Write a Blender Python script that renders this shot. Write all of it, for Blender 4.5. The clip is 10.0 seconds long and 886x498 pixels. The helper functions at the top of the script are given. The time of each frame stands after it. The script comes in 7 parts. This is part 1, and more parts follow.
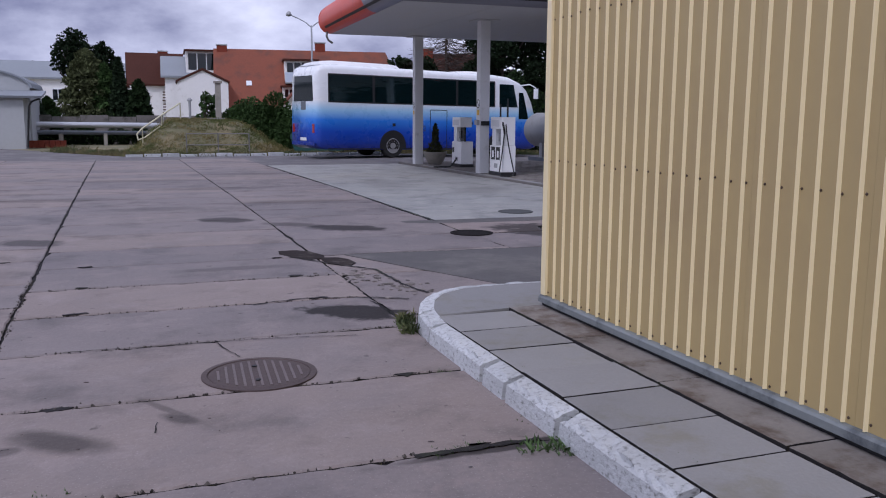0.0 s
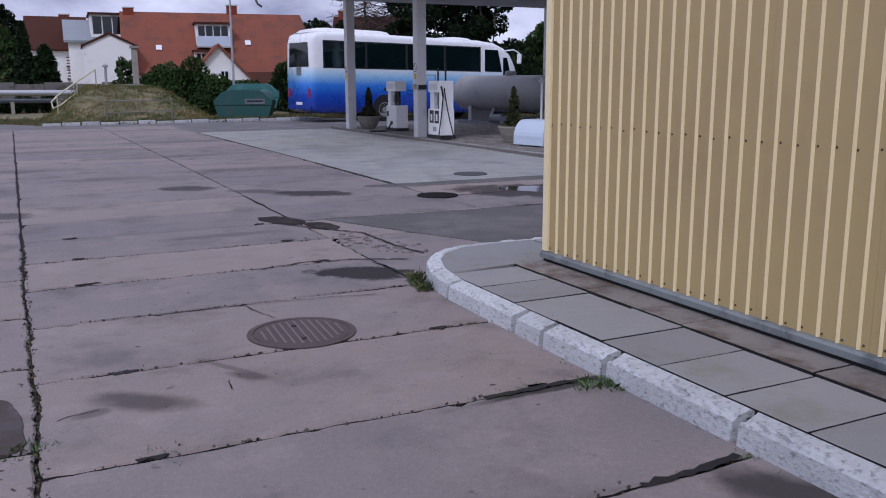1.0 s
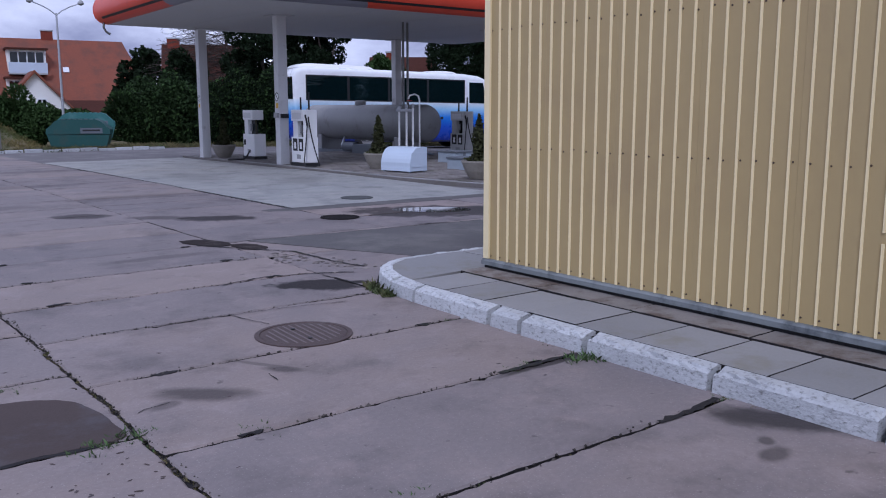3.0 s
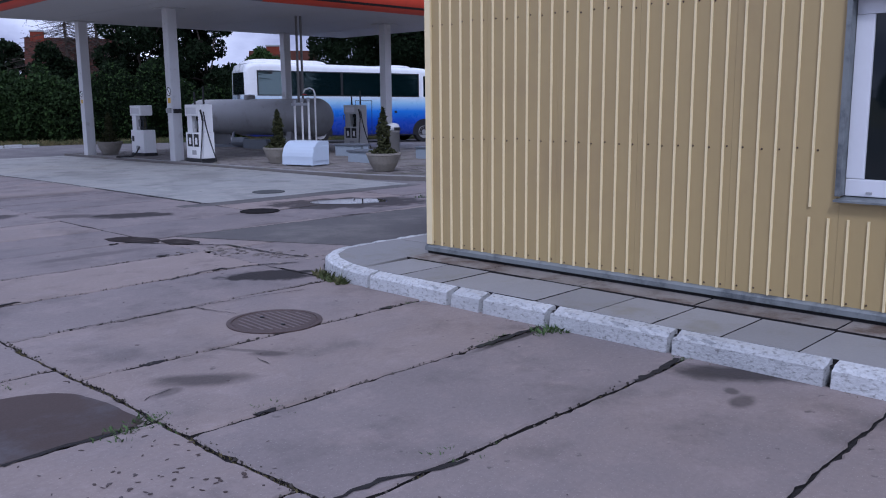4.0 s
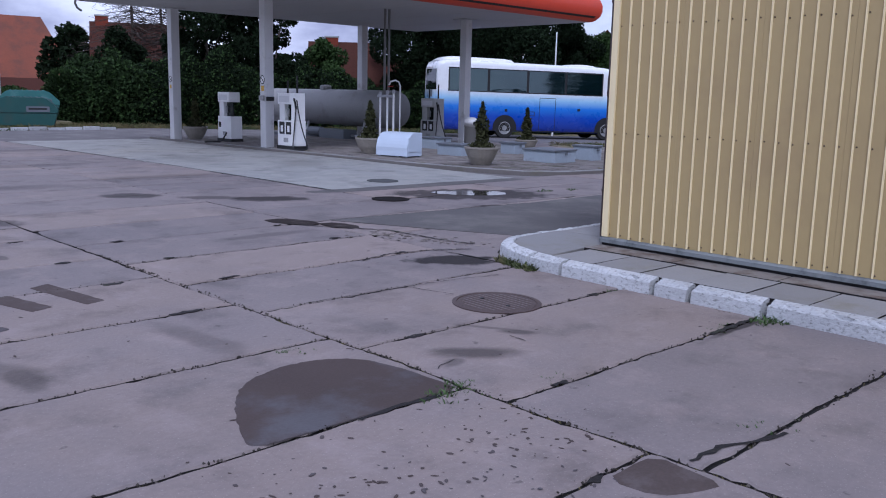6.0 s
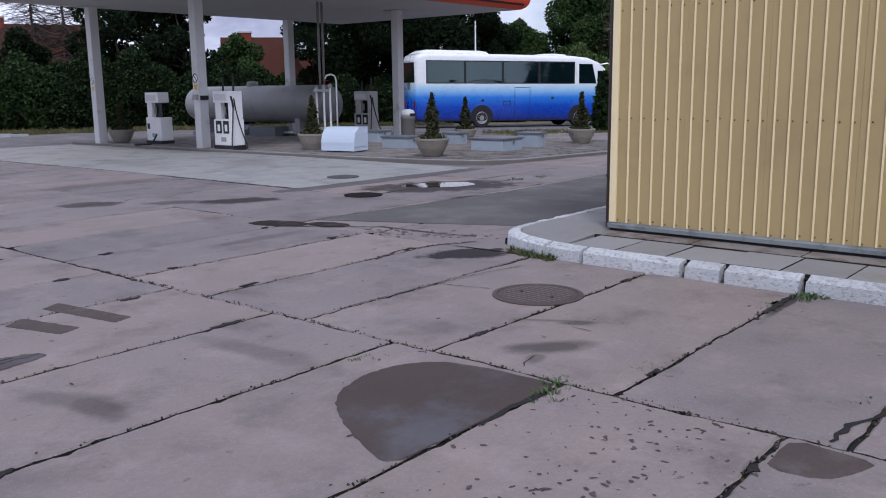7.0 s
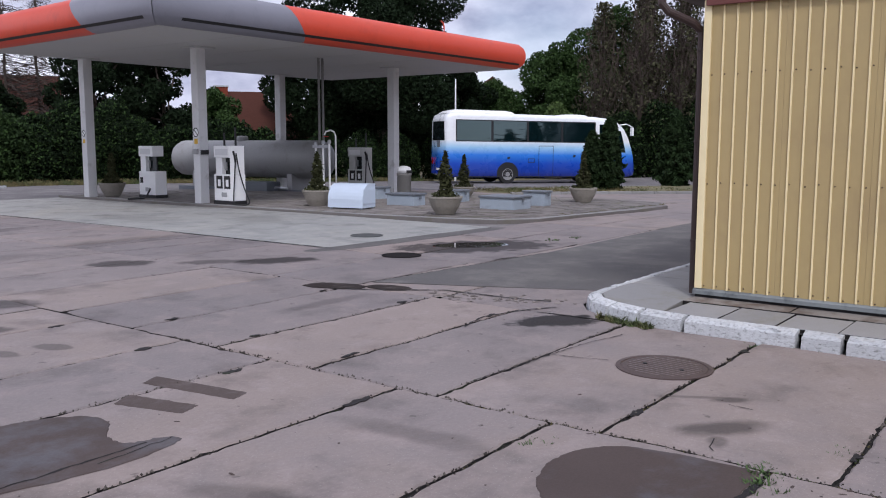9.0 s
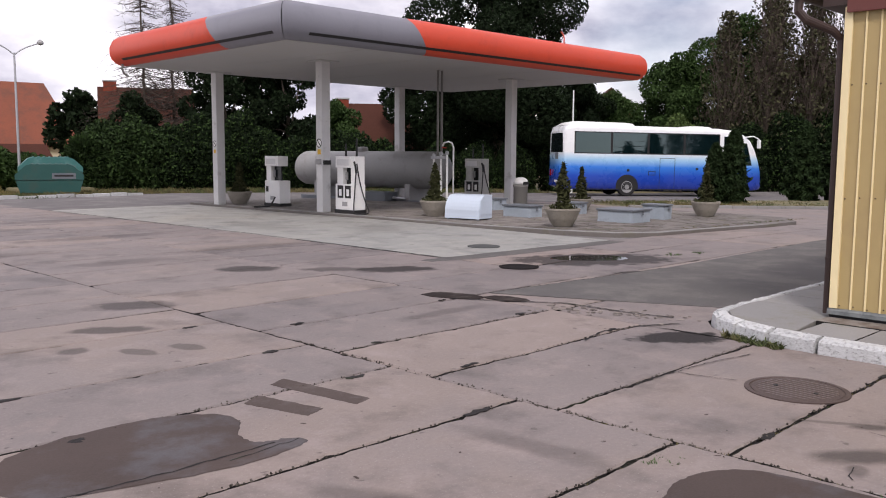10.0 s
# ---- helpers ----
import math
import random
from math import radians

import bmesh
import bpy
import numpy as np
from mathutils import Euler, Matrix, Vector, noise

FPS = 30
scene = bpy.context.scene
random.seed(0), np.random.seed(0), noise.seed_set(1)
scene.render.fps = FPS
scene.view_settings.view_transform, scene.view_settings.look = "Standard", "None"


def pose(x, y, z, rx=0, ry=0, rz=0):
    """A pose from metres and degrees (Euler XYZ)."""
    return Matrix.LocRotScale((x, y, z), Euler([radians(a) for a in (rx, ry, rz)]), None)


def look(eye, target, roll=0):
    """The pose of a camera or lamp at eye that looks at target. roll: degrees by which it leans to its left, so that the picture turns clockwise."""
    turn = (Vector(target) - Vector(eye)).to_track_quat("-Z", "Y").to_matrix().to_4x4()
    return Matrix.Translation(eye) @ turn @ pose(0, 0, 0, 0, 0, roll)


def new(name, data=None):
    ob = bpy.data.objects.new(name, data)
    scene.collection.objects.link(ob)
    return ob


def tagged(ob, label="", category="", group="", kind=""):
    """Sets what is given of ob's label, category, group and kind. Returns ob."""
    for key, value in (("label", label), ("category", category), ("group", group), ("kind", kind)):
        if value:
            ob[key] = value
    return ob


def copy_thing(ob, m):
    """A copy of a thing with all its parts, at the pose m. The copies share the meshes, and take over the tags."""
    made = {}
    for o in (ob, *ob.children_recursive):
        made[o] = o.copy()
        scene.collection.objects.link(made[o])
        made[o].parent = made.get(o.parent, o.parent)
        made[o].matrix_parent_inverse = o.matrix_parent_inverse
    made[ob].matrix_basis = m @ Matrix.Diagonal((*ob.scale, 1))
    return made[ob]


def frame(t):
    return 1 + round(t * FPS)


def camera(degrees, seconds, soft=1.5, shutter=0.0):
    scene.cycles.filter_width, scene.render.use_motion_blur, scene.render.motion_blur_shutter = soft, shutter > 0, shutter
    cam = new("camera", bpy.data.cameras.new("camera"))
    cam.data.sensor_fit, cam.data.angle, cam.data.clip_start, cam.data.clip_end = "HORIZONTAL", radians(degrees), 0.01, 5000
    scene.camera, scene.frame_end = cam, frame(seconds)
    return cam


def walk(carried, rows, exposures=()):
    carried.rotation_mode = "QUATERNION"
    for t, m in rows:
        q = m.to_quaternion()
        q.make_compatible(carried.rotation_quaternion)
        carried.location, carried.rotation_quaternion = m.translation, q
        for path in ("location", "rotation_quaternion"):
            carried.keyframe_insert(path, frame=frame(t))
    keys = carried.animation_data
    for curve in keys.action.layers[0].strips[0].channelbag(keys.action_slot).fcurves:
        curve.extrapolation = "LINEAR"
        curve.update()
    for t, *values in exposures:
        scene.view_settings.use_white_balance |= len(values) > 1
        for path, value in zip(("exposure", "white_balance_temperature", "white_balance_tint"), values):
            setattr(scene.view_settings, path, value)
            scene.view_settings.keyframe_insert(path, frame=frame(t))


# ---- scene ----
cam = camera(54.3, 10.0, 1.05)
PATH = [
    (0, (0.095, -0.186, 1.631), (0.784, 1.667, 1.325), 0.4),
    (0.5, (-0.304, -0.258, 1.635), (0.489, 1.546, 1.297), 1.7),
    (1, (-0.748, -0.212, 1.663), (0.118, 1.548, 1.275), -0.2),
    (1.5, (-1.077, -0.3, 1.644), (-0.093, 1.412, 1.327), 0.3),
    (2, (-1.421, -0.358, 1.687), (-0.424, 1.348, 1.376), 1.0),
    (2.2, (-1.568, -0.35, 1.676), (-0.488, 1.309, 1.397), 0.2),
    (3.3, (-2.341, -0.342, 1.656), (-1.099, 1.191, 1.329), 0.9),
    (3.5, (-2.467, -0.326, 1.667), (-1.191, 1.181, 1.349), 1.6),
    (4, (-2.851, -0.176, 1.647), (-1.432, 1.192, 1.308), -0.5),
    (4.5, (-3.192, -0.112, 1.664), (-1.707, 1.193, 1.36), 2.4),
    (5, (-3.514, -0.026, 1.658), (-1.979, 1.202, 1.286), 3.6),
    (5.5, (-3.913, 0.278, 1.649), (-2.515, 1.671, 1.322), 0.0),
    (5.7, (-4.037, 0.417, 1.646), (-2.682, 1.842, 1.278), 1.1),
    (6.8, (-4.555, 1.292, 1.591), (-3.075, 2.604, 1.297), 0.7),
    (7, (-4.717, 1.47, 1.623), (-3.212, 2.735, 1.255), -0.7),
    (7.5, (-4.907, 1.92, 1.586), (-3.493, 3.295, 1.257), 0.6),
    (8, (-4.993, 2.298, 1.65), (-3.499, 3.582, 1.303), 2.5),
    (8.5, (-5.159, 2.601, 1.647), (-3.551, 3.719, 1.242), -0.5),
    (9, (-5.231, 2.66, 1.683), (-3.65, 3.86, 1.439), 0.1),
    (9.5, (-5.206, 2.701, 1.66), (-3.682, 3.981, 1.463), 0.8),
    (10, (-5.277, 2.711, 1.68), (-3.865, 4.11, 1.461), 0.4),
]
# the clip's camera: seconds, stops, kelvin, tint
EXPOSURES = [(0.0, -0.20, 5550, 22), (2.0, -0.20, 5350, 22), (4.5, -0.18, 5050, 22), (5.6, -0.10, 5100, 22), (7.0, 0.02, 5600, 17), (8.0, 0.02, 6100, 18), (8.5, 0.03, 5800, 16), (9.0, 0.22, 5900, 16), (10.0, 0.36, 6600, 17)]
walk(cam, [(t, look(eye, target, roll)) for t, eye, target, roll in PATH], EXPOSURES)


# ---------------------------------------------------------------- world, sun
SUN_DIR = Vector((-0.52, -0.50, 0.80)).normalized()   # towards the sun
world = bpy.data.worlds.new("overcast_sky")
scene.world = world
world.use_nodes = True
wn, wl = world.node_tree.nodes, world.node_tree.links
wn.clear()
w_out, w_bg = wn.new("ShaderNodeOutputWorld"), wn.new("ShaderNodeBackground")
w_sky, w_co = wn.new("ShaderNodeTexSky"), wn.new("ShaderNodeTexCoord")
w_sky.sky_type, w_sky.sun_disc = "NISHITA", False
w_sky.sun_elevation = math.asin(SUN_DIR.z)
w_sky.sun_rotation = math.atan2(SUN_DIR.x, SUN_DIR.y)
w_map = wn.new("ShaderNodeMapping")
w_map.inputs["Scale"].default_value = (1.0, 1.0, 2.1)
w_n1, w_n2 = wn.new("ShaderNodeTexNoise"), wn.new("ShaderNodeTexNoise")
w_n1.inputs["Scale"].default_value, w_n1.inputs["Detail"].default_value = 2.9, 8.0
w_n1.inputs["Roughness"].default_value = 0.55
w_n2.inputs["Scale"].default_value, w_n2.inputs["Detail"].default_value = 1.7, 5.0
w_ramp, w_cover = wn.new("ShaderNodeValToRGB"), wn.new("ShaderNodeValToRGB")
w_ramp.color_ramp.elements[0].position, w_ramp.color_ramp.elements[1].position = 0.37, 0.58
w_ramp.color_ramp.elements[0].color = (0.37, 0.38, 0.50, 1)
w_ramp.color_ramp.elements[1].color = (1.24, 1.24, 1.29, 1)
w_cover.color_ramp.elements[0].position, w_cover.color_ramp.elements[1].position = 0.30, 0.48
w_cover.color_ramp.elements[0].color = (0.25, 0.25, 0.25, 1)
w_gain, w_mix = wn.new("ShaderNodeVectorMath"), wn.new("ShaderNodeMix")
w_gain.operation, w_mix.data_type = "SCALE", "RGBA"
w_gain.inputs["Scale"].default_value = 0.10
wl.new(w_co.outputs["Generated"], w_map.inputs["Vector"])
wl.new(w_map.outputs["Vector"], w_n1.inputs["Vector"])
wl.new(w_map.outputs["Vector"], w_n2.inputs["Vector"])
wl.new(w_n1.outputs["Fac"], w_ramp.inputs["Fac"])
wl.new(w_n2.outputs["Fac"], w_cover.inputs["Fac"])
wl.new(w_sky.outputs["Color"], w_gain.inputs[0])
wl.new(w_cover.outputs["Color"], w_mix.inputs["Factor"])
wl.new(w_gain.outputs["Vector"], w_mix.inputs["A"])
wl.new(w_ramp.outputs["Color"], w_mix.inputs["B"])
wl.new(w_mix.outputs["Result"], w_bg.inputs["Color"])
w_bg.inputs["Strength"].default_value = 0.84
wl.new(w_bg.outputs["Background"], w_out.inputs["Surface"])

sun = new("sun", bpy.data.lights.new("sun", "SUN"))
sun.data.energy, sun.data.angle, sun.data.color = 1.6, radians(12), (1.0, 0.96, 0.90)
sun.matrix_world = look(SUN_DIR * 60, (0, 0, 0))

# ---------------------------------------------------------------- materials
def grab(nodes, kind, **values):
    node = nodes.new(kind)
    for key, value in values.items():
        node.inputs[key.replace("_", " ")].default_value = value
    return node


def math_node(tree, op, a, b=None, c=None, clamp=False):
    node = tree.nodes.new("ShaderNodeMath")
    node.operation, node.use_clamp = op, clamp
    for n, v in enumerate((a, b, c)):
        if v is None:
            continue
        if isinstance(v, (int, float)):
            node.inputs[n].default_value = v
        else:
            tree.links.new(v, node.inputs[n])
    return node.outputs[0]


def blend(tree, fac, a, b):
    node = tree.nodes.new("ShaderNodeMix")
    node.data_type = "RGBA"
    for key, v in (("Factor", fac), ("A", a), ("B", b)):
        if isinstance(v, (int, float)):
            node.inputs[key].default_value = v
        elif isinstance(v, tuple):
            node.inputs[key].default_value = (*v, 1) if len(v) == 3 else v
        else:
            tree.links.new(v, node.inputs[key])
    return node.outputs["Result"]


def noise_of(tree, vec, scale, detail=4.0, rough=0.55, squash=None):
    node = tree.nodes.new("ShaderNodeTexNoise")
    node.inputs["Scale"].default_value, node.inputs["Detail"].default_value = scale, detail
    node.inputs["Roughness"].default_value = rough
    if squash:
        m = tree.nodes.new("ShaderNodeMapping")
        m.inputs["Scale"].default_value = squash
        tree.links.new(vec, m.inputs["Vector"])
        vec = m.outputs["Vector"]
    tree.links.new(vec, node.inputs["Vector"])
    return node.outputs["Fac"]


def smooth(tree, v, lo, hi):
    node = tree.nodes.new("ShaderNodeMapRange")
    node.interpolation_type = "SMOOTHSTEP"
    tree.links.new(v, node.inputs["Value"])
    node.inputs["From Min"].default_value, node.inputs["From Max"].default_value = lo, hi
    return node.outputs["Result"]


def surface(name, col, rough=0.6, metal=0.0, big=1.5, var=0.12, fine=40.0, fvar=0.08, bump=0.15, spread=0.0, place="Object", dirt=None, dirt_at=(0.52, 0.68), dirt_scale=2.0, squash=None, spec=0.5, coat=0.0, island=0.0):
    """A painted, cast or grown surface: colour with variation at two scales, fine relief and an optional second colour in worn or dirty spots."""
    m = bpy.data.materials.new(name)
    m.use_nodes = True
    t = m.node_tree
    bsdf = t.nodes["Principled BSDF"]
    if place == "World":
        vec = t.nodes.new("ShaderNodeNewGeometry").outputs["Position"]
    else:
        vec = t.nodes.new("ShaderNodeTexCoord").outputs["Object"]
    n1, n2 = noise_of(t, vec, big, 5, squash=squash), noise_of(t, vec, fine, 4, squash=squash)
    f = math_node(t, "MULTIPLY_ADD", n1, 2 * var, 1 - var)
    f = math_node(t, "MULTIPLY_ADD", n2, 2 * fvar, math_node(t, "SUBTRACT", f, fvar))
    if spread:
        rnd = t.nodes.new("ShaderNodeObjectInfo").outputs["Random"]
        f = math_node(t, "MULTIPLY_ADD", rnd, 2 * spread, math_node(t, "SUBTRACT", f, spread))
    if island:
        rnd = t.nodes.new("ShaderNodeNewGeometry").outputs["Random Per Island"]
        f = math_node(t, "MULTIPLY_ADD", rnd, 2 * island, math_node(t, "SUBTRACT", f, island))
    base = (*col, 1)
    if dirt:
        mask = smooth(t, noise_of(t, vec, dirt_scale, 7, 0.65, squash), *dirt_at)
        base = blend(t, mask, base, (*dirt, 1))
    scale = t.nodes.new("ShaderNodeVectorMath")
    scale.operation = "SCALE"
    if isinstance(base, tuple):
        scale.inputs[0].default_value = base[:3]
    else:
        t.links.new(base, scale.inputs[0])
    t.links.new(f, scale.inputs["Scale"])
    t.links.new(scale.outputs["Vector"], bsdf.inputs["Base Color"])
    t.links.new(math_node(t, "MULTIPLY_ADD", n1, 0.16, rough - 0.08, clamp=True), bsdf.inputs["Roughness"])
    bsdf.inputs["Metallic"].default_value, bsdf.inputs["Specular IOR Level"].default_value = metal, spec
    bsdf.inputs["Coat Weight"].default_value = coat
    if bump:
        b = grab(t.nodes, "ShaderNodeBump", Strength=bump, Distance=0.01)
        t.links.new(n2, b.inputs["Height"])
        t.links.new(b.outputs["Normal"], bsdf.inputs["Normal"])
    return m


def concrete_ground(name, col, stains, spread=0.12):
    """Old concrete laid in slabs, with stains of their own shape."""
    m = surface(name, col, 0.74, big=1.1, var=0.24, fine=30, fvar=0.16, bump=0.45, spread=spread, place="World", dirt=tuple(c * 0.66 for c in col), dirt_at=(0.49, 0.70), dirt_scale=1.3, spec=0.42)
    t = m.node_tree
    bsdf = t.nodes["Principled BSDF"]
    vec = t.nodes.new("ShaderNodeNewGeometry").outputs["Position"]
    wob = noise_of(t, vec, 3.2, 5, 0.6)
    speck = smooth(t, noise_of(t, vec, 7.0, 4, 0.6), 0.66, 0.71)
    rnd = t.nodes.new("ShaderNodeObjectInfo").outputs["Random"]
    tint = math_node(t, "MULTIPLY_ADD", rnd, 0.55, noise_of(t, vec, 0.55, 5, 0.6))
    warm, cool = smooth(t, tint, 0.74, 1.0), math_node(t, "SUBTRACT", 1.0, smooth(t, tint, 0.44, 0.70))
    pale = smooth(t, noise_of(t, vec, 2.3, 8, 0.7), 0.50, 0.66)
    grain = smooth(t, noise_of(t, vec, 85.0, 2, 0.5), 0.62, 0.72)
    mask = None
    for x, y, rx, ry, turn, power, edge in stains:
        mp = t.nodes.new("ShaderNodeMapping")
        mp.vector_type = "TEXTURE"
        mp.inputs["Location"].default_value = (x, y, 0)
        mp.inputs["Rotation"].default_value = (0, 0, radians(turn))
        mp.inputs["Scale"].default_value = (rx, ry, 50)
        t.links.new(vec, mp.inputs["Vector"])
        ln = t.nodes.new("ShaderNodeVectorMath")
        ln.operation = "LENGTH"
        t.links.new(mp.outputs["Vector"], ln.inputs[0])
        d = math_node(t, "MULTIPLY_ADD", wob, -1.5, ln.outputs["Value"])
        s = math_node(t, "MULTIPLY", math_node(t, "SUBTRACT", 1.0, smooth(t, d, 0.22 - edge * 1.25, 0.22 + edge * 1.25)), min(0.95, power * 1.10))
        mask = s if mask is None else math_node(t, "MAXIMUM", mask, s)
    mask = math_node(t, "MAXIMUM", mask, math_node(t, "MULTIPLY", speck, 0.45))
    link = bsdf.inputs["Base Color"].links[0]
    before = link.from_socket
    hue = t.nodes.new("ShaderNodeMix")
    hue.data_type, hue.blend_type = "RGBA", "MULTIPLY"
    hue.inputs["Factor"].default_value = 1.0
    t.links.new(before, hue.inputs["A"])
    shift = blend(t, warm, (1.0, 1.0, 1.0, 1), (1.045, 1.00, 0.94, 1))
    shift = blend(t, cool, shift, (0.955, 0.975, 1.0, 1))
    t.links.new(blend(t, math_node(t, "MULTIPLY", pale, 0.7), shift, (1.24, 1.20, 1.17, 1)), hue.inputs["B"])
    col1 = blend(t, math_node(t, "MULTIPLY", grain, 0.22), hue.outputs["Result"], (0.55, 0.52, 0.49, 1))
    t.links.new(blend(t, mask, col1, (0.034, 0.031, 0.031, 1)), bsdf.inputs["Base Color"])
    t.links.new(math_node(t, "MULTIPLY_ADD", mask, -0.40, 0.42), bsdf.inputs["Specular IOR Level"])
    rough_before = bsdf.inputs["Roughness"].links[0].from_socket
    t.links.new(math_node(t, "MULTIPLY_ADD", mask, -0.10, rough_before), bsdf.inputs["Roughness"])
    return m


STAINS = [
    # x, y, half length, half width, turn, depth of tone, softness
    (-0.27, 4.35, 0.30, 0.11, -38, 0.62, 0.38), (-0.52, 4.28, 0.10, 0.05, 20, 0.45, 0.4), (0.34, 4.49, 0.14, 0.06, -50, 0.55, 0.36), (0.30, 4.62, 0.30, 0.03, -60, 0.4, 0.3),
    (1.86, 6.70, 0.46, 0.27, -42, 0.88, 0.10),
    (3.43, 8.68, 0.75, 0.40, -70, 0.80, 0.18), (3.12, 12.0, 0.56, 0.34, -33, 0.80, 0.20), (2.44, 12.63, 0.46, 0.24, -33, 0.55, 0.25),
    (1.55, 13.46, 0.45, 0.32, -33, 0.68, 0.16), (5.62, 9.18, 0.55, 0.30, -33, 0.85, 0.15),
    (-1.46, 5.75, 0.50, 0.12, 95, 0.32, 0.4), (-2.60, 5.62, 0.25, 0.10, 95, 0.50, 0.35), (6.3, 10.75, 1.35, 0.75, -33, 0.75, 0.12), (-1.02, 11.7, 0.42, 0.3, -33, 0.6, 0.2),
    (-1.78, 10.62, 0.42, 0.16, -33, 0.6, 0.2), (-2.38, 9.95, 0.14, 0.12, 0, 0.5, 0.2), (-2.0, 9.55, 0.10, 0.20, 20, 0.45, 0.15), (-1.6, 9.45, 0.10, 0.20, 20, 0.45, 0.15),
    (2.02, 2.02, 0.42, 0.16, -60, 0.75, 0.32), (1.56, 1.80, 0.10, 0.06, 10, 0.55, 0.3), (1.68, 1.92, 0.06, 0.04, 30, 0.55, 0.3), (-2.62, 5.80, 0.10, 0.38, 22, 0.36, 0.4), (1.9, 3.56, 0.7, 0.05, 3, 0.75, 0.2), (1.2, 9.1, 0.6, 0.12, 0, 0.35, 0.3),
    (0.6, 15.4, 0.9, 0.3, 0, 0.32, 0.35), (-1.2, 17.5, 1.3, 0.35, 0, 0.32, 0.35), (2.0, 19.5, 1.5, 0.35, 0, 0.32, 0.35), (3.2, 16.0, 1.3, 0.3, 0, 0.32, 0.35),
    (0.3, 22.5, 1.8, 0.4, 0, 0.32, 0.35), (-3.0, 14.0, 0.8, 0.3, 0, 0.32, 0.35), (3.4, 24.5, 1.6, 0.45, 0, 0.32, 0.35), (-3.5, 20.0, 1.6, 0.5, 0, 0.32, 0.35),
    (-4.8, 8.2, 0.8, 0.4, 0, 0.32, 0.35), (-5.2, 12.0, 1.2, 0.5, 0, 0.32, 0.35), (-6.0, 10.0, 0.8, 0.3, 0, 0.32, 0.35),
]
M = {}
M["slab"] = concrete_ground("weathered_concrete", (0.212, 0.181, 0.174), STAINS, 0.13)
M["pale_slab"] = concrete_ground("pale_concrete", (0.305, 0.300, 0.278), [(7.6, 17.5, 1.2, 0.5, 60, 0.22, 0.4), (6.0, 20.0, 1.6, 0.5, 80, 0.2, 0.4)], 0.05)
M["joint"] = surface("joint_earth", (0.011, 0.009, 0.009), 0.95, big=1.2, var=0.3, fine=50, fvar=0.3, bump=0.6, place="World", dirt=(0.024, 0.030, 0.014), dirt_at=(0.54, 0.66), dirt_scale=1.1)
M["earth"] = surface("grassy_earth", (0.15, 0.14, 0.075), 0.95, big=0.5, var=0.3, fine=14, fvar=0.25, bump=0.6, place="World", dirt=(0.22, 0.18, 0.10), dirt_at=(0.45, 0.62), dirt_scale=0.7)
M["asphalt"] = surface("old_asphalt", (0.125, 0.115, 0.114), 0.85, big=0.8, var=0.2, fine=45, fvar=0.2, bump=0.45, place="World", dirt=(0.19, 0.175, 0.17), dirt_at=(0.44, 0.66), dirt_scale=1.0)
M["oily_patch"] = surface("oily_bitumen", (0.034, 0.027, 0.025), 0.85, big=2, var=0.35, fine=60, fvar=0.2, bump=0.3, place="World", dirt=(0.075, 0.064, 0.058), dirt_at=(0.52, 0.66), dirt_scale=4, spec=0.08)
M["bay"] = surface("dark_patched_asphalt", (0.106, 0.100, 0.098), 0.88, big=0.7, var=0.25, fine=45, fvar=0.2, bump=0.45, place="World", dirt=(0.150, 0.140, 0.132), dirt_at=(0.44, 0.64), dirt_scale=0.9, spec=0.25)
M["patch"] = surface("bitumen_patch", (0.074, 0.056, 0.051), 0.74, big=1.1, var=0.35, fine=70, fvar=0.16, bump=0.16, place="World", dirt=(0.105, 0.099, 0.106), dirt_at=(0.50, 0.66), dirt_scale=0.9, spec=0.16)
M["faded_patch"] = surface("faded_bitumen", (0.088, 0.069, 0.063), 0.8, big=2, var=0.3, fine=60, fvar=0.2, bump=0.3, place="World", dirt=(0.115, 0.095, 0.09), dirt_at=(0.48, 0.66), dirt_scale=5, spec=0.12)
M["kerb"] = surface("chipped_white_kerb_paint", (0.50, 0.51, 0.515), 0.8, big=2.2, var=0.30, fine=40, fvar=0.16, bump=0.6, spread=0.12, place="World", dirt=(0.21, 0.21, 0.20), dirt_at=(0.48, 0.72), dirt_scale=30, squash=(1.0, 1.0, 1.8))
M["flag"] = surface("paving_flag_concrete", (0.255, 0.25, 0.245), 0.85, big=2, var=0.14, fine=45, fvar=0.1, bump=0.3, spread=0.12, place="World", dirt=(0.22, 0.21, 0.18), dirt_at=(0.5, 0.7), dirt_scale=2.2)
M["apron"] = surface("mossy_concrete_strip", (0.215, 0.195, 0.175), 0.9, big=2.2, var=0.25, fine=35, fvar=0.15, bump=0.4, spread=0.1, place="World", dirt=(0.098, 0.070, 0.052), dirt_at=(0.44, 0.62), dirt_scale=2.0)
M["paver"] = surface("grey_pavers", (0.165, 0.150, 0.140), 0.88, big=0.8, var=0.2, fine=12, fvar=0.16, bump=0.5, place="World", dirt=(0.15, 0.14, 0.11), dirt_at=(0.5, 0.66), dirt_scale=1.4, spread=0.1)
M["paver_piece"] = surface("worn_grey_pavers", (0.175, 0.158, 0.146), 0.88, big=0.8, var=0.22, fine=14, fvar=0.16, bump=0.4, place="World", dirt=(0.12, 0.112, 0.085), dirt_at=(0.5, 0.64), dirt_scale=1.6, spread=0.22, island=0.22, spec=0.25)
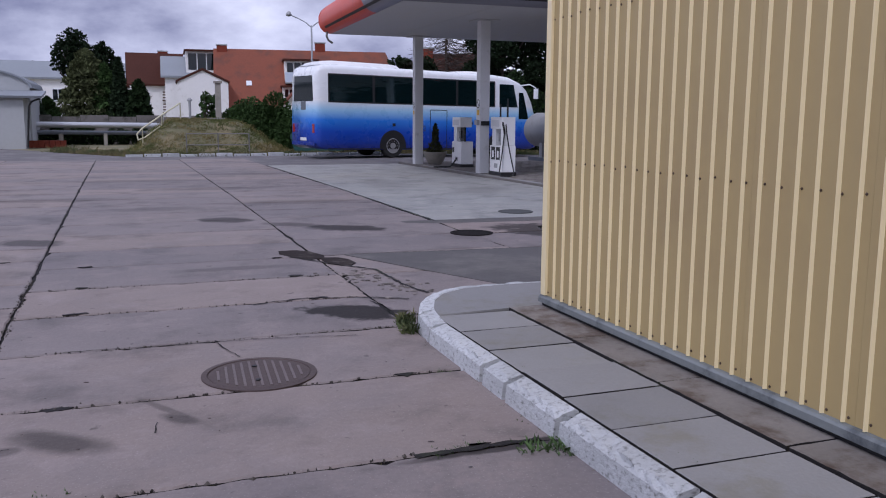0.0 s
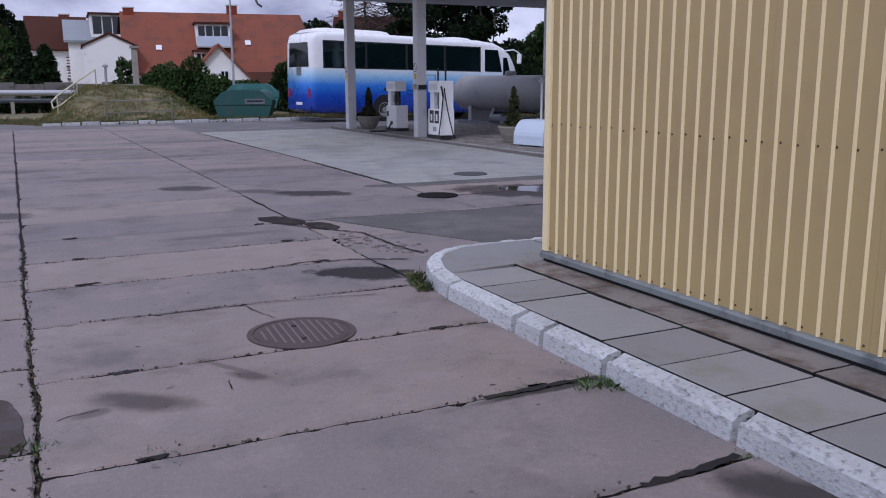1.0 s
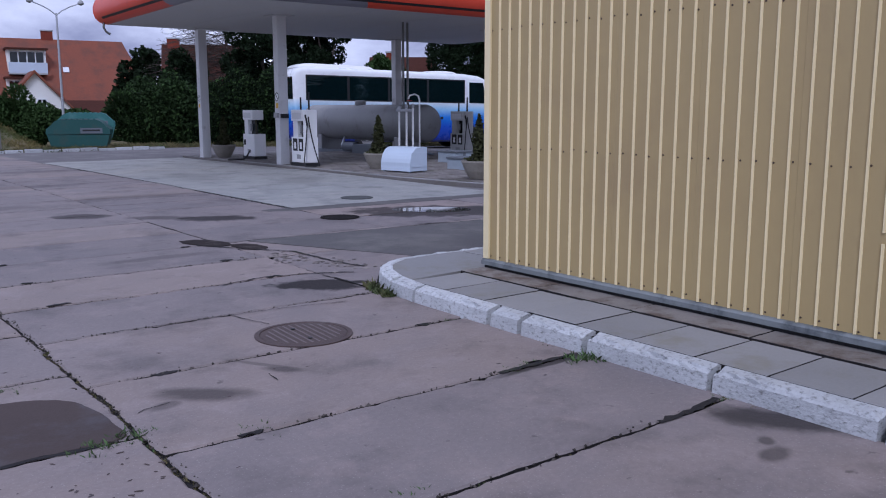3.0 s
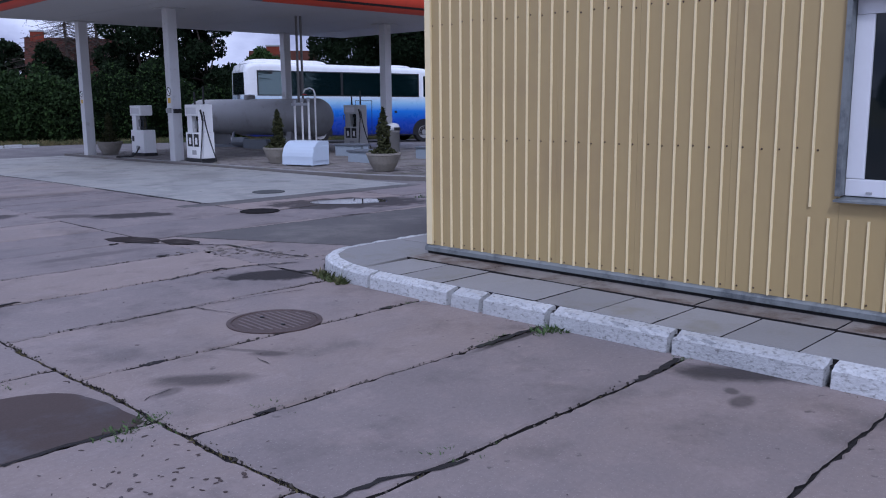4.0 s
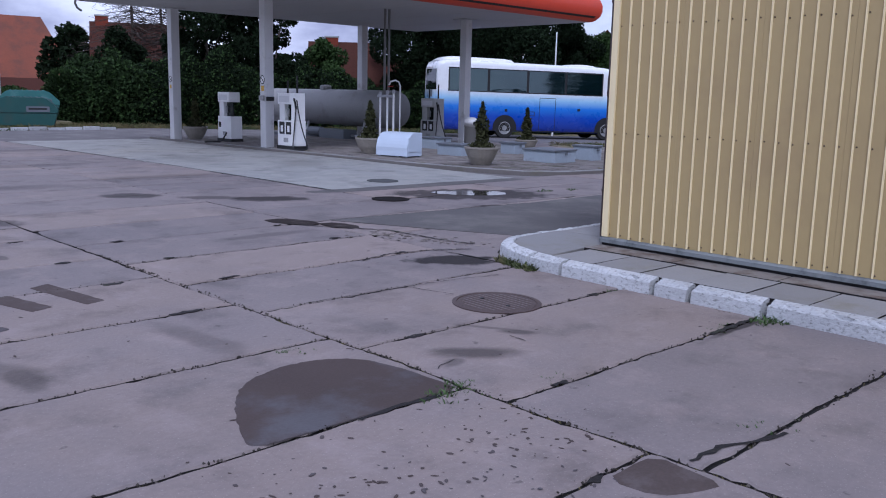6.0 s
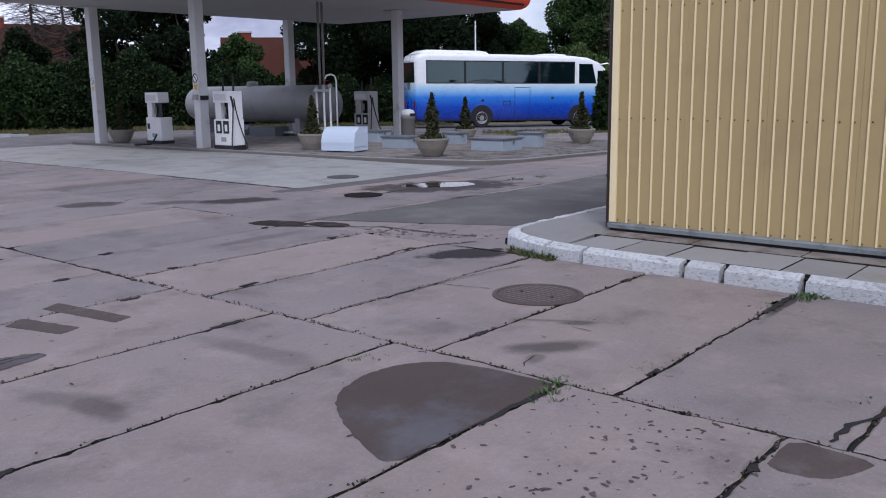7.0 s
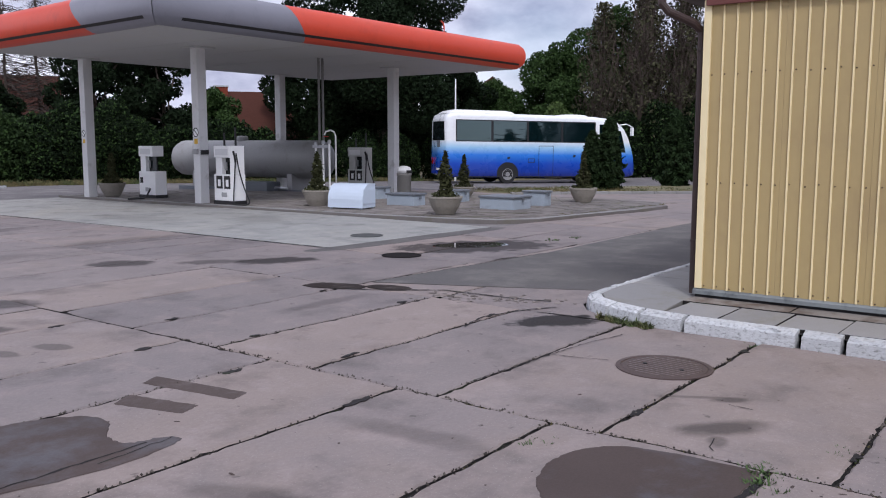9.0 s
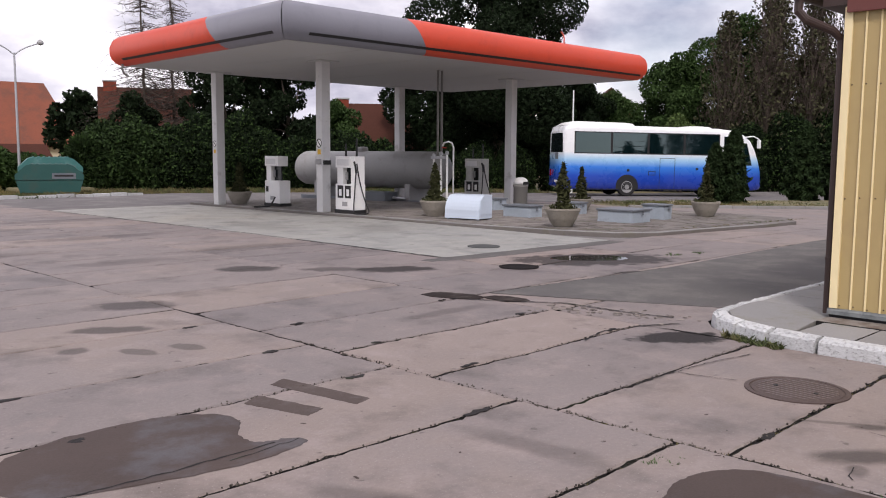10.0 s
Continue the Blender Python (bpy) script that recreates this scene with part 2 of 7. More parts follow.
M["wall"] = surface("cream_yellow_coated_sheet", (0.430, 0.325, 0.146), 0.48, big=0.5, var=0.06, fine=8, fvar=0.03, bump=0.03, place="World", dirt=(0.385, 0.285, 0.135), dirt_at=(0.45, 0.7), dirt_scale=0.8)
# The ribs' bright highlights are painted in as a paler cream than the sheet.
M["rib"] = surface("cream_rib_highlight", (0.86, 0.73, 0.43), 0.38, big=0.6, var=0.05, fine=10, fvar=0.04, bump=0.02, place="World")
M["flash"] = surface("grey_sheet_flashing", (0.23, 0.25, 0.25), 0.5, metal=0.35, big=3, var=0.15, fine=30, fvar=0.1, bump=0.1, place="World", dirt=(0.09, 0.10, 0.11), dirt_at=(0.45, 0.7), dirt_scale=4)
M["brown"] = surface("dark_brown_sheet", (0.045, 0.026, 0.022), 0.5, big=2, var=0.15, fine=30, fvar=0.08, bump=0.05)
M["red_brown"] = surface("red_brown_sheet", (0.135, 0.040, 0.032), 0.5, big=2, var=0.12, fine=30, fvar=0.06, bump=0.04)
M["plinth"] = surface("dark_plinth", (0.022, 0.022, 0.024), 0.9, big=3, var=0.3, fine=30, fvar=0.2, bump=0.4, place="World")
M["frame"] = surface("white_upvc", (0.76, 0.77, 0.80), 0.4, big=2, var=0.04, fine=20, fvar=0.03, bump=0.02)
M["screw"] = surface("dark_screw_head", (0.085, 0.055, 0.038), 0.5, metal=0.4, big=20, var=0.1, bump=0)
M["canopy_grey"] = surface("grey_canopy_sheet", (0.21, 0.21, 0.245), 0.42, big=0.6, var=0.06, fine=12, fvar=0.04, bump=0.03, dirt=(0.18, 0.18, 0.21), dirt_at=(0.5, 0.8))
M["canopy_red"] = surface("orange_red_canopy_sheet", (0.62, 0.060, 0.022), 0.42, big=0.6, var=0.08, fine=12, fvar=0.04, bump=0.03, dirt=(0.52, 0.05, 0.02), dirt_at=(0.5, 0.8))
M["soffit"] = surface("grey_white_soffit_panel", (0.50, 0.50, 0.50), 0.6, big=0.5, var=0.07, fine=10, fvar=0.04, bump=0.04, dirt=(0.50, 0.49, 0.46), dirt_at=(0.5, 0.75))
M["black"] = surface("black_rubber", (0.012, 0.012, 0.013), 0.55, big=4, var=0.2, fine=40, fvar=0.1, bump=0.1)
M["steel"] = surface("painted_grey_steel", (0.66, 0.66, 0.66), 0.5, big=1.2, var=0.08, fine=20, fvar=0.06, bump=0.06, dirt=(0.40, 0.39, 0.37), dirt_at=(0.55, 0.75))
M["white"] = surface("white_enamel", (0.84, 0.84, 0.83), 0.42, big=2, var=0.05, fine=20, fvar=0.04, bump=0.03, dirt=(0.62, 0.61, 0.58), dirt_at=(0.58, 0.78), coat=0.2)
M["grey_paint"] = surface("dull_grey_paint", (0.34, 0.34, 0.34), 0.6, big=2, var=0.1, fine=20, fvar=0.07, bump=0.05)
M["pale_grey"] = surface("pale_grey_paint", (0.52, 0.52, 0.50), 0.6, big=2, var=0.1, fine=20, fvar=0.07, bump=0.05, dirt=(0.36, 0.35, 0.33), dirt_at=(0.52, 0.72))
M["bluegrey"] = surface("blue_grey_painted_steel", (0.33, 0.38, 0.43), 0.55, big=2, var=0.12, fine=20, fvar=0.08, bump=0.08, spread=0.08, dirt=(0.22, 0.24, 0.26), dirt_at=(0.55, 0.75))
M["lid"] = surface("dark_blue_grey_lid", (0.14, 0.155, 0.175), 0.5, big=2, var=0.15, fine=20, fvar=0.08, bump=0.05)
M["palebox"] = surface("pale_blue_white_fibreglass", (0.56, 0.64, 0.74), 0.4, big=2, var=0.06, fine=20, fvar=0.04, bump=0.03, coat=0.2)
M["tank"] = surface("dull_silver_tank_paint", (0.30, 0.30, 0.295), 0.55, metal=0.15, big=1.2, var=0.12, fine=15, fvar=0.07, bump=0.06, dirt=(0.22, 0.21, 0.20), dirt_at=(0.5, 0.75))
M["planter"] = surface("exposed_concrete_planter", (0.29, 0.265, 0.225), 0.9, big=4, var=0.18, fine=60, fvar=0.2, bump=0.5, spread=0.1, dirt=(0.22, 0.21, 0.17), dirt_at=(0.5, 0.7), dirt_scale=5)
M["garden"] = surface("dirty_garden_wall", (0.17, 0.155, 0.14), 0.9, big=1.2, var=0.3, fine=20, fvar=0.2, bump=0.4, dirt=(0.08, 0.075, 0.06), dirt_at=(0.46, 0.62), dirt_scale=1.5, spread=0.1)
M["galv"] = surface("galvanised_pipe", (0.48, 0.49, 0.51), 0.42, metal=0.55, big=3, var=0.1, fine=25, fvar=0.06, bump=0.05)
M["green_bin"] = surface("dark_teal_green_steel", (0.014, 0.078, 0.070), 0.5, big=2, var=0.2, fine=20, fvar=0.1, bump=0.08, dirt=(0.03, 0.07, 0.06), dirt_at=(0.5, 0.7))
M["pale_teal"] = surface("pale_teal_steel", (0.045, 0.17, 0.16), 0.5, big=2, var=0.2, fine=20, fvar=0.1, bump=0.08, dirt=(0.10, 0.22, 0.21), dirt_at=(0.5, 0.7))
M["iron"] = surface("cast_iron", (0.088, 0.062, 0.056), 0.65, metal=0.3, big=4, var=0.2, fine=50, fvar=0.2, bump=0.3)
M["iron_dark"] = surface("dark_cast_iron", (0.018, 0.016, 0.016), 0.85, big=4, var=0.2, fine=50, fvar=0.2, bump=0.3, spec=0.05)
M["iron_dull"] = surface("dull_cast_iron", (0.085, 0.088, 0.088), 0.85, big=4, var=0.2, fine=50, fvar=0.2, bump=0.3, spec=0.08)
M["iron_worn"] = surface("worn_iron_rib", (0.165, 0.130, 0.120), 0.5, metal=0.4, big=4, var=0.2, fine=50, fvar=0.2, bump=0.2)
M["bark"] = surface("rough_bark", (0.075, 0.058, 0.045), 0.95, big=3, var=0.25, fine=25, fvar=0.25, bump=0.7)
M["twig"] = surface("grey_brown_twigs", (0.038, 0.030, 0.026), 0.95, big=2, var=0.2, fine=25, fvar=0.2, bump=0.2)
M["poplar_twig"] = surface("brown_poplar_twigs", (0.095, 0.068, 0.058), 0.95, big=2, var=0.2, fine=25, fvar=0.2, bump=0.2)
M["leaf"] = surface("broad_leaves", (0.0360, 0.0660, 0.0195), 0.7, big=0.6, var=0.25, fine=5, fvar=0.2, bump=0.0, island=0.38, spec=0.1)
M["leaf_mid"] = surface("mid_green_leaves", (0.021, 0.038, 0.013), 0.7, big=0.6, var=0.3, fine=5, fvar=0.2, bump=0.0, island=0.4, spec=0.1)
M["leaf_light"] = surface("light_green_leaves", (0.0680, 0.1040, 0.0320), 0.7, big=0.6, var=0.25, fine=5, fvar=0.2, bump=0.0, island=0.38, spec=0.1)
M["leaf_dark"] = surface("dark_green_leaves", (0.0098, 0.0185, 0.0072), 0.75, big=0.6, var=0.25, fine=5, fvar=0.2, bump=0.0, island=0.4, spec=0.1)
M["leaf_olive"] = surface("olive_conifer_sprays", (0.080, 0.092, 0.040), 0.75, big=0.6, var=0.3, fine=5, fvar=0.2, bump=0.0, island=0.4, spec=0.1)
M["thin_leaf"] = surface("thin_brown_green_leaves", (0.058, 0.058, 0.032), 0.8, big=0.6, var=0.25, fine=5, fvar=0.2, bump=0.0, island=0.4, spec=0.1)
M["needle"] = surface("dark_needles", (0.020, 0.034, 0.016), 0.75, big=0.8, var=0.25, fine=6, fvar=0.2, bump=0.0, island=0.4, spec=0.1)
M["thuja"] = surface("thuja_sprays", (0.0186, 0.0341, 0.0124), 0.75, big=0.8, var=0.25, fine=8, fvar=0.2, bump=0.0, island=0.4, spec=0.1)
M["potted_thuja"] = surface("dry_olive_thuja_sprays", (0.046, 0.050, 0.022), 0.75, big=0.8, var=0.25, fine=8, fvar=0.2, bump=0.0, island=0.4, spec=0.1)
M["grass"] = surface("dry_grass", (0.125, 0.105, 0.042), 0.85, big=0.8, var=0.3, fine=6, fvar=0.2, bump=0.0, island=0.4, place="World", dirt=(0.055, 0.075, 0.022), dirt_at=(0.46, 0.58), dirt_scale=0.6)
M["mound_grass"] = surface("sunburnt_grass", (0.20, 0.165, 0.070), 0.9, big=0.8, var=0.3, fine=6, fvar=0.2, bump=0.0, island=0.35, place="World", dirt=(0.10, 0.115, 0.040), dirt_at=(0.46, 0.58), dirt_scale=0.5, spec=0.1)
M["dull_steel"] = surface("dull_dark_steel", (0.17, 0.165, 0.155), 0.7, big=3, var=0.15, fine=20, fvar=0.1, bump=0.1)
M["weed"] = surface("green_weeds", (0.060, 0.105, 0.030), 0.8, big=2, var=0.2, fine=9, fvar=0.2, bump=0.0, island=0.4)
M["plaster"] = surface("off_white_render", (0.84, 0.83, 0.81), 0.9, big=0.4, var=0.06, fine=6, fvar=0.05, bump=0.1, dirt=(0.60, 0.58, 0.54), dirt_at=(0.56, 0.75), dirt_scale=0.8)
M["plaster_cream"] = surface("cream_render", (0.62, 0.54, 0.38), 0.9, big=0.4, var=0.08, fine=6, fvar=0.05, bump=0.1)
M["plaster_grey"] = surface("grey_render", (0.42, 0.43, 0.43), 0.9, big=0.4, var=0.1, fine=6, fvar=0.06, bump=0.1)
M["brick_red"] = surface("red_brick_facade", (0.21, 0.052, 0.032), 0.9, big=0.6, var=0.2, fine=9, fvar=0.2, bump=0.2, spec=0.1)
M["tile_red"] = surface("red_clay_roof_tiles", (0.215, 0.064, 0.034), 0.85, big=0.5, var=0.16, fine=7, fvar=0.16, bump=0.3, dirt=(0.150, 0.056, 0.036), dirt_at=(0.46, 0.66), dirt_scale=0.8, spread=0.05)
M["tile_brown"] = surface("brown_roof_tiles", (0.072, 0.029, 0.021), 0.9, big=0.5, var=0.2, fine=7, fvar=0.2, bump=0.3, spec=0.1)
M["roof_grey"] = surface("grey_roof_sheet", (0.25, 0.27, 0.29), 0.6, big=0.5, var=0.12, fine=7, fvar=0.08, bump=0.1)
M["dark_room"] = surface("unlit_interior", (0.03, 0.03, 0.034), 0.9, big=1, var=0.2, bump=0)
M["wood"] = surface("dark_stained_wood", (0.08, 0.045, 0.03), 0.7, big=3, var=0.2, fine=30, fvar=0.15, bump=0.1)
M["yellow"] = surface("yellow_label", (0.70, 0.42, 0.03), 0.5, big=5, var=0.05, bump=0)
M["rail"] = surface("pale_yellow_rail_paint", (0.62, 0.58, 0.40), 0.5, big=4, var=0.1, bump=0.05)
M["sign_red"] = surface("red_sign", (0.55, 0.02, 0.02), 0.5, big=5, var=0.05, bump=0)
M["crumb"] = surface("concrete_crumbs", (0.075, 0.066, 0.058), 0.95, big=8, var=0.3, fine=60, fvar=0.2, bump=0.2, island=0.6, spec=0.1)
M["rubble"] = surface("broken_concrete_bits", (0.20, 0.176, 0.160), 0.95, big=8, var=0.3, fine=60, fvar=0.2, bump=0.3, island=0.5, spec=0.1)
M["soil"] = surface("planter_soil", (0.05, 0.035, 0.025), 0.95, big=8, var=0.3, fine=50, fvar=0.3, bump=0.8)
M["tail"] = surface("red_lamp_lens", (0.35, 0.012, 0.012), 0.2, big=4, var=0.05, bump=0, coat=0.6)
M["rim"] = surface("painted_steel_rim", (0.42, 0.42, 0.42), 0.4, metal=0.6, big=6, var=0.1, bump=0.05)
M["tyre"] = surface("tyre_rubber", (0.018, 0.018, 0.018), 0.8, big=6, var=0.2, fine=40, fvar=0.15, bump=0.2)

M["glass_dark"] = bpy.data.materials.new("tinted_glass")
M["glass_dark"].use_nodes = True
g = M["glass_dark"].node_tree.nodes["Principled BSDF"]
g.inputs["Base Color"].default_value, g.inputs["Roughness"].default_value, g.inputs["IOR"].default_value = (0.008, 0.012, 0.013, 1), 0.03, 1.5
M["coach_glass"] = bpy.data.materials.new("coach_window_glass")
M["coach_glass"].use_nodes = True
g = M["coach_glass"].node_tree.nodes["Principled BSDF"]
g.inputs["Base Color"].default_value, g.inputs["Roughness"].default_value, g.inputs["IOR"].default_value = (0.003, 0.010, 0.012, 1), 0.05, 2.1
g.inputs["Specular Tint"].default_value = (0.80, 1.0, 1.0, 1)
# the panes are slightly wavy
t = M["coach_glass"].node_tree
wave = noise_of(t, t.nodes.new("ShaderNodeTexCoord").outputs["Object"], 1.6, 2, 0.4, (0.6, 1.0, 3.2))
b = grab(t.nodes, "ShaderNodeBump", Strength=0.16, Distance=0.02)
t.links.new(wave, b.inputs["Height"])
t.links.new(b.outputs["Normal"], t.nodes["Principled BSDF"].inputs["Normal"])
M["pane"] = bpy.data.materials.new("window_pane_glass")
M["pane"].use_nodes = True
g = M["pane"].node_tree.nodes["Principled BSDF"]
g.inputs["Base Color"].default_value, g.inputs["Roughness"].default_value = (0.75, 0.8, 0.85, 1), 0.02
g.inputs["Transmission Weight"].default_value, g.inputs["IOR"].default_value = 1.0, 1.5
M["water"] = bpy.data.materials.new("still_rainwater")
M["water"].use_nodes = True
g = M["water"].node_tree.nodes["Principled BSDF"]
g.inputs["Base Color"].default_value, g.inputs["Roughness"].default_value, g.inputs["IOR"].default_value = (0.05, 0.045, 0.042, 1), 0.03, 1.33
# coach paint: white above, fading to deep blue at the skirts
M["coach"] = surface("coach_paint_white_to_blue", (0.8, 0.8, 0.8), 0.28, big=2, var=0.03, fine=20, fvar=0.02, bump=0.0, coat=0.6)
t = M["coach"].node_tree
sep = t.nodes.new("ShaderNodeSeparateXYZ")
t.links.new(t.nodes.new("ShaderNodeTexCoord").outputs["Object"], sep.inputs[0])
ramp = t.nodes.new("ShaderNodeValToRGB")
ramp.color_ramp.elements[0].position, ramp.color_ramp.elements[0].color = 0.12, (0.009, 0.028, 0.25, 1)
ramp.color_ramp.elements[1].position, ramp.color_ramp.elements[1].color = 0.60, (0.86, 0.88, 0.89, 1)
for pos, col in ((0.28, (0.012, 0.070, 0.48, 1)), (0.40, (0.040, 0.22, 0.74, 1)), (0.50, (0.36, 0.62, 0.86, 1))):
    e = ramp.color_ramp.elements.new(pos)
    e.color = col
t.links.new(math_node(t, "DIVIDE", sep.outputs["Z"], 3.82), ramp.inputs["Fac"])
t.links.new(ramp.outputs["Color"], t.nodes["Principled BSDF"].inputs["Base Color"])

# ---------------------------------------------------------------- mesh helpers
rng = random.Random(7)


def gz(x, y):
    """The yard falls slightly away from the building."""
    return -min(0.45, 0.017 * max(0.0, x - 12)) - min(0.15, 0.006 * max(0.0, y - 18))


def finish(name, bm, material, parent=None, label="", shade=False, at=None):
    me = bpy.data.meshes.new(name)
    bmesh.ops.recalc_face_normals(bm, faces=bm.faces[:])
    bm.to_mesh(me)
    bm.free()
    for m in material if isinstance(material, (list, tuple)) else [material]:
        me.materials.append(m)
    if shade:
        me.polygons.foreach_set("use_smooth", [True] * len(me.polygons))
    ob = new(name, me)
    if parent:
        ob.parent = parent
    if at is not None:
        ob.matrix_basis = at
    if label:
        tagged(ob, label)
    return ob


part = finish


def thing(name, label, category, at=None, group="", kind=""):
    ob = new(name)
    ob.empty_display_size = 0.2
    if at is not None:
        ob.matrix_basis = at
    return tagged(ob, label, category, group, kind)


def box(bm, x0, x1, y0, y1, z0, z1, bevel=0.0, mat_index=0):
    v = [bm.verts.new(p) for p in ((x0, y0, z0), (x1, y0, z0), (x1, y1, z0), (x0, y1, z0), (x0, y0, z1), (x1, y0, z1), (x1, y1, z1), (x0, y1, z1))]
    fs = [bm.faces.new([v[i] for i in q]) for q in ((3, 2, 1, 0), (4, 5, 6, 7), (0, 1, 5, 4), (1, 2, 6, 5), (2, 3, 7, 6), (3, 0, 4, 7))]
    for f in fs:
        f.material_index = mat_index
    if bevel:
        es = list({e for f in fs for e in f.edges})
        bmesh.ops.bevel(bm, geom=es, offset=bevel, segments=2, affect="EDGES", profile=0.6)
    return bm


def boxed(*args, **kw):
    return box(bmesh.new(), *args, **kw)


def rod(bm, a, b, r0, r1=None, sides=8, caps=True):
    a, b = Vector(a), Vector(b)
    r1 = r0 if r1 is None else r1
    q = (b - a).to_track_quat("Z", "Y")
    rings = []
    for p, r in ((a, r0), (b, r1)):
        rings.append([bm.verts.new(p + q @ Vector((r * math.cos(2 * math.pi * i / sides), r * math.sin(2 * math.pi * i / sides), 0))) for i in range(sides)])
    for i in range(sides):
        j = (i + 1) % sides
        bm.faces.new((rings[0][i], rings[0][j], rings[1][j], rings[1][i]))
    if caps:
        bm.faces.new(rings[0][::-1])
        bm.faces.new(rings[1])
    return bm


def tube(bm, pts, r, sides=8):
    """A bent pipe or hose along points."""
    pts = [Vector(p) for p in pts]
    rings, side = [], None
    for n, p in enumerate(pts):
        d = (pts[min(n + 1, len(pts) - 1)] - pts[max(n - 1, 0)]).normalized()
        if side is None:
            side = d.orthogonal().normalized()
        side = (side - d * side.dot(d)).normalized()
        up = d.cross(side)
        rings.append([bm.verts.new(p + r * (math.cos(2 * math.pi * i / sides) * side + math.sin(2 * math.pi * i / sides) * up)) for i in range(sides)])
    for r0, r1 in zip(rings, rings[1:]):
        for i in range(sides):
            j = (i + 1) % sides
            bm.faces.new((r0[i], r0[j], r1[j], r1[i]))
    bm.faces.new(rings[0][::-1])
    bm.faces.new(rings[-1])
    return bm


def lathe(bm, profile, sides=20, centre=(0, 0, 0)):
    """A turned shape round z from (radius, height) pairs, bottom to top."""
    cx, cy, cz = centre
    rings = [[bm.verts.new((cx + max(r, 1e-4) * math.cos(2 * math.pi * i / sides), cy + max(r, 1e-4) * math.sin(2 * math.pi * i / sides), cz + z)) for i in range(sides)] for r, z in profile]
    for r0, r1 in zip(rings, rings[1:]):
        for i in range(sides):
            j = (i + 1) % sides
            bm.faces.new((r0[i], r0[j], r1[j], r1[i]))
    bm.faces.new(rings[0][::-1])
    bm.faces.new(rings[-1])
    return bm


def prism(bm, outline, lo, hi, axis="y"):
    """A flat outline pushed from lo to hi along an axis."""
    def at(a, b, c):
        return {"y": (a, c, b), "x": (c, a, b), "z": (a, b, c)}[axis]
    r0 = [bm.verts.new(at(a, b, lo)) for a, b in outline]
    r1 = [bm.verts.new(at(a, b, hi)) for a, b in outline]
    n = len(outline)
    for i in range(n):
        j = (i + 1) % n
        bm.faces.new((r0[i], r0[j], r1[j], r1[i]))
    bm.faces.new(r0[::-1])
    bm.faces.new(r1)
    return bm


def raw(name, verts, faces, material, parent=None, label="", shade=False):
    me = bpy.data.meshes.new(name)
    me.from_pydata(verts, [], faces)
    me.materials.append(material)
    if shade:
        me.polygons.foreach_set("use_smooth", [True] * len(me.polygons))
    ob = new(name, me)
    if parent:
        ob.parent = parent
    if label:
        tagged(ob, label)
    return ob


def leaf_mesh(name, centres, size, material, seed, droop=0.0, stretch=1.0):
    """Many small leaves or sprays, each a bent quad of its own turn."""
    r = np.random.RandomState(seed)
    n = len(centres)
    c = np.asarray(centres, float)
    u = r.normal(size=(n, 3))
    u[:, 2] -= droop
    u /= np.linalg.norm(u, axis=1, keepdims=True)
    w = r.normal(size=(n, 3))
    w -= (w * u).sum(1, keepdims=True) * u
    w /= np.linalg.norm(w, axis=1, keepdims=True)
    s = size * r.uniform(0.6, 1.35, (n, 1))
    k = np.cross(u, w) * s * 0.22
    a, b = u * s * stretch, w * s * 0.62
    v = np.stack([c - a, c - b * 0.9 + k, c + a, c + b * 0.9 + k], 1).reshape(-1, 3)
    f = np.arange(4 * n).reshape(-1, 4)
    me = bpy.data.meshes.new(name)
    me.from_pydata(v.tolist(), [], f.tolist())
    me.materials.append(material)
    return me


def blobs_points(blobs, per, seed, hollow=0.55):
    """Points spread in and on ellipsoids (x, y, z, rx, ry, rz), thicker towards their skin."""
    r = np.random.RandomState(seed)
    out = []
    for x, y, z, rx, ry, rz in blobs:
        n = int(per * rx * rz) + 20
        d = r.normal(size=(n, 3))
        d /= np.linalg.norm(d, axis=1, keepdims=True)
        d *= (hollow + (1.06 - hollow) * r.uniform(0, 1, (n, 1)) ** 0.6)
        out.append(np.array([x, y, z]) + d * [rx, ry, rz])
    return np.concatenate(out)

# ---------------------------------------------------------------- ground
def sheet(name, xs, lo, hi, rows, material, dz, label, category, kind="structure"):
    """A strip-built sheet between two edges lo(x) and hi(x), laid on the fall of the yard."""
    v, f = [], []
    for x in xs:
        a, b = lo(x), hi(x)
        for k in range(rows + 1):
            y = a + (b - a) * k / rows
            v.append((x, y, gz(x, y) + dz))
    for i in range(len(xs) - 1):
        for k in range(rows):
            p = i * (rows + 1) + k
            f.append((p, p + rows + 1, p + rows + 2, p + 1))
    return tagged(raw(name, v, f, material), label, category, kind=kind)


def steps(a, b, d):
    return [a + d * i for i in range(int((b - a) / d) + 1)]


WIDE = [-3000, -900, -300, -120] + steps(-80, 120, 4) + [200, 400, 900, 3000]
gv = [(x, y, gz(x, y) - 0.10) for x in WIDE for y in WIDE]
gn = len(WIDE)
tagged(raw("ground", gv, [(i * gn + k, (i + 1) * gn + k, (i + 1) * gn + k + 1, i * gn + k + 1) for i in range(gn - 1) for k in range(gn - 1)], M["earth"]), "dry grassy earth round the yard", "ground", kind="structure")


def verge(x):
    """Far edge of the driving surface."""
    pts = [(-40, 50), (-6, 49), (-2, 42), (0.5, 37.6), (8, 37.3), (14, 39.2), (20, 38.6), (28, 36.0), (40, 30.0), (60, 20), (90, 10)]
    for (x0, y0), (x1, y1) in zip(pts, pts[1:]):
        if x0 <= x <= x1:
            return y0 + (y1 - y0) * (x - x0) / (x1 - x0)
    return pts[-1][1]


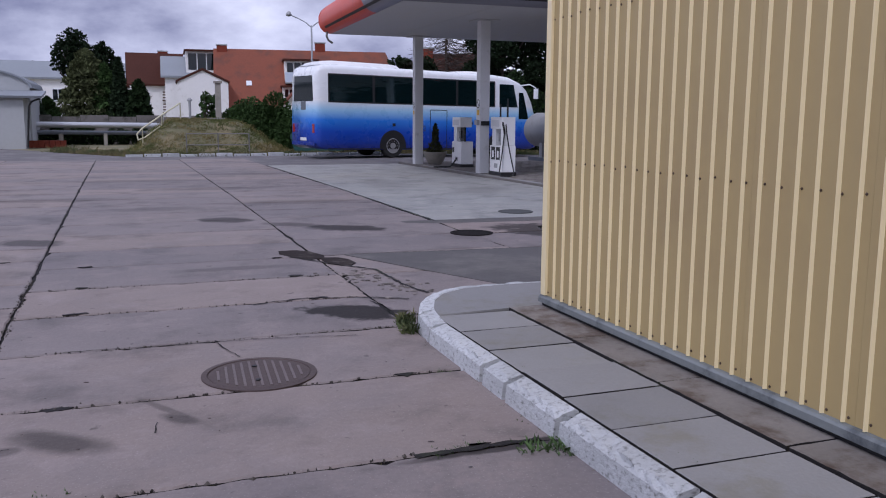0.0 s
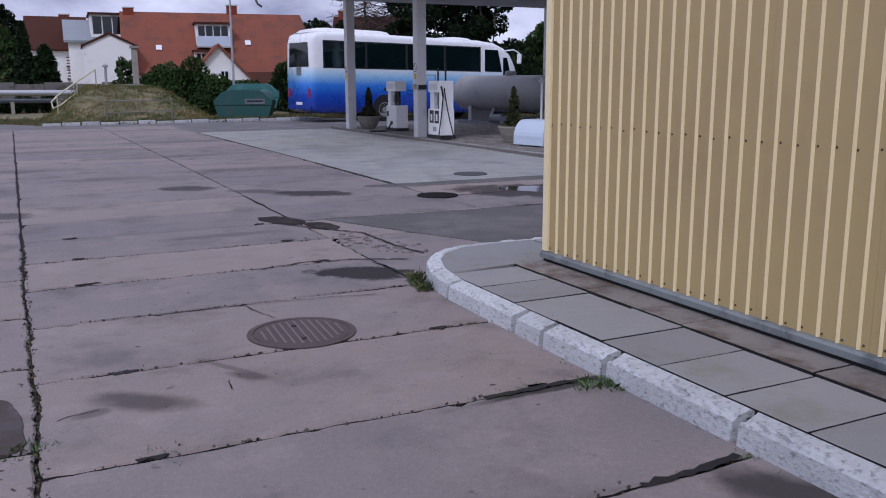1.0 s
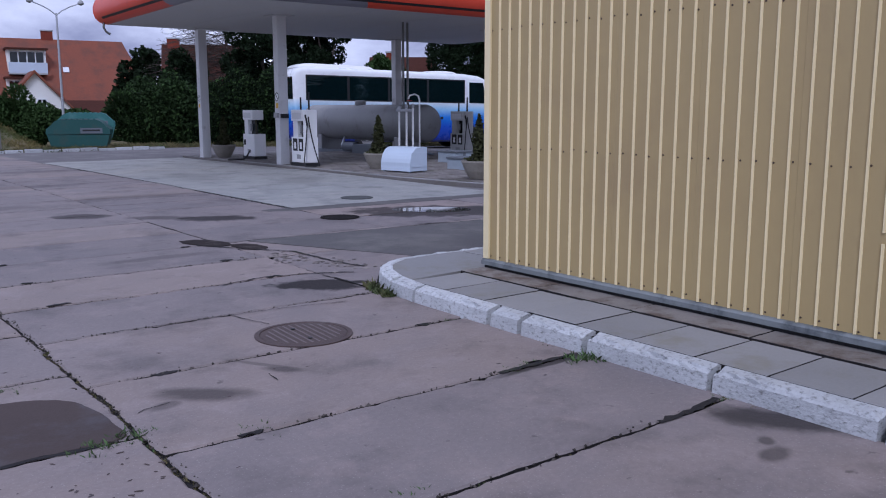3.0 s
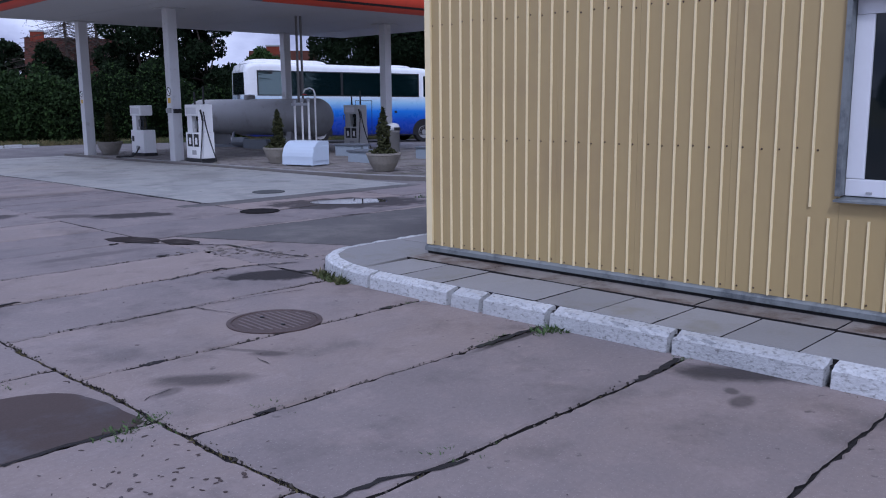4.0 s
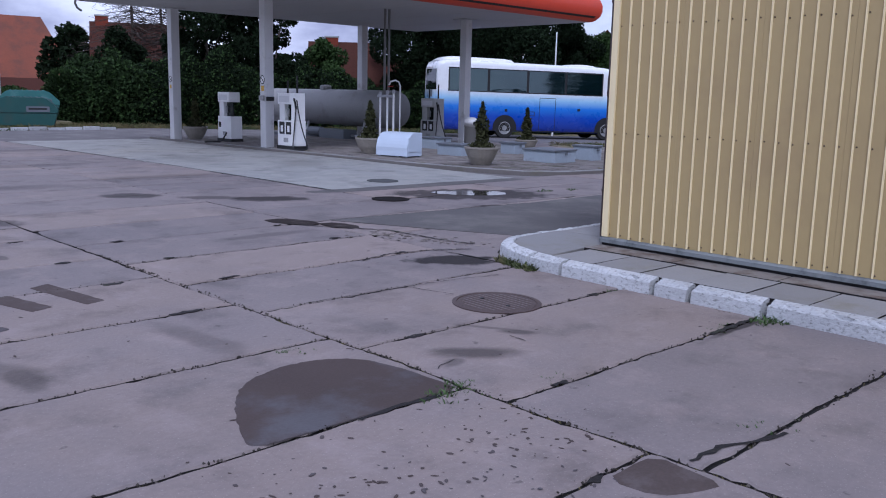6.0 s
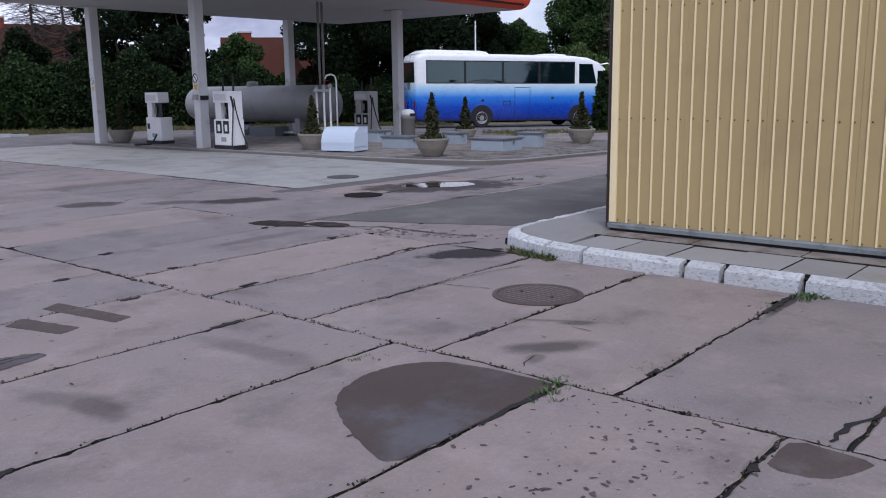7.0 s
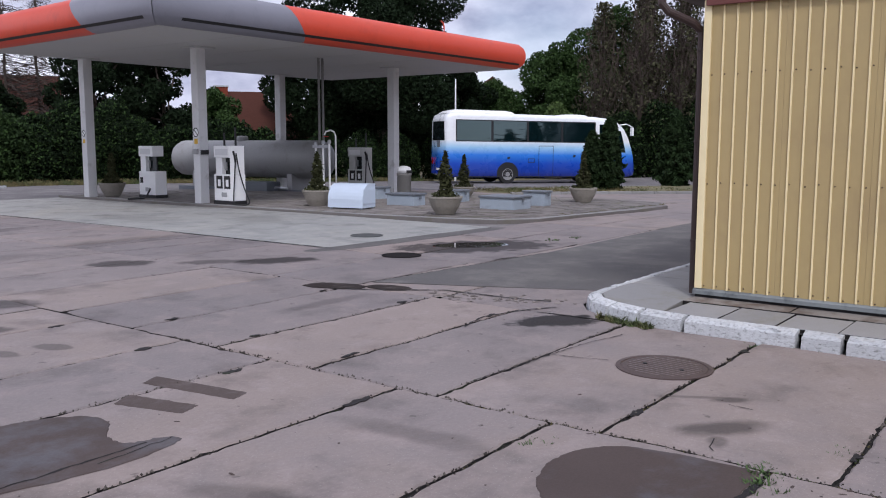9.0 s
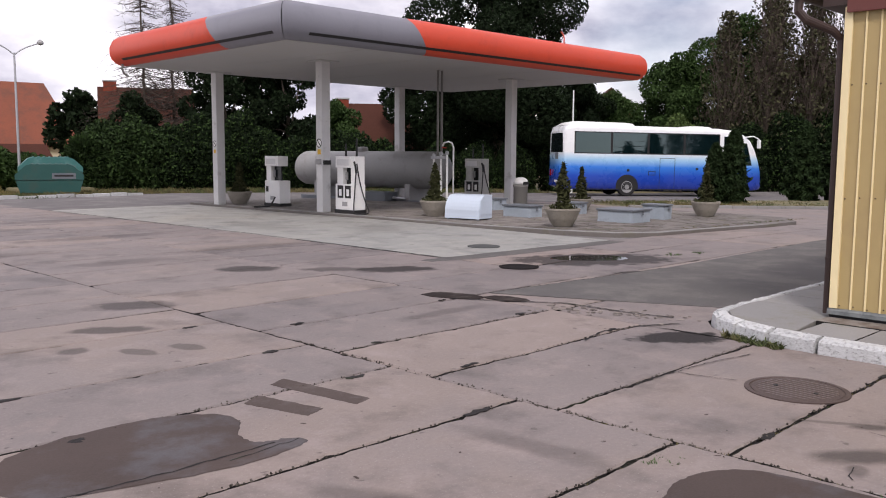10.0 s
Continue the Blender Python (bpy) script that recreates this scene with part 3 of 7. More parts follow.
sheet("road", steps(-40, 88, 2), lambda x: -40.0, verge, 44, M["asphalt"], -0.030, "worn grey asphalt drive behind the filling station", "road")
sheet("yard_bed", steps(-16, 30, 2), lambda x: -4.0, lambda x: 33.0 if x < 4.5 else 12.2, 18, M["joint"], -0.024, "dark earth and moss in the slab joints", "ground")
sheet("forecourt_east", steps(17, 47, 2), lambda x: -4.0, lambda x: 27.0 - 0.45 * (x - 17), 16, M["slab"], -0.012, "pale worn concrete drive beyond the pump island", "pavement")

slab_root = tagged(new("pavement"), "weathered concrete slab yard with cracked mossy joints", "pavement", kind="structure")


def slab(x0, x1, y0, y1, material, rnd, gap=0.009, parent=None, ragged=0.006, name="slab", lift=0.0, fall=True):
    """One cast slab with chipped, uneven arrises."""
    def side(a, b, n):
        return [(a[0] + (b[0] - a[0]) * i / n, a[1] + (b[1] - a[1]) * i / n) for i in range(n)]
    jx0, jx1, jy0, jy1 = x0, x1, y0, y1
    fineness = 0.06 if abs(x0) < 4 and y0 < 9 else 0.25
    nx, ny = max(2, int((x1 - x0) / fineness)), max(2, int((y1 - y0) / fineness))

    def wander(along, line):
        k = 1.0 if jy0 < 8.5 and abs(jx0) < 5 else 0.35
        return k * (0.022 * noise.noise(Vector((along * 1.1, line * 7.3, 0.0))) + 0.012 * noise.noise(Vector((along * 6.0, line * 3.1, 4.0))) + 0.007 * noise.noise(Vector((along * 15.0, line * 5.7, 9.0))))
    x0, x1, y0, y1 = x0 + gap * rnd.uniform(0.5, 1.2), x1 - gap * rnd.uniform(0.5, 1.2), y0 + gap * rnd.uniform(0.8, 1.7), y1 - gap * rnd.uniform(0.8, 1.7)
    ring = side((x0, y0), (x1, y0), nx) + side((x1, y0), (x1, y1), ny) + side((x1, y1), (x0, y1), nx) + side((x0, y1), (x0, y0), ny)
    cx, cy = (x0 + x1) / 2, (y0 + y1) / 2
    tilt = rnd.uniform(-0.0025, 0.0025), rnd.uniform(-0.003, 0.003)
    top, low, rim = [], [], []
    for x, y in ring:
        bite = abs(rnd.gauss(0, ragged)) + (fall and rnd.random() < 0.05) * rnd.uniform(0.01, 0.03)
        d = Vector((cx - x, cy - y))
        inner = bite + (0.012 if fall else 0.004)
        sx, sy = (1 if cx > x else -1), (1 if cy > y else -1)
        on_x, on_y = abs(x - x0) < 1e-6 or abs(x - x1) < 1e-6, abs(y - y0) < 1e-6 or abs(y - y1) < 1e-6
        ox, oy = (sx * bite if on_x else 0), (sy * bite if on_y else 0)
        ix, iy = (sx * inner if on_x else 0), (sy * inner if on_y else 0)
        if fall:
            wx = wander(y, jx0 if abs(x - x0) < 1e-6 else jx1) if on_x else 0.0
            wy = wander(x, jy0 if abs(y - y0) < 1e-6 else jy1) if on_y else 0.0
            x, y = x + wx, y + wy
        z = (gz(x, y) if fall else 0) + tilt[0] * (x - cx) + tilt[1] * (y - cy) + lift
        low.append((x, y, z - 0.10))
        rim.append((x + ox, y + oy, z - (0.010 if fall else 0.004)))
        top.append((x + ix, y + iy, z))
    n = len(ring)
    v = low + rim + top
    f = []
    for i in range(n):
        j = (i + 1) % n
        f += [(i, j, n + j, n + i), (n + i, n + j, 2 * n + j, 2 * n + i)]
    f.append(tuple(range(2 * n, 3 * n)))
    ob = raw(name, v, f, material, parent)
    ob.data.materials.append(M["joint"])
    for i in range(n):
        ob.data.polygons[2 * i].material_index = 1
    return ob


sl = random.Random(11)
STRIPS = [
    (-0.78, 2.16, [-2.4, -1.2, 0.0, 1.15, 2.42, 3.59, 4.88, 6.10, 7.28, 8.42, 9.62, 10.85, 12.2]),
    (-3.78, -0.78, [-2.2, -1.0, 0.25, 1.45, 2.70, 3.92, 5.21, 6.43, 7.72, 8.84, 10.25, 11.20, 12.5]),
    (-6.78, -3.78, [-1.6, -0.3, 1.0, 2.3, 3.55, 4.8, 6.1, 7.4, 8.6, 9.85, 11.1, 12.3]),
    (-9.78, -6.78, [0.2, 1.5, 2.8, 4.1, 5.3, 6.6, 7.9, 9.1, 10.4, 11.6, 12.9]),
    (-12.78, -9.78, [6.0, 7.3, 8.6, 9.9, 11.2, 12.4]),
    (-15.78, -12.78, [9.0, 10.3, 11.6, 12.8]),
    (2.16, 4.62, [6.95, 8.36, 9.66, 11.0, 12.3]),
]
for x0, x1, joints in STRIPS:
    ys = list(joints)
    while ys[-1] < 33.5:
        ys.append(ys[-1] + sl.uniform(1.15, 1.38))
    for a, b in zip(ys, ys[1:]):
        ob = slab(x0, x1, a, b, M["slab"], sl, parent=slab_root, gap=0.0065 if a < 7 else 0.010, ragged=0.007)
# the same strips run on behind the start of the walk
back = random.Random(12)
for x0, x1, joints in STRIPS[:-1]:
    top = joints[0]
    while top > -3.6:
        slab(x0, x1, top - 1.25, top, M["slab"], back, parent=slab_root, gap=0.006)
        top -= 1.25
# concrete and asphalt bays behind the building's corner
for x0, x1 in ((4.62, 7.6), (7.6, 10.6), (10.6, 13.6), (13.6, 17.0)):
    for a, b in ((6.95, 8.25), (8.25, 9.55), (9.55, 10.9), (10.9, 12.3)):
        slab(x0, x1, a, b, M["slab"], sl, parent=slab_root)
# the pale bays before the pumps
pale_root = tagged(new("forecourt"), "pale smooth concrete forecourt bays before the pumps", "pavement", kind="structure")
for a, b in ((12.42, 16.6), (16.6, 20.8), (20.8, 25.0), (25.0, 29.0)):
    slab(4.64, 9.25, a, b, M["pale_slab"], sl, parent=pale_root, ragged=0.004, gap=0.006)


def blot(name, pts, material, label, category, lift=0.004, rough=0.03, seed=1, kind="structure", again=3):
    """A thin flat patch with an uneven outline through rough corner points."""
    r = random.Random(seed)
    ring = [Vector((*p, 0)) for p in pts]
    for k in range(again):
        nxt = []
        for i, p in enumerate(ring):
            q = ring[(i + 1) % len(ring)]
            nxt += [p * 0.75 + q * 0.25, p * 0.25 + q * 0.75]
        ring = nxt
    ring = [p + Vector((r.gauss(0, rough) * 0.3, r.gauss(0, rough) * 0.3, 0)) for p in ring]
    c = sum(ring, Vector()) / len(ring)
    n = len(ring)
    v = [(p.x, p.y, gz(p.x, p.y) + 0.0005) for p in ring] + [(c.x + (p.x - c.x) * 0.985, c.y + (p.y - c.y) * 0.985, gz(p.x, p.y) + lift) for p in ring]
    f = [(i, (i + 1) % n, n + (i + 1) % n, n + i) for i in range(n)] + [tuple(range(n, 2 * n))]
    return tagged(raw(name, v, f, material), label, category, kind=kind)


blot("bitumen_patch", [(-0.839, 3.933), (-0.83, 4.009), (-0.83, 4.369), (-0.901, 4.711), (-1.12, 4.873), (-1.414, 4.891), (-1.718, 4.774), (-1.946, 4.477), (-2.117, 4.117), (-2.174, 3.937), (-1.88, 3.93), (-1.357, 3.93), (-0.977, 3.93)], M["patch"], "dark rounded bitumen repair on a slab", "repair patch", lift=0.005, seed=3, again=3, rough=0.012)
blot("bitumen_patch", [(-2.31, 6.71), (-2.35, 6.83), (-2.59, 6.89), (-2.59, 7.11), (-2.39, 7.33), (-2.43, 7.57), (-2.7, 7.75), (-3.1, 7.79), (-3.65, 7.71), (-4.0, 7.36), (-3.87, 6.91), (-3.25, 6.73), (-2.75, 6.63)], M["patch"], "dark irregular bitumen repair on worn slabs", "repair patch", lift=0.005, seed=4, rough=0.02)
for pts, sd in (([(-2.02, 7.74), (-2.20, 7.64), (-2.05, 7.12), (-1.88, 7.18)], 5), ([(-1.63, 8.00), (-1.80, 7.92), (-1.66, 7.10), (-1.50, 7.15)], 6)):
    pts = [(p[0] + (q[0] - p[0]) * k / 8, p[1] + (q[1] - p[1]) * k / 8) for p, q in zip(pts, pts[1:] + pts[:1]) for k in range(8)]
    blot("repair_stripe", pts, M["faded_patch"], "short dark bitumen repair stripe", "repair patch", lift=0.004, seed=sd, again=1, rough=0.010)
blot("bitumen_patch", [(1.71, 10.07), (2.11, 10.12), (2.31, 9.47), (1.98, 9.37)], M["oily_patch"], "small dark bitumen repair at a slab corner", "repair patch", lift=0.007, seed=8, again=1)
blot("bitumen_patch", [(2.16, 9.50), (2.45, 9.4), (2.5, 8.9), (2.2, 8.95)], M["oily_patch"], "small dark bitumen repair at a slab corner", "repair patch", lift=0.007, seed=9, again=1)
blot("bitumen_patch", [(-1.18, 2.66), (-1.0, 2.67), (-0.82, 2.67), (-0.82, 2.47), (-0.84, 2.29), (-1.0, 2.33), (-1.16, 2.41)], M["faded_patch"], "small worn bitumen repair at a slab corner", "repair patch", lift=0.005, seed=15, again=1, rough=0.02)
blot("puddle", [(5.75, 11.3), (6.2, 11.4), (7.0, 10.9), (6.9, 10.4), (6.4, 10.35), (5.9, 10.8)], M["water"], "shallow still puddle of rainwater", "puddle", lift=0.006, seed=12)
blot("bitumen_patch", [(4.0, 12.55), (4.62, 12.5), (9.2, 12.4), (9.3, 11.9), (6.5, 12.0), (4.3, 12.1)], M["bay"], "grey bitumen strip along the pale bays", "repair patch", lift=0.005, seed=13)


asph = tagged(raw("asphalt_bay", [(x, y, gz(x, y) + z) for z in (0.0, 0.008) for x, y in ((2.50, 9.60), (3.05, 8.4), (3.74, 6.93), (8.4, 6.93), (12, 6.93), (17.0, 6.93), (17.0, 9.5), (12, 9.5), (6.2, 9.36))], [tuple(range(9, 18))] + [(i, (i + 1) % 9, 9 + (i + 1) % 9, 9 + i) for i in range(9)], M["bay"]), "darker asphalt bay behind the building corner", "pavement", kind="structure")


def crack(pts, label="thin dark crack in a concrete slab", w=0.010, seed=1):
    """A thin wandering crack drawn as a narrow ragged strip."""
    r = random.Random(seed)
    line = []
    for (x0, y0), (x1, y1) in zip(pts, pts[1:]):
        n = max(2, int(math.hypot(x1 - x0, y1 - y0) / 0.05))
        for i in range(n):
            line.append((x0 + (x1 - x0) * i / n + r.gauss(0, 0.006), y0 + (y1 - y0) * i / n + r.gauss(0, 0.006)))
    v = []
    for i, (x, y) in enumerate(line):
        a, b = line[max(i - 1, 0)], line[min(i + 1, len(line) - 1)]
        d = Vector((b[0] - a[0], b[1] - a[1], 0)).normalized()
        k = w * r.uniform(0.25, 0.75)
        v += [(x - d.y * k, y + d.x * k, gz(x, y) + 0.0065), (x + d.y * k, y - d.x * k, gz(x, y) + 0.0065)]
    return tagged(raw("crack", v, [(2 * i, 2 * i + 1, 2 * i + 3, 2 * i + 2) for i in range(len(line) - 1)], M["joint"]), label, "crack", kind="structure")


crack([(0.66, 6.10), (0.72, 5.85), (0.80, 5.56)], seed=2)
crack([(0.21, 4.46), (0.20, 4.36), (0.16, 4.25)], w=0.006, seed=3)
crack([(-2.85, 6.74), (-2.55, 6.77), (-2.3, 6.79)], w=0.008, seed=4)
crack([(1.1, 7.22), (1.6, 7.35), (2.15, 7.2), (2.5, 7.0)], w=0.02, seed=6)
crack([(2.52, 9.62), (3.10, 8.38), (3.76, 6.95)], w=0.022, seed=7)
crack([(2.5, 9.62), (4.0, 9.52), (6.2, 9.38)], w=0.02, seed=8)
crack([(-3.8, 6.86), (-3.1, 6.81), (-2.45, 6.83)], w=0.014, seed=9)
crack([(5.2, 8.2), (7.5, 8.1), (9.0, 8.3)], w=0.016, seed=10)
crack([(4.64, 12.40), (4.62, 16), (4.63, 20), (4.63, 25), (4.62, 29.0)], w=0.045, seed=11)
crack([(2.2, 15.5), (3.4, 15.6), (4.5, 15.4)], w=0.018, seed=12)
crack([(0.69, 6.06), (0.17, 6.07), (-0.38, 6.11)], w=0.012, seed=13)
crack([(0.69, 6.06), (1.21, 6.01), (1.74, 5.91)], w=0.010, seed=14)
crack([(1.86, 9.67), (2.22, 9.05), (2.58, 8.57), (2.61, 7.71), (2.71, 7.18)], w=0.030, seed=15)
crack([(3.55, 9.06), (3.55, 8.14), (3.79, 7.44)], w=0.040, seed=16)
crack([(2.11, 7.05), (2.14, 6.70), (2.15, 6.38)], w=0.016, seed=17)
crack([(5.01, 8.52), (5.22, 7.88), (5.97, 7.96)], w=0.030, seed=18)
crack([(-0.48, 4.32), (-0.62, 4.27), (-0.75, 4.21)], w=0.008, seed=19)
crack([(-0.74, 2.52), (-0.46, 2.50), (-0.28, 2.42), (0.0, 2.36)], w=0.035, seed=20)
crack([(1.45, 2.40), (1.75, 2.41), (2.08, 2.46)], w=0.045, seed=21)
crack([(1.35, 3.57), (1.70, 3.585), (2.08, 3.59)], w=0.040, seed=22)
crack([(-1.02, 3.90), (-1.30, 3.915), (-1.62, 3.90)], w=0.035, seed=23)
# broken, crumbling concrete before the kerb nose
rb = random.Random(41)
rv, rf = [], []
for i in range(90):
    s0 = rb.random()
    x, y = 2.72 - 0.55 * s0 + rb.gauss(0, 0.16), 7.15 + 1.5 * s0 + rb.gauss(0, 0.14)
    w = rb.uniform(0.010, 0.038) * (1.5 if rb.random() < 0.12 else 1.0)
    m, a, n = len(rv), rb.uniform(0, 6.28), 6
    z = gz(x, y) + 0.002
    for ring, lift in ((1.0, 0.0), (0.72, rb.uniform(0.003, 0.008))):
        for k in range(n):
            q = w * ring * rb.uniform(0.7, 1.25)
            rv.append((x + q * math.cos(a + 6.283 * k / n), y + q * math.sin(a + 6.283 * k / n), z + lift))
    rf += [(m + k, m + (k + 1) % n, m + n + (k + 1) % n, m + n + k) for k in range(n)] + [tuple(range(m + n, m + 2 * n))]
tagged(raw("broken_concrete", rv, rf, M["rubble"]), "crumbled pale concrete fragments before the kerb nose", "rubble", kind="stuff")
# chipped lifting pockets along the slab ends
pk = random.Random(31)
POCKETS = [(x, y) for y in (2.41, 3.60, 4.87, 7.33, 8.47, 9.65) for x in (-0.32, 1.72)] + [(x, y) for y in (2.69, 3.92, 5.19, 6.42, 7.66, 8.80, 10.2, 11.2) for x in (-1.2, -3.3)]
for x, y in POCKETS:
    if pk.random() < 0.15:
        continue
    a, b = pk.uniform(0.06, 0.13), pk.uniform(0.02, 0.045)
    pts = [(x + a * math.cos(t) * pk.uniform(0.6, 1.2), y + b * math.sin(t) * pk.uniform(0.5, 1.3)) for t in [6.283 * i / 7 for i in range(7)]]
    blot("joint_pocket", pts, M["joint"], "dark chipped lifting pocket at a slab edge", "pocket", lift=0.006, rough=0.03, seed=int(x * 100 + y * 10), again=1)


def manhole(x, y, r, label, ribs=True, turn=0.0, iron="iron"):
    root = thing("manhole_cover", label, "manhole cover", pose(x, y, gz(x, y), 0, 0, turn))
    bm = lathe(bmesh.new(), [(r, 0.0), (r, 0.009), (r - 0.035, 0.011), (r - 0.04, 0.003), (r - 0.06, 0.003)], 40)
    part("rim", bm, M[iron], root)
    bars = []
    bm = lathe(bmesh.new(), [(r - 0.045, 0.0), (r - 0.045, 0.007), (r - 0.06, 0.008)], 36)
    if ribs:
        n = 11
        for i in range(n):
            yy = (i - (n - 1) / 2) * (2 * (r - 0.08) / n)
            h = math.sqrt(max(0.0, (r - 0.085) ** 2 - yy ** 2))
            if h < 0.05:
                continue
            bars.append((h, yy))
    lid = part("lid", bm, M[iron], root)
    for h, yy in bars:
        part("rib", boxed(-h, h, yy - 0.008, yy + 0.008, 0.007, 0.012, 0.002), M["iron_worn"], lid)
    if ribs:
        for s in (-1, 1):
            part("lifting_hole", lathe(bmesh.new(), [(0.017, 0.0), (0.017, 0.016)], 10, (s * r * 0.42, 0.02, 0)), M["black"], root)
    return root


manhole(0.855, 5.18, 0.36, "ribbed cast-iron manhole cover set in concrete", True, 86)
manhole(4.66, 10.95, 0.30, "dark cast-iron manhole cover in the yard", False, iron="iron_dark")
manhole(6.42, 13.25, 0.30, "flat iron manhole cover in pale concrete", False, iron="iron_dull")

# ---------------------------------------------------------------- pavement, kerb
kerb_root = tagged(new("kerb"), "white-painted chipped concrete kerb stones", "kerb", kind="structure")


def kerb_stone(a, b, parent, rnd, w=0.15, h=0.135, name="kerb_stone"):
    """A stone between two points along its outer foot; its body lies to the right of the run."""
    a, b = Vector((*a, 0)), Vector((*b, 0))
    d = (b - a).normalized()
    nrm = Vector((d.y, -d.x, 0))
    a, b = a + d * rnd.uniform(0.012, 0.020), b - d * rnd.uniform(0.012, 0.020)
    n = max(4, int((b - a).length / 0.06))
    prof = [(0.0, -0.05), (0.006, 0.03), (0.014, h - 0.035), (0.028, h - 0.012), (0.05, h), (w - 0.02, h + 0.004), (w, h - 0.008), (w, -0.05)]
    v, f = [], []
    for i in range(n + 1):
        p = a.lerp(b, i / n)
        end = 0.008 if i in (0, n) else 0.0
        for k, (o, z) in enumerate(prof):
            chip = abs(rnd.gauss(0, 0.007)) + (rnd.random() < 0.12) * rnd.uniform(0.008, 0.022) if k in (3, 4, 5) else rnd.gauss(0, 0.002)
            big = rnd.uniform(0.0, 0.02) if (end and k in (3, 4, 5)) else 0.0
            q = p + nrm * (o + (chip if k in (2, 3) else 0)) + d * (end if i == 0 else -end)
            v.append((q.x, q.y, z - (chip + big if k in (3, 4) else 0)))
    m = len(prof)
    for i in range(n):
        for k in range(m - 1):
            f.append((i * m + k, i * m + k + 1, (i + 1) * m + k + 1, (i + 1) * m + k))
    f += [tuple(range(m))[::-1], tuple(n * m + k for k in range(m))]
    return raw(name, v, f, M["kerb"], parent)


nose = tagged(raw("kerb_nose_infill", [(x, y, gz(x, y) + 0.001) for x, y in ((2.17, 5.4), (2.20, 6.05), (2.34, 6.44), (2.54, 6.72), (2.80, 6.90), (4.6, 6.94), (4.6, 6.965), (2.17, 6.965))], [tuple(range(8))], M["slab"]), "cracked concrete infill round the kerb nose", "pavement", kind="structure")
kr = random.Random(5)
KERB = [(2.10, -3.45), (2.10, -2.45), (2.10, -1.45), (2.10, -0.45), (2.10, 0.55), (2.10, 1.55), (2.10, 2.555), (2.10, 3.555), (2.10, 4.20), (2.105, 4.55), (2.115, 5.55), (2.19, 6.02), (2.33, 6.40), (2.52, 6.68), (2.78, 6.86), (3.3, 6.90), (4.3, 6.90), (5.3, 6.90), (6.3, 6.90), (7.3, 6.90), (8.3, 6.90)]
for a, b in zip(KERB, KERB[1:]):
    kerb_stone(a, b, kerb_root, kr)
pave_root = tagged(new("footpath"), "grey concrete paving flags beside the building", "pavement", kind="structure")
fy = 5.78
while fy > -4:
    slab(2.262, 2.885, fy - 0.50, fy, M["flag"], kr, gap=0.0045, parent=pave_root, ragged=0.0015, name="flag", lift=0.135 + kr.uniform(-0.004, 0.004), fall=False)
    fy -= 0.50
fy = 5.86
for n in range(10):
    slab(2.893, 3.22, fy - 1.02, fy, M["apron"], kr, gap=0.004, parent=pave_root, ragged=0.003, name="apron_strip", lift=0.146, fall=False)
    fy -= 1.02
# flags of the rounded corner and behind the building
bm = bmesh.new()
out = [(2.28, 5.80), (2.34, 6.08), (2.45, 6.34), (2.60, 6.55), (2.84, 6.70), (3.30, 6.745), (3.62, 6.745), (3.62, 5.88), (2.90, 5.86)]
prism(bm, out, 0.03, 0.138, "z")
bmesh.ops.bevel(bm, geom=[e for e in bm.edges if e.verts[0].co.z > 0.1 and e.verts[1].co.z > 0.1], offset=0.008, segments=1, affect="EDGES")
part("corner_flag", bm, M["flag"], pave_root)
for n in range(8):
    slab(3.63 + 0.6 * n, 4.23 + 0.6 * n, 5.90, 6.745, M["flag"], kr, gap=0.008, parent=pave_root, ragged=0.002, name="flag", lift=0.137, fall=False)
tagged(raw("footpath_bed", [(2.2, -4, 0.10), (3.3, -4, 0.10), (3.3, 5.9, 0.10), (2.2, 5.9, 0.10)], [(0, 1, 2, 3)], M["joint"]), "dark mossy bed under the flags", "bed", kind="structure")

# ---------------------------------------------------------------- building
WX, WY, W_LOW, W_TOP = 3.19, 5.85, 0.235, 3.06
WIN = (0.50, 1.925, 0.95, 2.285)        # y0, y1, z0, z1 of the window opening
wall = tagged(new("wall_west"), "cream-yellow ribbed metal cladding with dark screw rows", "wall", kind="structure")
PITCH = 0.1311
rib_y = [5.657 - PITCH * k for k in range(-1, 83)]


def rib(bm, y, z0, z1, idx=1):
    """A narrow trapezoid rib standing proud of the sheet."""
    xo = WX - 0.018
    prof = [(WX, y - 0.0095), (xo, y - 0.0032), (xo, y + 0.0032), (WX, y + 0.0095)]
    a = [bm.verts.new((x, yy, z0)) for x, yy in prof]
    b = [bm.verts.new((x, yy, z1)) for x, yy in prof]
    for i in range(3):
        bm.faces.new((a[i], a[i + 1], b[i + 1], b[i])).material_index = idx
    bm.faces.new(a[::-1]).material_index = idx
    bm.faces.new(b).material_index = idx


def sheet_piece(bm, y0, y1, z0, z1):
    box(bm, WX, WX + 0.012, y0, y1, z0, z1)


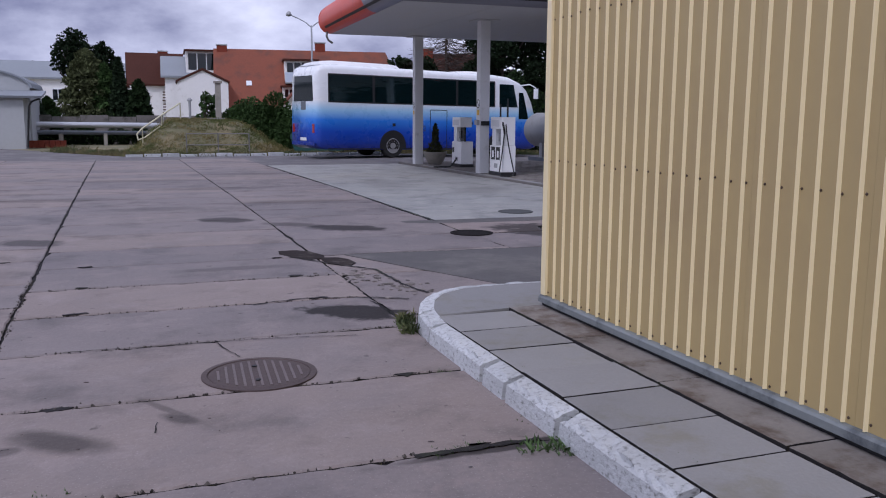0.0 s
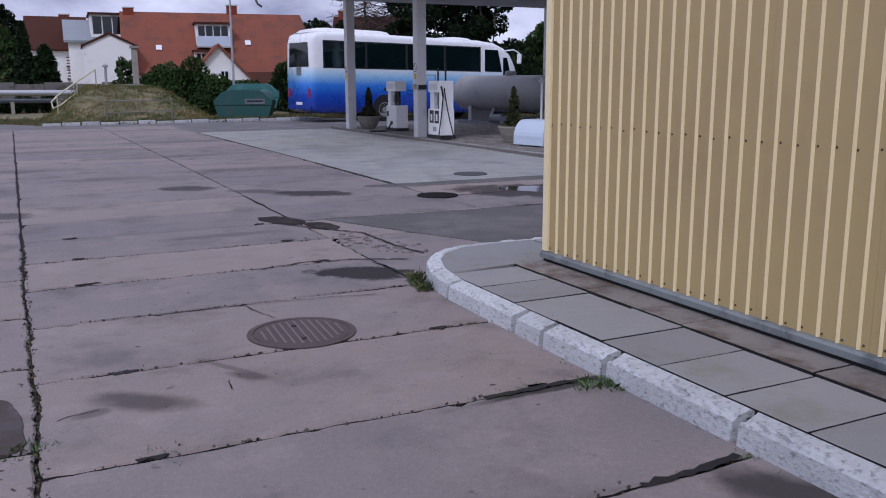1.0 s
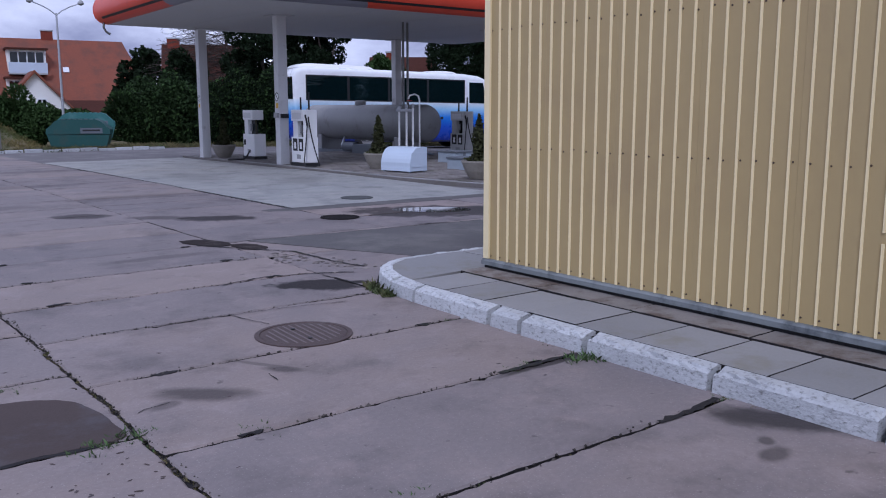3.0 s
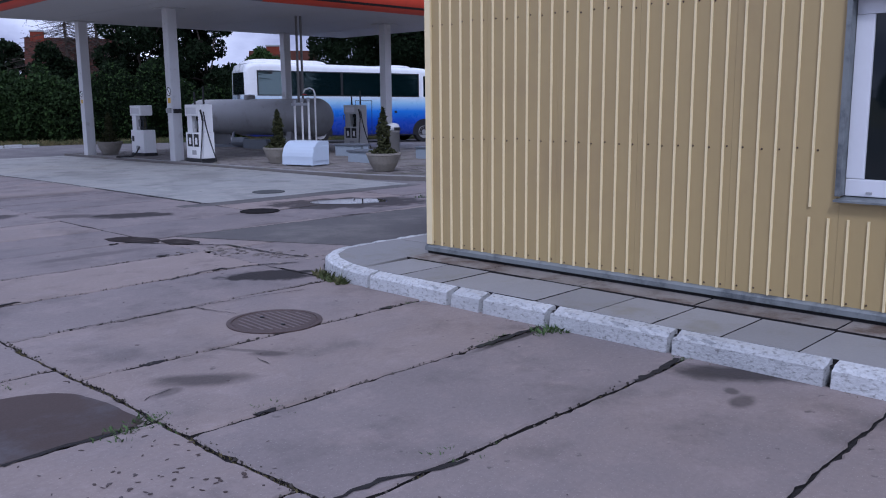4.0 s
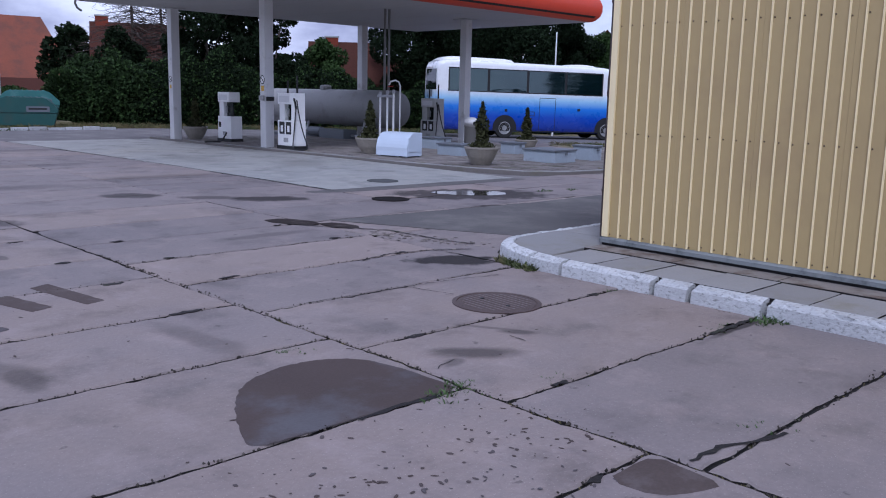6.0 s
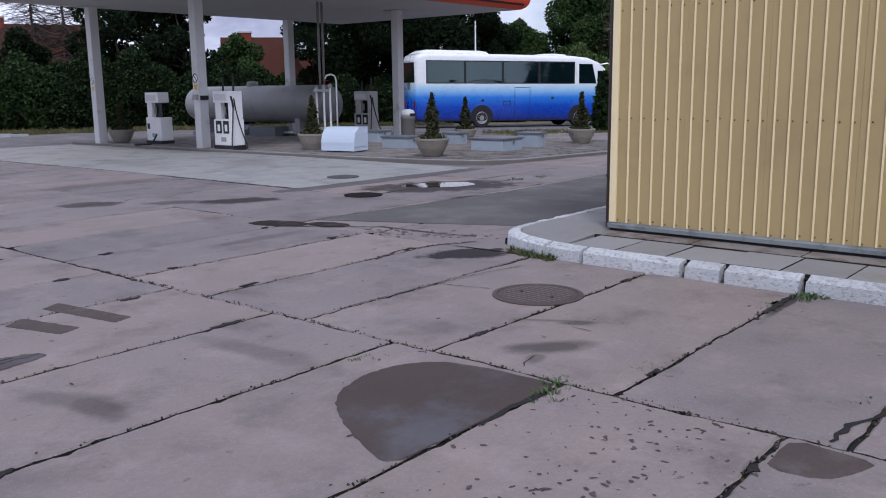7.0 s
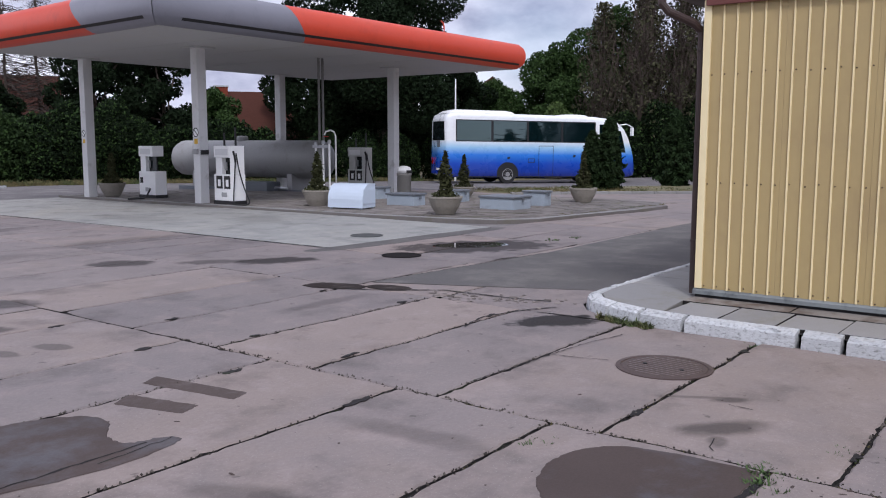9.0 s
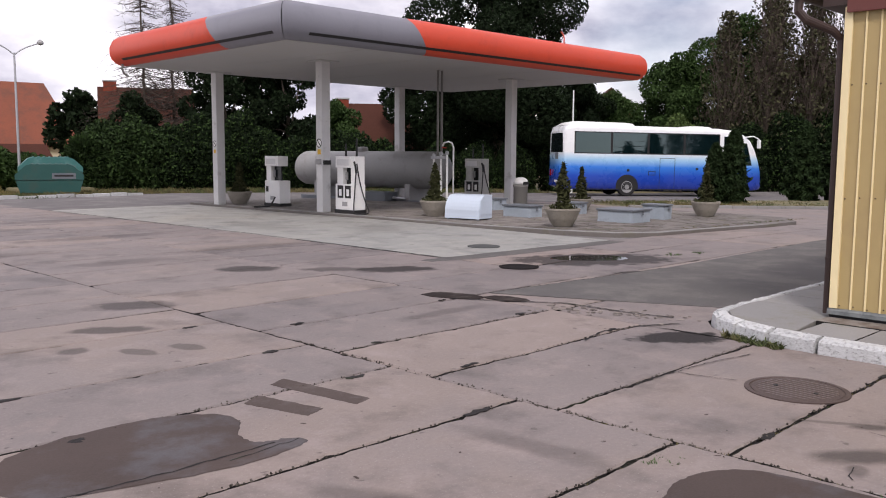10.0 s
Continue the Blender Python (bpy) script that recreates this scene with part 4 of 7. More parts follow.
per = 6
rib_edge = [(a + b) / 2 for a, b in zip(rib_y, rib_y[1:])]
for k in range(12):
    y1 = WY - 0.004 if k == 0 else rib_edge[k * per - 1]
    y0 = rib_edge[(k + 1) * per - 1]
    bm = bmesh.new()
    lo_y, hi_y = max(y0, WIN[0]), min(y1, WIN[1])
    if hi_y <= lo_y:
        sheet_piece(bm, y0 + 0.0015, y1, W_LOW, W_TOP)
    else:
        sheet_piece(bm, y0 + 0.0015, y1, W_LOW, WIN[2])
        sheet_piece(bm, y0 + 0.0015, y1, WIN[3], W_TOP)
        if y1 > WIN[1]:
            sheet_piece(bm, WIN[1], y1, WIN[2], WIN[3])
        if y0 < WIN[0]:
            sheet_piece(bm, y0 + 0.0015, WIN[0], WIN[2], WIN[3])
    for y in rib_y[k * per:(k + 1) * per]:
        if WIN[0] - 0.10 < y < WIN[1] + 0.07:
            rib(bm, y, W_LOW, 0.83)
            rib(bm, y, WIN[3] + 0.03, W_TOP)
        elif WIN[0] - 0.25 < y < WIN[1] + 0.20:
            rib(bm, y, W_LOW, 0.83)
            rib(bm, y, 0.90, W_TOP)
        else:
            rib(bm, y, W_LOW, W_TOP)
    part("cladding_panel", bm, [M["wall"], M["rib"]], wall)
# The corner trim shares the ribs' highlight colour.
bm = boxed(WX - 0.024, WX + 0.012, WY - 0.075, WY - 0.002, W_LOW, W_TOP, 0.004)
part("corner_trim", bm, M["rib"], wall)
bm = lathe(bmesh.new(), [(0.0078, 0.0), (0.0078, 0.003), (0.005, 0.005), (0.0035, 0.007)], 6)
scr_mesh = None
scr = random.Random(3)
for z in (0.262, 1.295, 2.355):
    for i, y in enumerate(rib_y[:56]):
        if WIN[2] < z < WIN[3] and WIN[0] - 0.15 < y < WIN[1] + 0.10:
            continue
        m = Matrix.Translation((WX - 0.001, y - 0.026 + scr.uniform(-0.008, 0.008), z + scr.uniform(-0.012, 0.012))) @ pose(0, 0, 0, 0, -90, 0)
        if scr_mesh is None:
            ob = part("screw", bm, M["screw"], wall, at=m)
            scr_mesh = ob.data
        else:
            ob = new("screw", scr_mesh)
            ob.parent, ob.matrix_basis = wall, m
bm = bmesh.new()
prism(bm, [(WX - 0.036, 0.176), (WX - 0.034, 0.214), (WX - 0.020, 0.228), (WX + 0.01, 0.238), (WX + 0.01, 0.176)], -9, WY + 0.01, "y")
part("base_flashing", bm, M["flash"], wall)
part("plinth", boxed(WX - 0.006, WX + 0.2, -9, WY - 0.004, 0.02, 0.174), M["plinth"], wall)
part("wall_core", boxed(WX + 0.0125, WX + 0.20, WIN[1] + 0.002, WY - 0.004, 0.206, W_TOP), M["wall"], wall)
part("wall_core", boxed(WX + 0.0125, WX + 0.20, -9, WIN[0] - 0.002, 0.206, W_TOP), M["wall"], wall)
part("wall_core", boxed(WX + 0.0125, WX + 0.20, WIN[0] - 0.002, WIN[1] + 0.002, 0.206, WIN[2] - 0.002), M["wall"], wall)
part("wall_core", boxed(WX + 0.0125, WX + 0.20, WIN[0] - 0.002, WIN[1] + 0.002, WIN[3] + 0.002, W_TOP), M["wall"], wall)
tagged(finish("wall_north", boxed(WX + 0.204, 14.0, WY - 0.22, WY - 0.006, 0.05, W_TOP), M["wall"]), "cream-yellow metal-clad end wall", "wall", kind="structure")
tagged(finish("wall_south", boxed(WX + 0.21, 14.0, -9.0, -8.8, 0.05, W_TOP), M["wall"]), "cream-yellow metal-clad end wall", "wall", kind="structure")
tagged(finish("wall_east", boxed(13.8, 14.0, -8.79, WY - 0.23, 0.05, W_TOP - 0.004), M["wall"]), "cream-yellow metal-clad rear wall", "wall", kind="structure")
tagged(finish("wall_inside", boxed(7.2, 7.3, -8.7, WY - 0.24, 0.1, W_TOP - 0.01), M["dark_room"]), "dark partition inside the building", "wall", kind="structure")
tagged(finish("floor", boxed(WX + 0.21, 13.7, -8.7, WY - 0.24, 0.06, 0.16), M["dark_room"]), "dark floor inside the building", "floor", kind="structure")
roof = tagged(new("roof"), "flat roof with a reddish-brown sheet band and dark gutter", "roof", kind="structure")
part("roof_deck", boxed(WX - 0.03, 14.3, -9.3, WY + 0.20, W_TOP + 0.02, W_TOP + 0.30), M["brown"], roof)
part("eaves_band", boxed(WX - 0.062, WX - 0.032, -9.3, WY - 0.03, W_TOP - 0.06, W_TOP + 0.42, 0.006), M["red_brown"], roof, "reddish-brown sheet band")
bm = bmesh.new()
prism(bm, [(0.06 * math.cos(a) + WY + 0.36, 0.06 * math.sin(a) + W_TOP + 0.14) for a in [math.pi + math.pi * i / 8 for i in range(9)]] + [(WY + 0.41, W_TOP + 0.15), (WY + 0.31, W_TOP + 0.15)], WX - 0.36, 14.3, "x")
part("gutter", bm, M["brown"], roof)
pipe = thing("downpipe", "dark brown round downpipe at the building corner", "downpipe")
bm = tube(bmesh.new(), [(WX - 0.20, WY + 0.36, W_TOP + 0.10), (WX - 0.20, WY + 0.36, W_TOP - 0.02), (WX - 0.17, WY + 0.30, W_TOP - 0.10), (WX + 0.02, WY + 0.12, W_TOP - 0.20), (WX + 0.10, WY + 0.06, W_TOP - 0.28), (WX + 0.10, WY + 0.055, W_TOP - 0.5), (WX + 0.10, WY + 0.055, 0.16)], 0.042, 12)
part("pipe", bm, M["brown"], pipe)
for z in (0.7, 1.7, 2.6):
    part("bracket", lathe(bmesh.new(), [(0.048, -0.014), (0.050, 0), (0.048, 0.014)], 12, (WX + 0.10, WY + 0.055, z)), M["brown"], pipe)

win = tagged(new("window_1"), "white plastic window with grey sheet reveals in the cladding", "window", kind="structure")
y0, y1, z0, z1 = WIN
part("sill", prism(bmesh.new(), [(WX - 0.060, z0 + 0.000), (WX - 0.060, z0 + 0.014), (WX + 0.10, z0 + 0.035), (WX + 0.10, z0 + 0.002)], y0 - 0.02, y1 + 0.02, "y"), M["flash"], win, "grey sheet-metal sill")
for a, b in ((y1 - 0.012, y1 + 0.022), (y0 - 0.022, y0 + 0.012)):
    part("reveal", boxed(WX - 0.034, WX + 0.10, a, b, z0 + 0.037, z1 - 0.002, 0.003), M["flash"], win)
part("head_flashing", boxed(WX - 0.040, WX + 0.10, y0 - 0.022, y1 + 0.022, z1 + 0.0, z1 + 0.026, 0.003), M["flash"], win)
fr = 0.115
for a, b, c, d in ((y0 + 0.014, y1 - 0.014, z0 + 0.037, z0 + 0.037 + fr), (y0 + 0.014, y1 - 0.014, z1 - 0.004 - fr * 0.9, z1 - 0.004), (y0 + 0.014, y0 + 0.014 + fr, z0 + 0.039 + fr, z1 - 0.006 - fr * 0.9), (y1 - 0.014 - fr, y1 - 0.014, z0 + 0.039 + fr, z1 - 0.006 - fr * 0.9)):
    bm = boxed(WX + 0.055, WX + 0.12, a, b, c, d, 0.006)
    part("window_frame", bm, M["frame"], win)
pane = part("pane", boxed(WX + 0.075, WX + 0.081, y0 + 0.12, y1 - 0.12, z0 + 0.14, z1 - 0.10), M["glass_dark"], win, "dark reflecting pane")
part("hinge_cap", boxed(WX + 0.046, WX + 0.056, y1 - 0.19, y1 - 0.15, z0 + 0.055, z0 + 0.07, 0.002), M["grey_paint"], win)

# ---------------------------------------------------------------- canopy
CX0, CX1, CY0, CY1, CH = 6.26, 20.45, 19.15, 27.85, 4.20
SKEW = 0.36          # the back corner is set in by this much
canopy = thing("filling_station_canopy", "flat filling-station canopy with rounded grey and orange-red fascia on white columns", "canopy")
PROFILE = [(0.00, 0.00), (0.10, 0.015), (0.20, 0.08), (0.29, 0.20), (0.33, 0.36), (0.33, 0.54), (0.27, 0.72), (0.14, 0.85), (0.0, 0.88)]
CORN = [Vector((CX0, CY0, CH)), Vector((CX1, CY0, CH)), Vector((CX1, CY1, CH)), Vector((CX0 + SKEW, CY1, CH))]


def fascia(a, b, s0, s1, slant0, slant1, material, label, lift=0.0, prof=PROFILE, name="fascia_panel"):
    """A length of bulged fascia from s0 to s1 along the edge a-b; None runs into the mitred corner. Slanted cuts follow the height."""
    d = (b - a).normalized()
    nrm = Vector((d.y, -d.x, 0))
    full = (b - a).length
    bm = bmesh.new()
    rows = []
    for o, z in prof:
        oo = o + lift
        p0 = -oo if s0 is None else s0 + slant0 * z
        p1 = full + oo if s1 is None else s1 + slant1 * z
        n = 6
        rows.append([bm.verts.new(a + d * (p0 + (p1 - p0) * i / n) + nrm * oo + Vector((0, 0, z))) for i in range(n + 1)])
    for r0, r1 in zip(rows, rows[1:]):
        for i in range(6):
            bm.faces.new((r0[i], r0[i + 1], r1[i + 1], r1[i]))
    return part(name, bm, material, canopy, label, shade=True)


A, B, C_, D_ = CORN
fascia(A, B, None, 4.25, 0, -0.8, M["canopy_grey"], "grey rounded fascia")
fascia(A, B, 4.25, None, -0.8, 0, M["canopy_red"], "orange-red rounded fascia")
fascia(B, C_, None, None, 0, 0, M["canopy_red"], "orange-red rounded fascia")
fascia(C_, D_, None, None, 0, 0, M["canopy_red"], "orange-red rounded fascia")
fascia(D_, A, None, 6.2, 0, -1.0, M["canopy_red"], "orange-red rounded fascia")
fascia(D_, A, 6.2, None, -1.0, 0, M["canopy_grey"], "grey rounded fascia")
LINE = [(0.235, 0.125), (0.262, 0.16), (0.280, 0.185)]
fascia(A, B, 0.45, 14.2, 0, 0, M["black"], "thin black line", 0.006, LINE, "trim_line")
fascia(D_, A, 0.4, 8.6, 0, 0, M["black"], "thin black line", 0.006, LINE, "trim_line")
for u in range(12):
    xa = CX0 + (CX1 - CX0) * u / 12
    xb, back = xa + (CX1 - CX0) / 12 - 0.004, SKEW if u == 0 else 0.0
    part("soffit_panel", prism(bmesh.new(), [(xa + 0.004, CY0 - 0.02), (xb, CY0 - 0.02), (xb, CY1 + 0.02), (xa + 0.004 + back, CY1 + 0.02)], CH - 0.006 + 0.002 * (u % 2), CH + 0.03, "z"), M["soffit"], canopy)
part("roof_deck", prism(bmesh.new(), [(CX0, CY0), (CX1, CY0), (CX1, CY1), (CX0 + SKEW, CY1)], CH + 0.70, CH + 0.86, "z"), M["roof_grey"], canopy)
COLS = [(9.52, 22.08), (9.44, 27.44), (17.34, 21.92), (17.15, 27.30)]
for cx, cy in COLS:
    g0 = gz(cx, cy)
    part("column", boxed(cx - 0.14, cx + 0.14, cy - 0.14, cy + 0.14, g0 - 0.05, CH - 0.008, 0.012), M["steel"], canopy, "white-grey square steel column")
    part("column_head", boxed(cx - 0.32, cx + 0.32, cy - 0.32, cy + 0.32, CH - 0.034, CH - 0.007, 0.004), M["soffit"], canopy)
bm = tube(bmesh.new(), [(CX0 + 0.2, CY1 - 0.15, CH + 0.04), (CX0 + 0.18, CY1 - 0.15, CH - 0.10), (CX0 + 0.25, CY1 - 0.12, CH - 0.22), (CX0 + 0.38, CY1 - 0.1, CH - 0.30)], 0.035, 8)
part("drain_spout", bm, M["dull_steel"], canopy)
bm = tube(bmesh.new(), [(16.4, CY0 - 0.1, CH + 0.86), (16.4, CY0 - 0.1, CH + 1.02), (16.35, CY0 - 0.1, CH + 1.12), (16.25, CY0 - 0.1, CH + 1.18)], 0.02, 6)
part("roof_hook", bm, M["canopy_red"], canopy)


def disc(r, thick, sides=20):
    return lathe(bmesh.new(), [(r, 0), (r, thick)], sides)


for cx, cy, big in ((9.52, 22.08, 1.0), (9.44, 27.44, 0.8)):
    for face, turn in (("w", -90),):
        if face == "w":
            root_at = Matrix.Translation((cx - 0.141, cy, 1.95)) @ pose(0, 0, 0, 0, -90, 0)
        else:
            root_at = Matrix.Translation((cx, cy - 0.151, 1.95)) @ pose(0, 0, 0, 90, 0, 0)
        s = thing("no_smoking_sign", "round no-smoking sticker on a white column", "sign", root_at)
        part("face", disc(0.125 * big, 0.003), M["white"], s)
        bm = bmesh.new()
        n = 24
        ri, ro = 0.098 * big, 0.125 * big
        va = [[bm.verts.new((r * math.cos(2 * math.pi * i / n), r * math.sin(2 * math.pi * i / n), 0.005)) for i in range(n)] for r in (ri, ro)]
        for i in range(n):
            j = (i + 1) % n
            bm.faces.new((va[0][i], va[1][i], va[1][j], va[0][j]))
        part("ring", bm, M["black"], s)
        bm = box(bmesh.new(), -0.1 * big, 0.1 * big, -0.012, 0.012, 0.0035, 0.006)
        bmesh.ops.rotate(bm, verts=bm.verts[:], cent=(0, 0, 0), matrix=Matrix.Rotation(radians(45), 3, "Z"))
        part("bar", bm, M["black"], s)
        lab = thing("warning_label", "small yellow warning label on a column", "sign", root_at @ pose(0, -0.24, 0) if face == "s" else root_at @ pose(-0.24, 0, 0))
        part("plate", boxed(-0.07 * big, 0.07 * big, -0.07 * big, 0.07 * big, 0, 0.004), M["yellow"], lab)
sb = thing("switch_box", "small dark switch box on a column", "switch box", Matrix.Translation((9.52, 22.08, 1.42)))
part("housing", boxed(-0.12, 0.12, -0.20, -0.142, -0.06, 0.06, 0.008), M["black"], sb)
part("bracket", boxed(-0.21, -0.142, -0.1, 0.1, -0.05, 0.09, 0.008), M["grey_paint"], sb)

# ---------------------------------------------------------------- pump island
IZ = 0.07
island = tagged(new("pump_island"), "low paved island of grey pavers with a flush kerb", "island", kind="structure")
bm = bmesh.new()
out = [(9.25, 29.0), (9.25, 16.2), (9.55, 14.0), (9.95, 12.75), (10.7, 12.2), (12.0, 12.05), (15.4, 11.9), (17.2, 12.0), (18.6, 12.8), (19.2, 14.5), (19.3, 29.0)]
ISLAND = out
prism(bm, out, -0.35, IZ - 0.01, "z")
for v in bm.verts:
    if v.co.z > 0:
        v.co.z += gz(v.co.x, v.co.y) * 0.8
part("paving", bm, M["paver"], island)
for n in range(len(out)):
    a, b = Vector((*out[n], 0)), Vector((*out[(n + 1) % len(out)], 0))
    if n >= len(out) - 1:
        break
    d = (b - a)
    k = max(1, round(d.length / 1.0))
    for i in range(k):
        p, q = a + d * (i / k), a + d * ((i + 1) / k)
        nrm = Vector((-d.y, d.x, 0)).normalized()
        z0, z1 = gz(p.x, p.y), gz(q.x, q.y)
        e = d.normalized() * 0.006
        bm = bmesh.new()
        vs = [bm.verts.new(c) for c in ((*(p + e)[:2], z0 - 0.1), (*(q - e)[:2], z1 - 0.1), (*(q - e + nrm * 0.14)[:2], z1 - 0.1), (*(p + e + nrm * 0.14)[:2], z0 - 0.1), (*(p + e + nrm * 0.01)[:2], z0 + IZ), (*(q - e + nrm * 0.01)[:2], z1 + IZ), (*(q - e + nrm * 0.14)[:2], z1 + IZ + 0.003), (*(p + e + nrm * 0.14)[:2], z0 + IZ + 0.003))]
        for f in ((4, 5, 6, 7), (0, 1, 5, 4), (1, 2, 6, 5), (2, 3, 7, 6), (3, 0, 4, 7)):
            bm.faces.new([vs[i2] for i2 in f])
        part("kerb_stone", bm, M["flag"], island)


def iz(x, y):
    return gz(x, y) * 0.8 + IZ - 0.01


def pump(x, y, turn, label, paint, tall=1.55, hoses=True, masts=True):
    root = thing("fuel_pump", label, "fuel pump", pose(x, y, iz(x, y), 0, 0, turn) @ Matrix.Diagonal((1, 0.74, 1, 1)), "fuel pumps on the island")
    part("plinth", boxed(-0.42, 0.42, -0.30, 0.30, 0, 0.10, 0.01), M["black"], root)
    part("cabinet", boxed(-0.40, 0.40, -0.27, 0.27, 0.10, 0.80, 0.02), paint, root)
    part("pillar", boxed(-0.38, -0.12, -0.20, 0.20, 0.80, tall - 0.30, 0.01), paint, root)
    if hoses:
        part("pillar", boxed(0.24, 0.40, -0.24, 0.24, 0.80, tall, 0.015), paint, root)
    part("back_panel", boxed(-0.12, 0.24, -0.03, 0.03, 0.80, tall - 0.31), M["glass_dark"], root)
    head = part("display_head", boxed(-0.40, 0.24 if hoses else 0.30, -0.26, 0.26, tall - 0.31, tall, 0.02), paint, root)
    part("display", boxed(-0.33, 0.18, -0.268, -0.262, tall - 0.25, tall - 0.08), M["steel"], head)
    if hoses:
        for xx in (-0.30, 0.02):
            s = part("panel_screen", boxed(xx, xx + 0.25, -0.279, -0.273, 0.42, 0.76, 0.002), M["black"], root)
            part("sticker", boxed(xx + 0.07, xx + 0.18, -0.284, -0.281, 0.48, 0.66), M["white"], s)
    else:
        part("panel_screen", boxed(-0.34, -0.2, -0.279, -0.273, 0.45, 0.62, 0.002), M["black"], root)
    part("number_plate", boxed(-0.10, 0.12, -0.277, -0.273, 0.20, 0.32), M["grey_paint"], root)
    part("nozzle_holder", boxed(-0.09, -0.03, -0.12, -0.05, 0.9, 1.12, 0.006), M["grey_paint"], root)
    if hoses:
        pts = [Vector(p) for p in ((0.43, -0.20, 1.12), (0.44, -0.24, 0.95), (0.46, -0.30, 0.6), (0.50, -0.40, 0.25), (0.60, -0.50, 0.04), (0.78, -0.46, 0.02), (0.92, -0.26, 0.03), (0.86, -0.06, 0.08), (0.70, -0.02, 0.25), (0.55, -0.05, 0.6), (0.45, -0.10, 1.0), (0.41, -0.14, 1.36))]
        for k in range(2):
            pts = pts[:1] + [p.lerp(q, w) for p, q in zip(pts, pts[1:]) for w in (0.25, 0.75)] + pts[-1:]
        part("hose", tube(bmesh.new(), pts, 0.020, 7), M["black"], root, "black rubber hose", shade=True)
        part("nozzle", tube(bmesh.new(), [(0.43, -0.20, 1.12), (0.44, -0.24, 1.28), (0.43, -0.27, 1.36), (0.40, -0.25, 1.40)], 0.032, 8), M["black"], root)
    if masts:
        for xx in (-0.18, 0.28):
            part("hose_mast", rod(bmesh.new(), (xx, 0, tall), (xx, 0, tall + (0.34 if xx < 0 else 0.48)), 0.034, 0.028), M["black"], root)
    return root


pump(9.72, 21.15, -90, "white two-product fuel pump with a looped black hose", M["white"])
pump(10.2, 25.3, -90, "disused white fuel pump with an open frame and no hose", M["white"], hoses=False, masts=False)
pump(17.0, 23.15, -90, "dull grey fuel pump beside a column", M["pale_grey"])
hz = thing("dropped_hose", "black hose lying at the foot of a pump", "hose", pose(9.55, 25.0, iz(9.55, 25.0)))
part("coil", tube(bmesh.new(), [(0.35, 0, 0.30), (0.22, -0.02, 0.12), (0.1, -0.05, 0.03), (-0.25, -0.08, 0.03), (-0.4, 0.0, 0.03), (-0.3, 0.1, 0.03), (0.0, 0.06, 0.03)], 0.025, 7), M["black"], hz)


def planter(x, y, label, plant_h, seed, r=0.40, h=0.42):
    z = iz(x, y)
    root = thing("planter", label, "planter", pose(x, y, z), "planters on the island")
    part("bowl", lathe(bmesh.new(), [(r * 0.48, 0.0), (r * 0.56, 0.02), (r * 0.80, h * 0.45), (r * 0.97, h * 0.86), (r * 1.0, h * 0.90), (r * 1.0, h), (r * 0.90, h), (r * 0.86, h - 0.06)], 24), M["planter"], root, shade=False)
    part("soil", lathe(bmesh.new(), [(r * 0.86, h - 0.062), (r * 0.4, h - 0.035), (0.02, h - 0.03)], 16), M["soil"], root)
    plant = thing("potted_thuja", "small conical thuja growing in a concrete planter", "shrub", pose(x, y, z + h - 0.04))
    pr = random.Random(seed)
    part("trunk", rod(bmesh.new(), (0, 0, 0), (0.02, 0, plant_h * 0.85), 0.022, 0.006, 6), M["bark"], plant)
    pts = []
    for i in range(620):
        s = pr.random() ** 1.25
        w = (0.165 * (1 - s) ** 0.85 + 0.015) * pr.uniform(0.45, 1.2) * (1 + 0.25 * math.sin(9 * s + seed))
        a = pr.uniform(0, 2 * math.pi)
        pts.append((w * math.cos(a), w * math.sin(a), 0.10 + s * (plant_h - 0.1)))
    for i in range(160):
        a, w = pr.uniform(0, 2 * math.pi), pr.uniform(0.05, r * 0.85)
        pts.append((w * math.cos(a), w * math.sin(a), pr.uniform(0.0, 0.10)))
    ob = new("crown", leaf_mesh("crown", pts, 0.045, M["potted_thuja"], seed, stretch=1.4))
    ob.parent = plant


planter(9.90, 27.0, "round grey concrete planter beside a column", 0.95, 1)
planter(10.55, 18.7, "round grey concrete planter beside the white hatch box", 1.0, 2)
planter(10.45, 14.50, "round grey concrete planter at the island's edge", 1.03, 3)
planter(16.65, 18.45, "round grey concrete planter among the steel boxes", 1.0, 4, 0.36, 0.34)
planter(16.95, 14.45, "round grey concrete planter at the island's end", 1.05, 5)


def shaft_box(x, y, turn, lx, ly, h, label):
    root = thing("shaft_box", label, "steel box", pose(x, y, iz(x, y), 0, 0, turn), "steel shaft boxes on the island")
    part("body", boxed(-lx / 2, lx / 2, -ly / 2, ly / 2, 0, h - 0.05, 0.012), M["bluegrey"], root)
    part("lid", boxed(-lx / 2 - 0.03, lx / 2 + 0.03, -ly / 2 - 0.03, ly / 2 + 0.03, h - 0.048, h, 0.012), M["lid"] if h > 0.31 else M["bluegrey"], root)
    part("latch", boxed(-0.05, 0.05, -ly / 2 - 0.04, -ly / 2 - 0.031, h - 0.14, h - 0.055, 0.004), M["lid"], root)
    return root


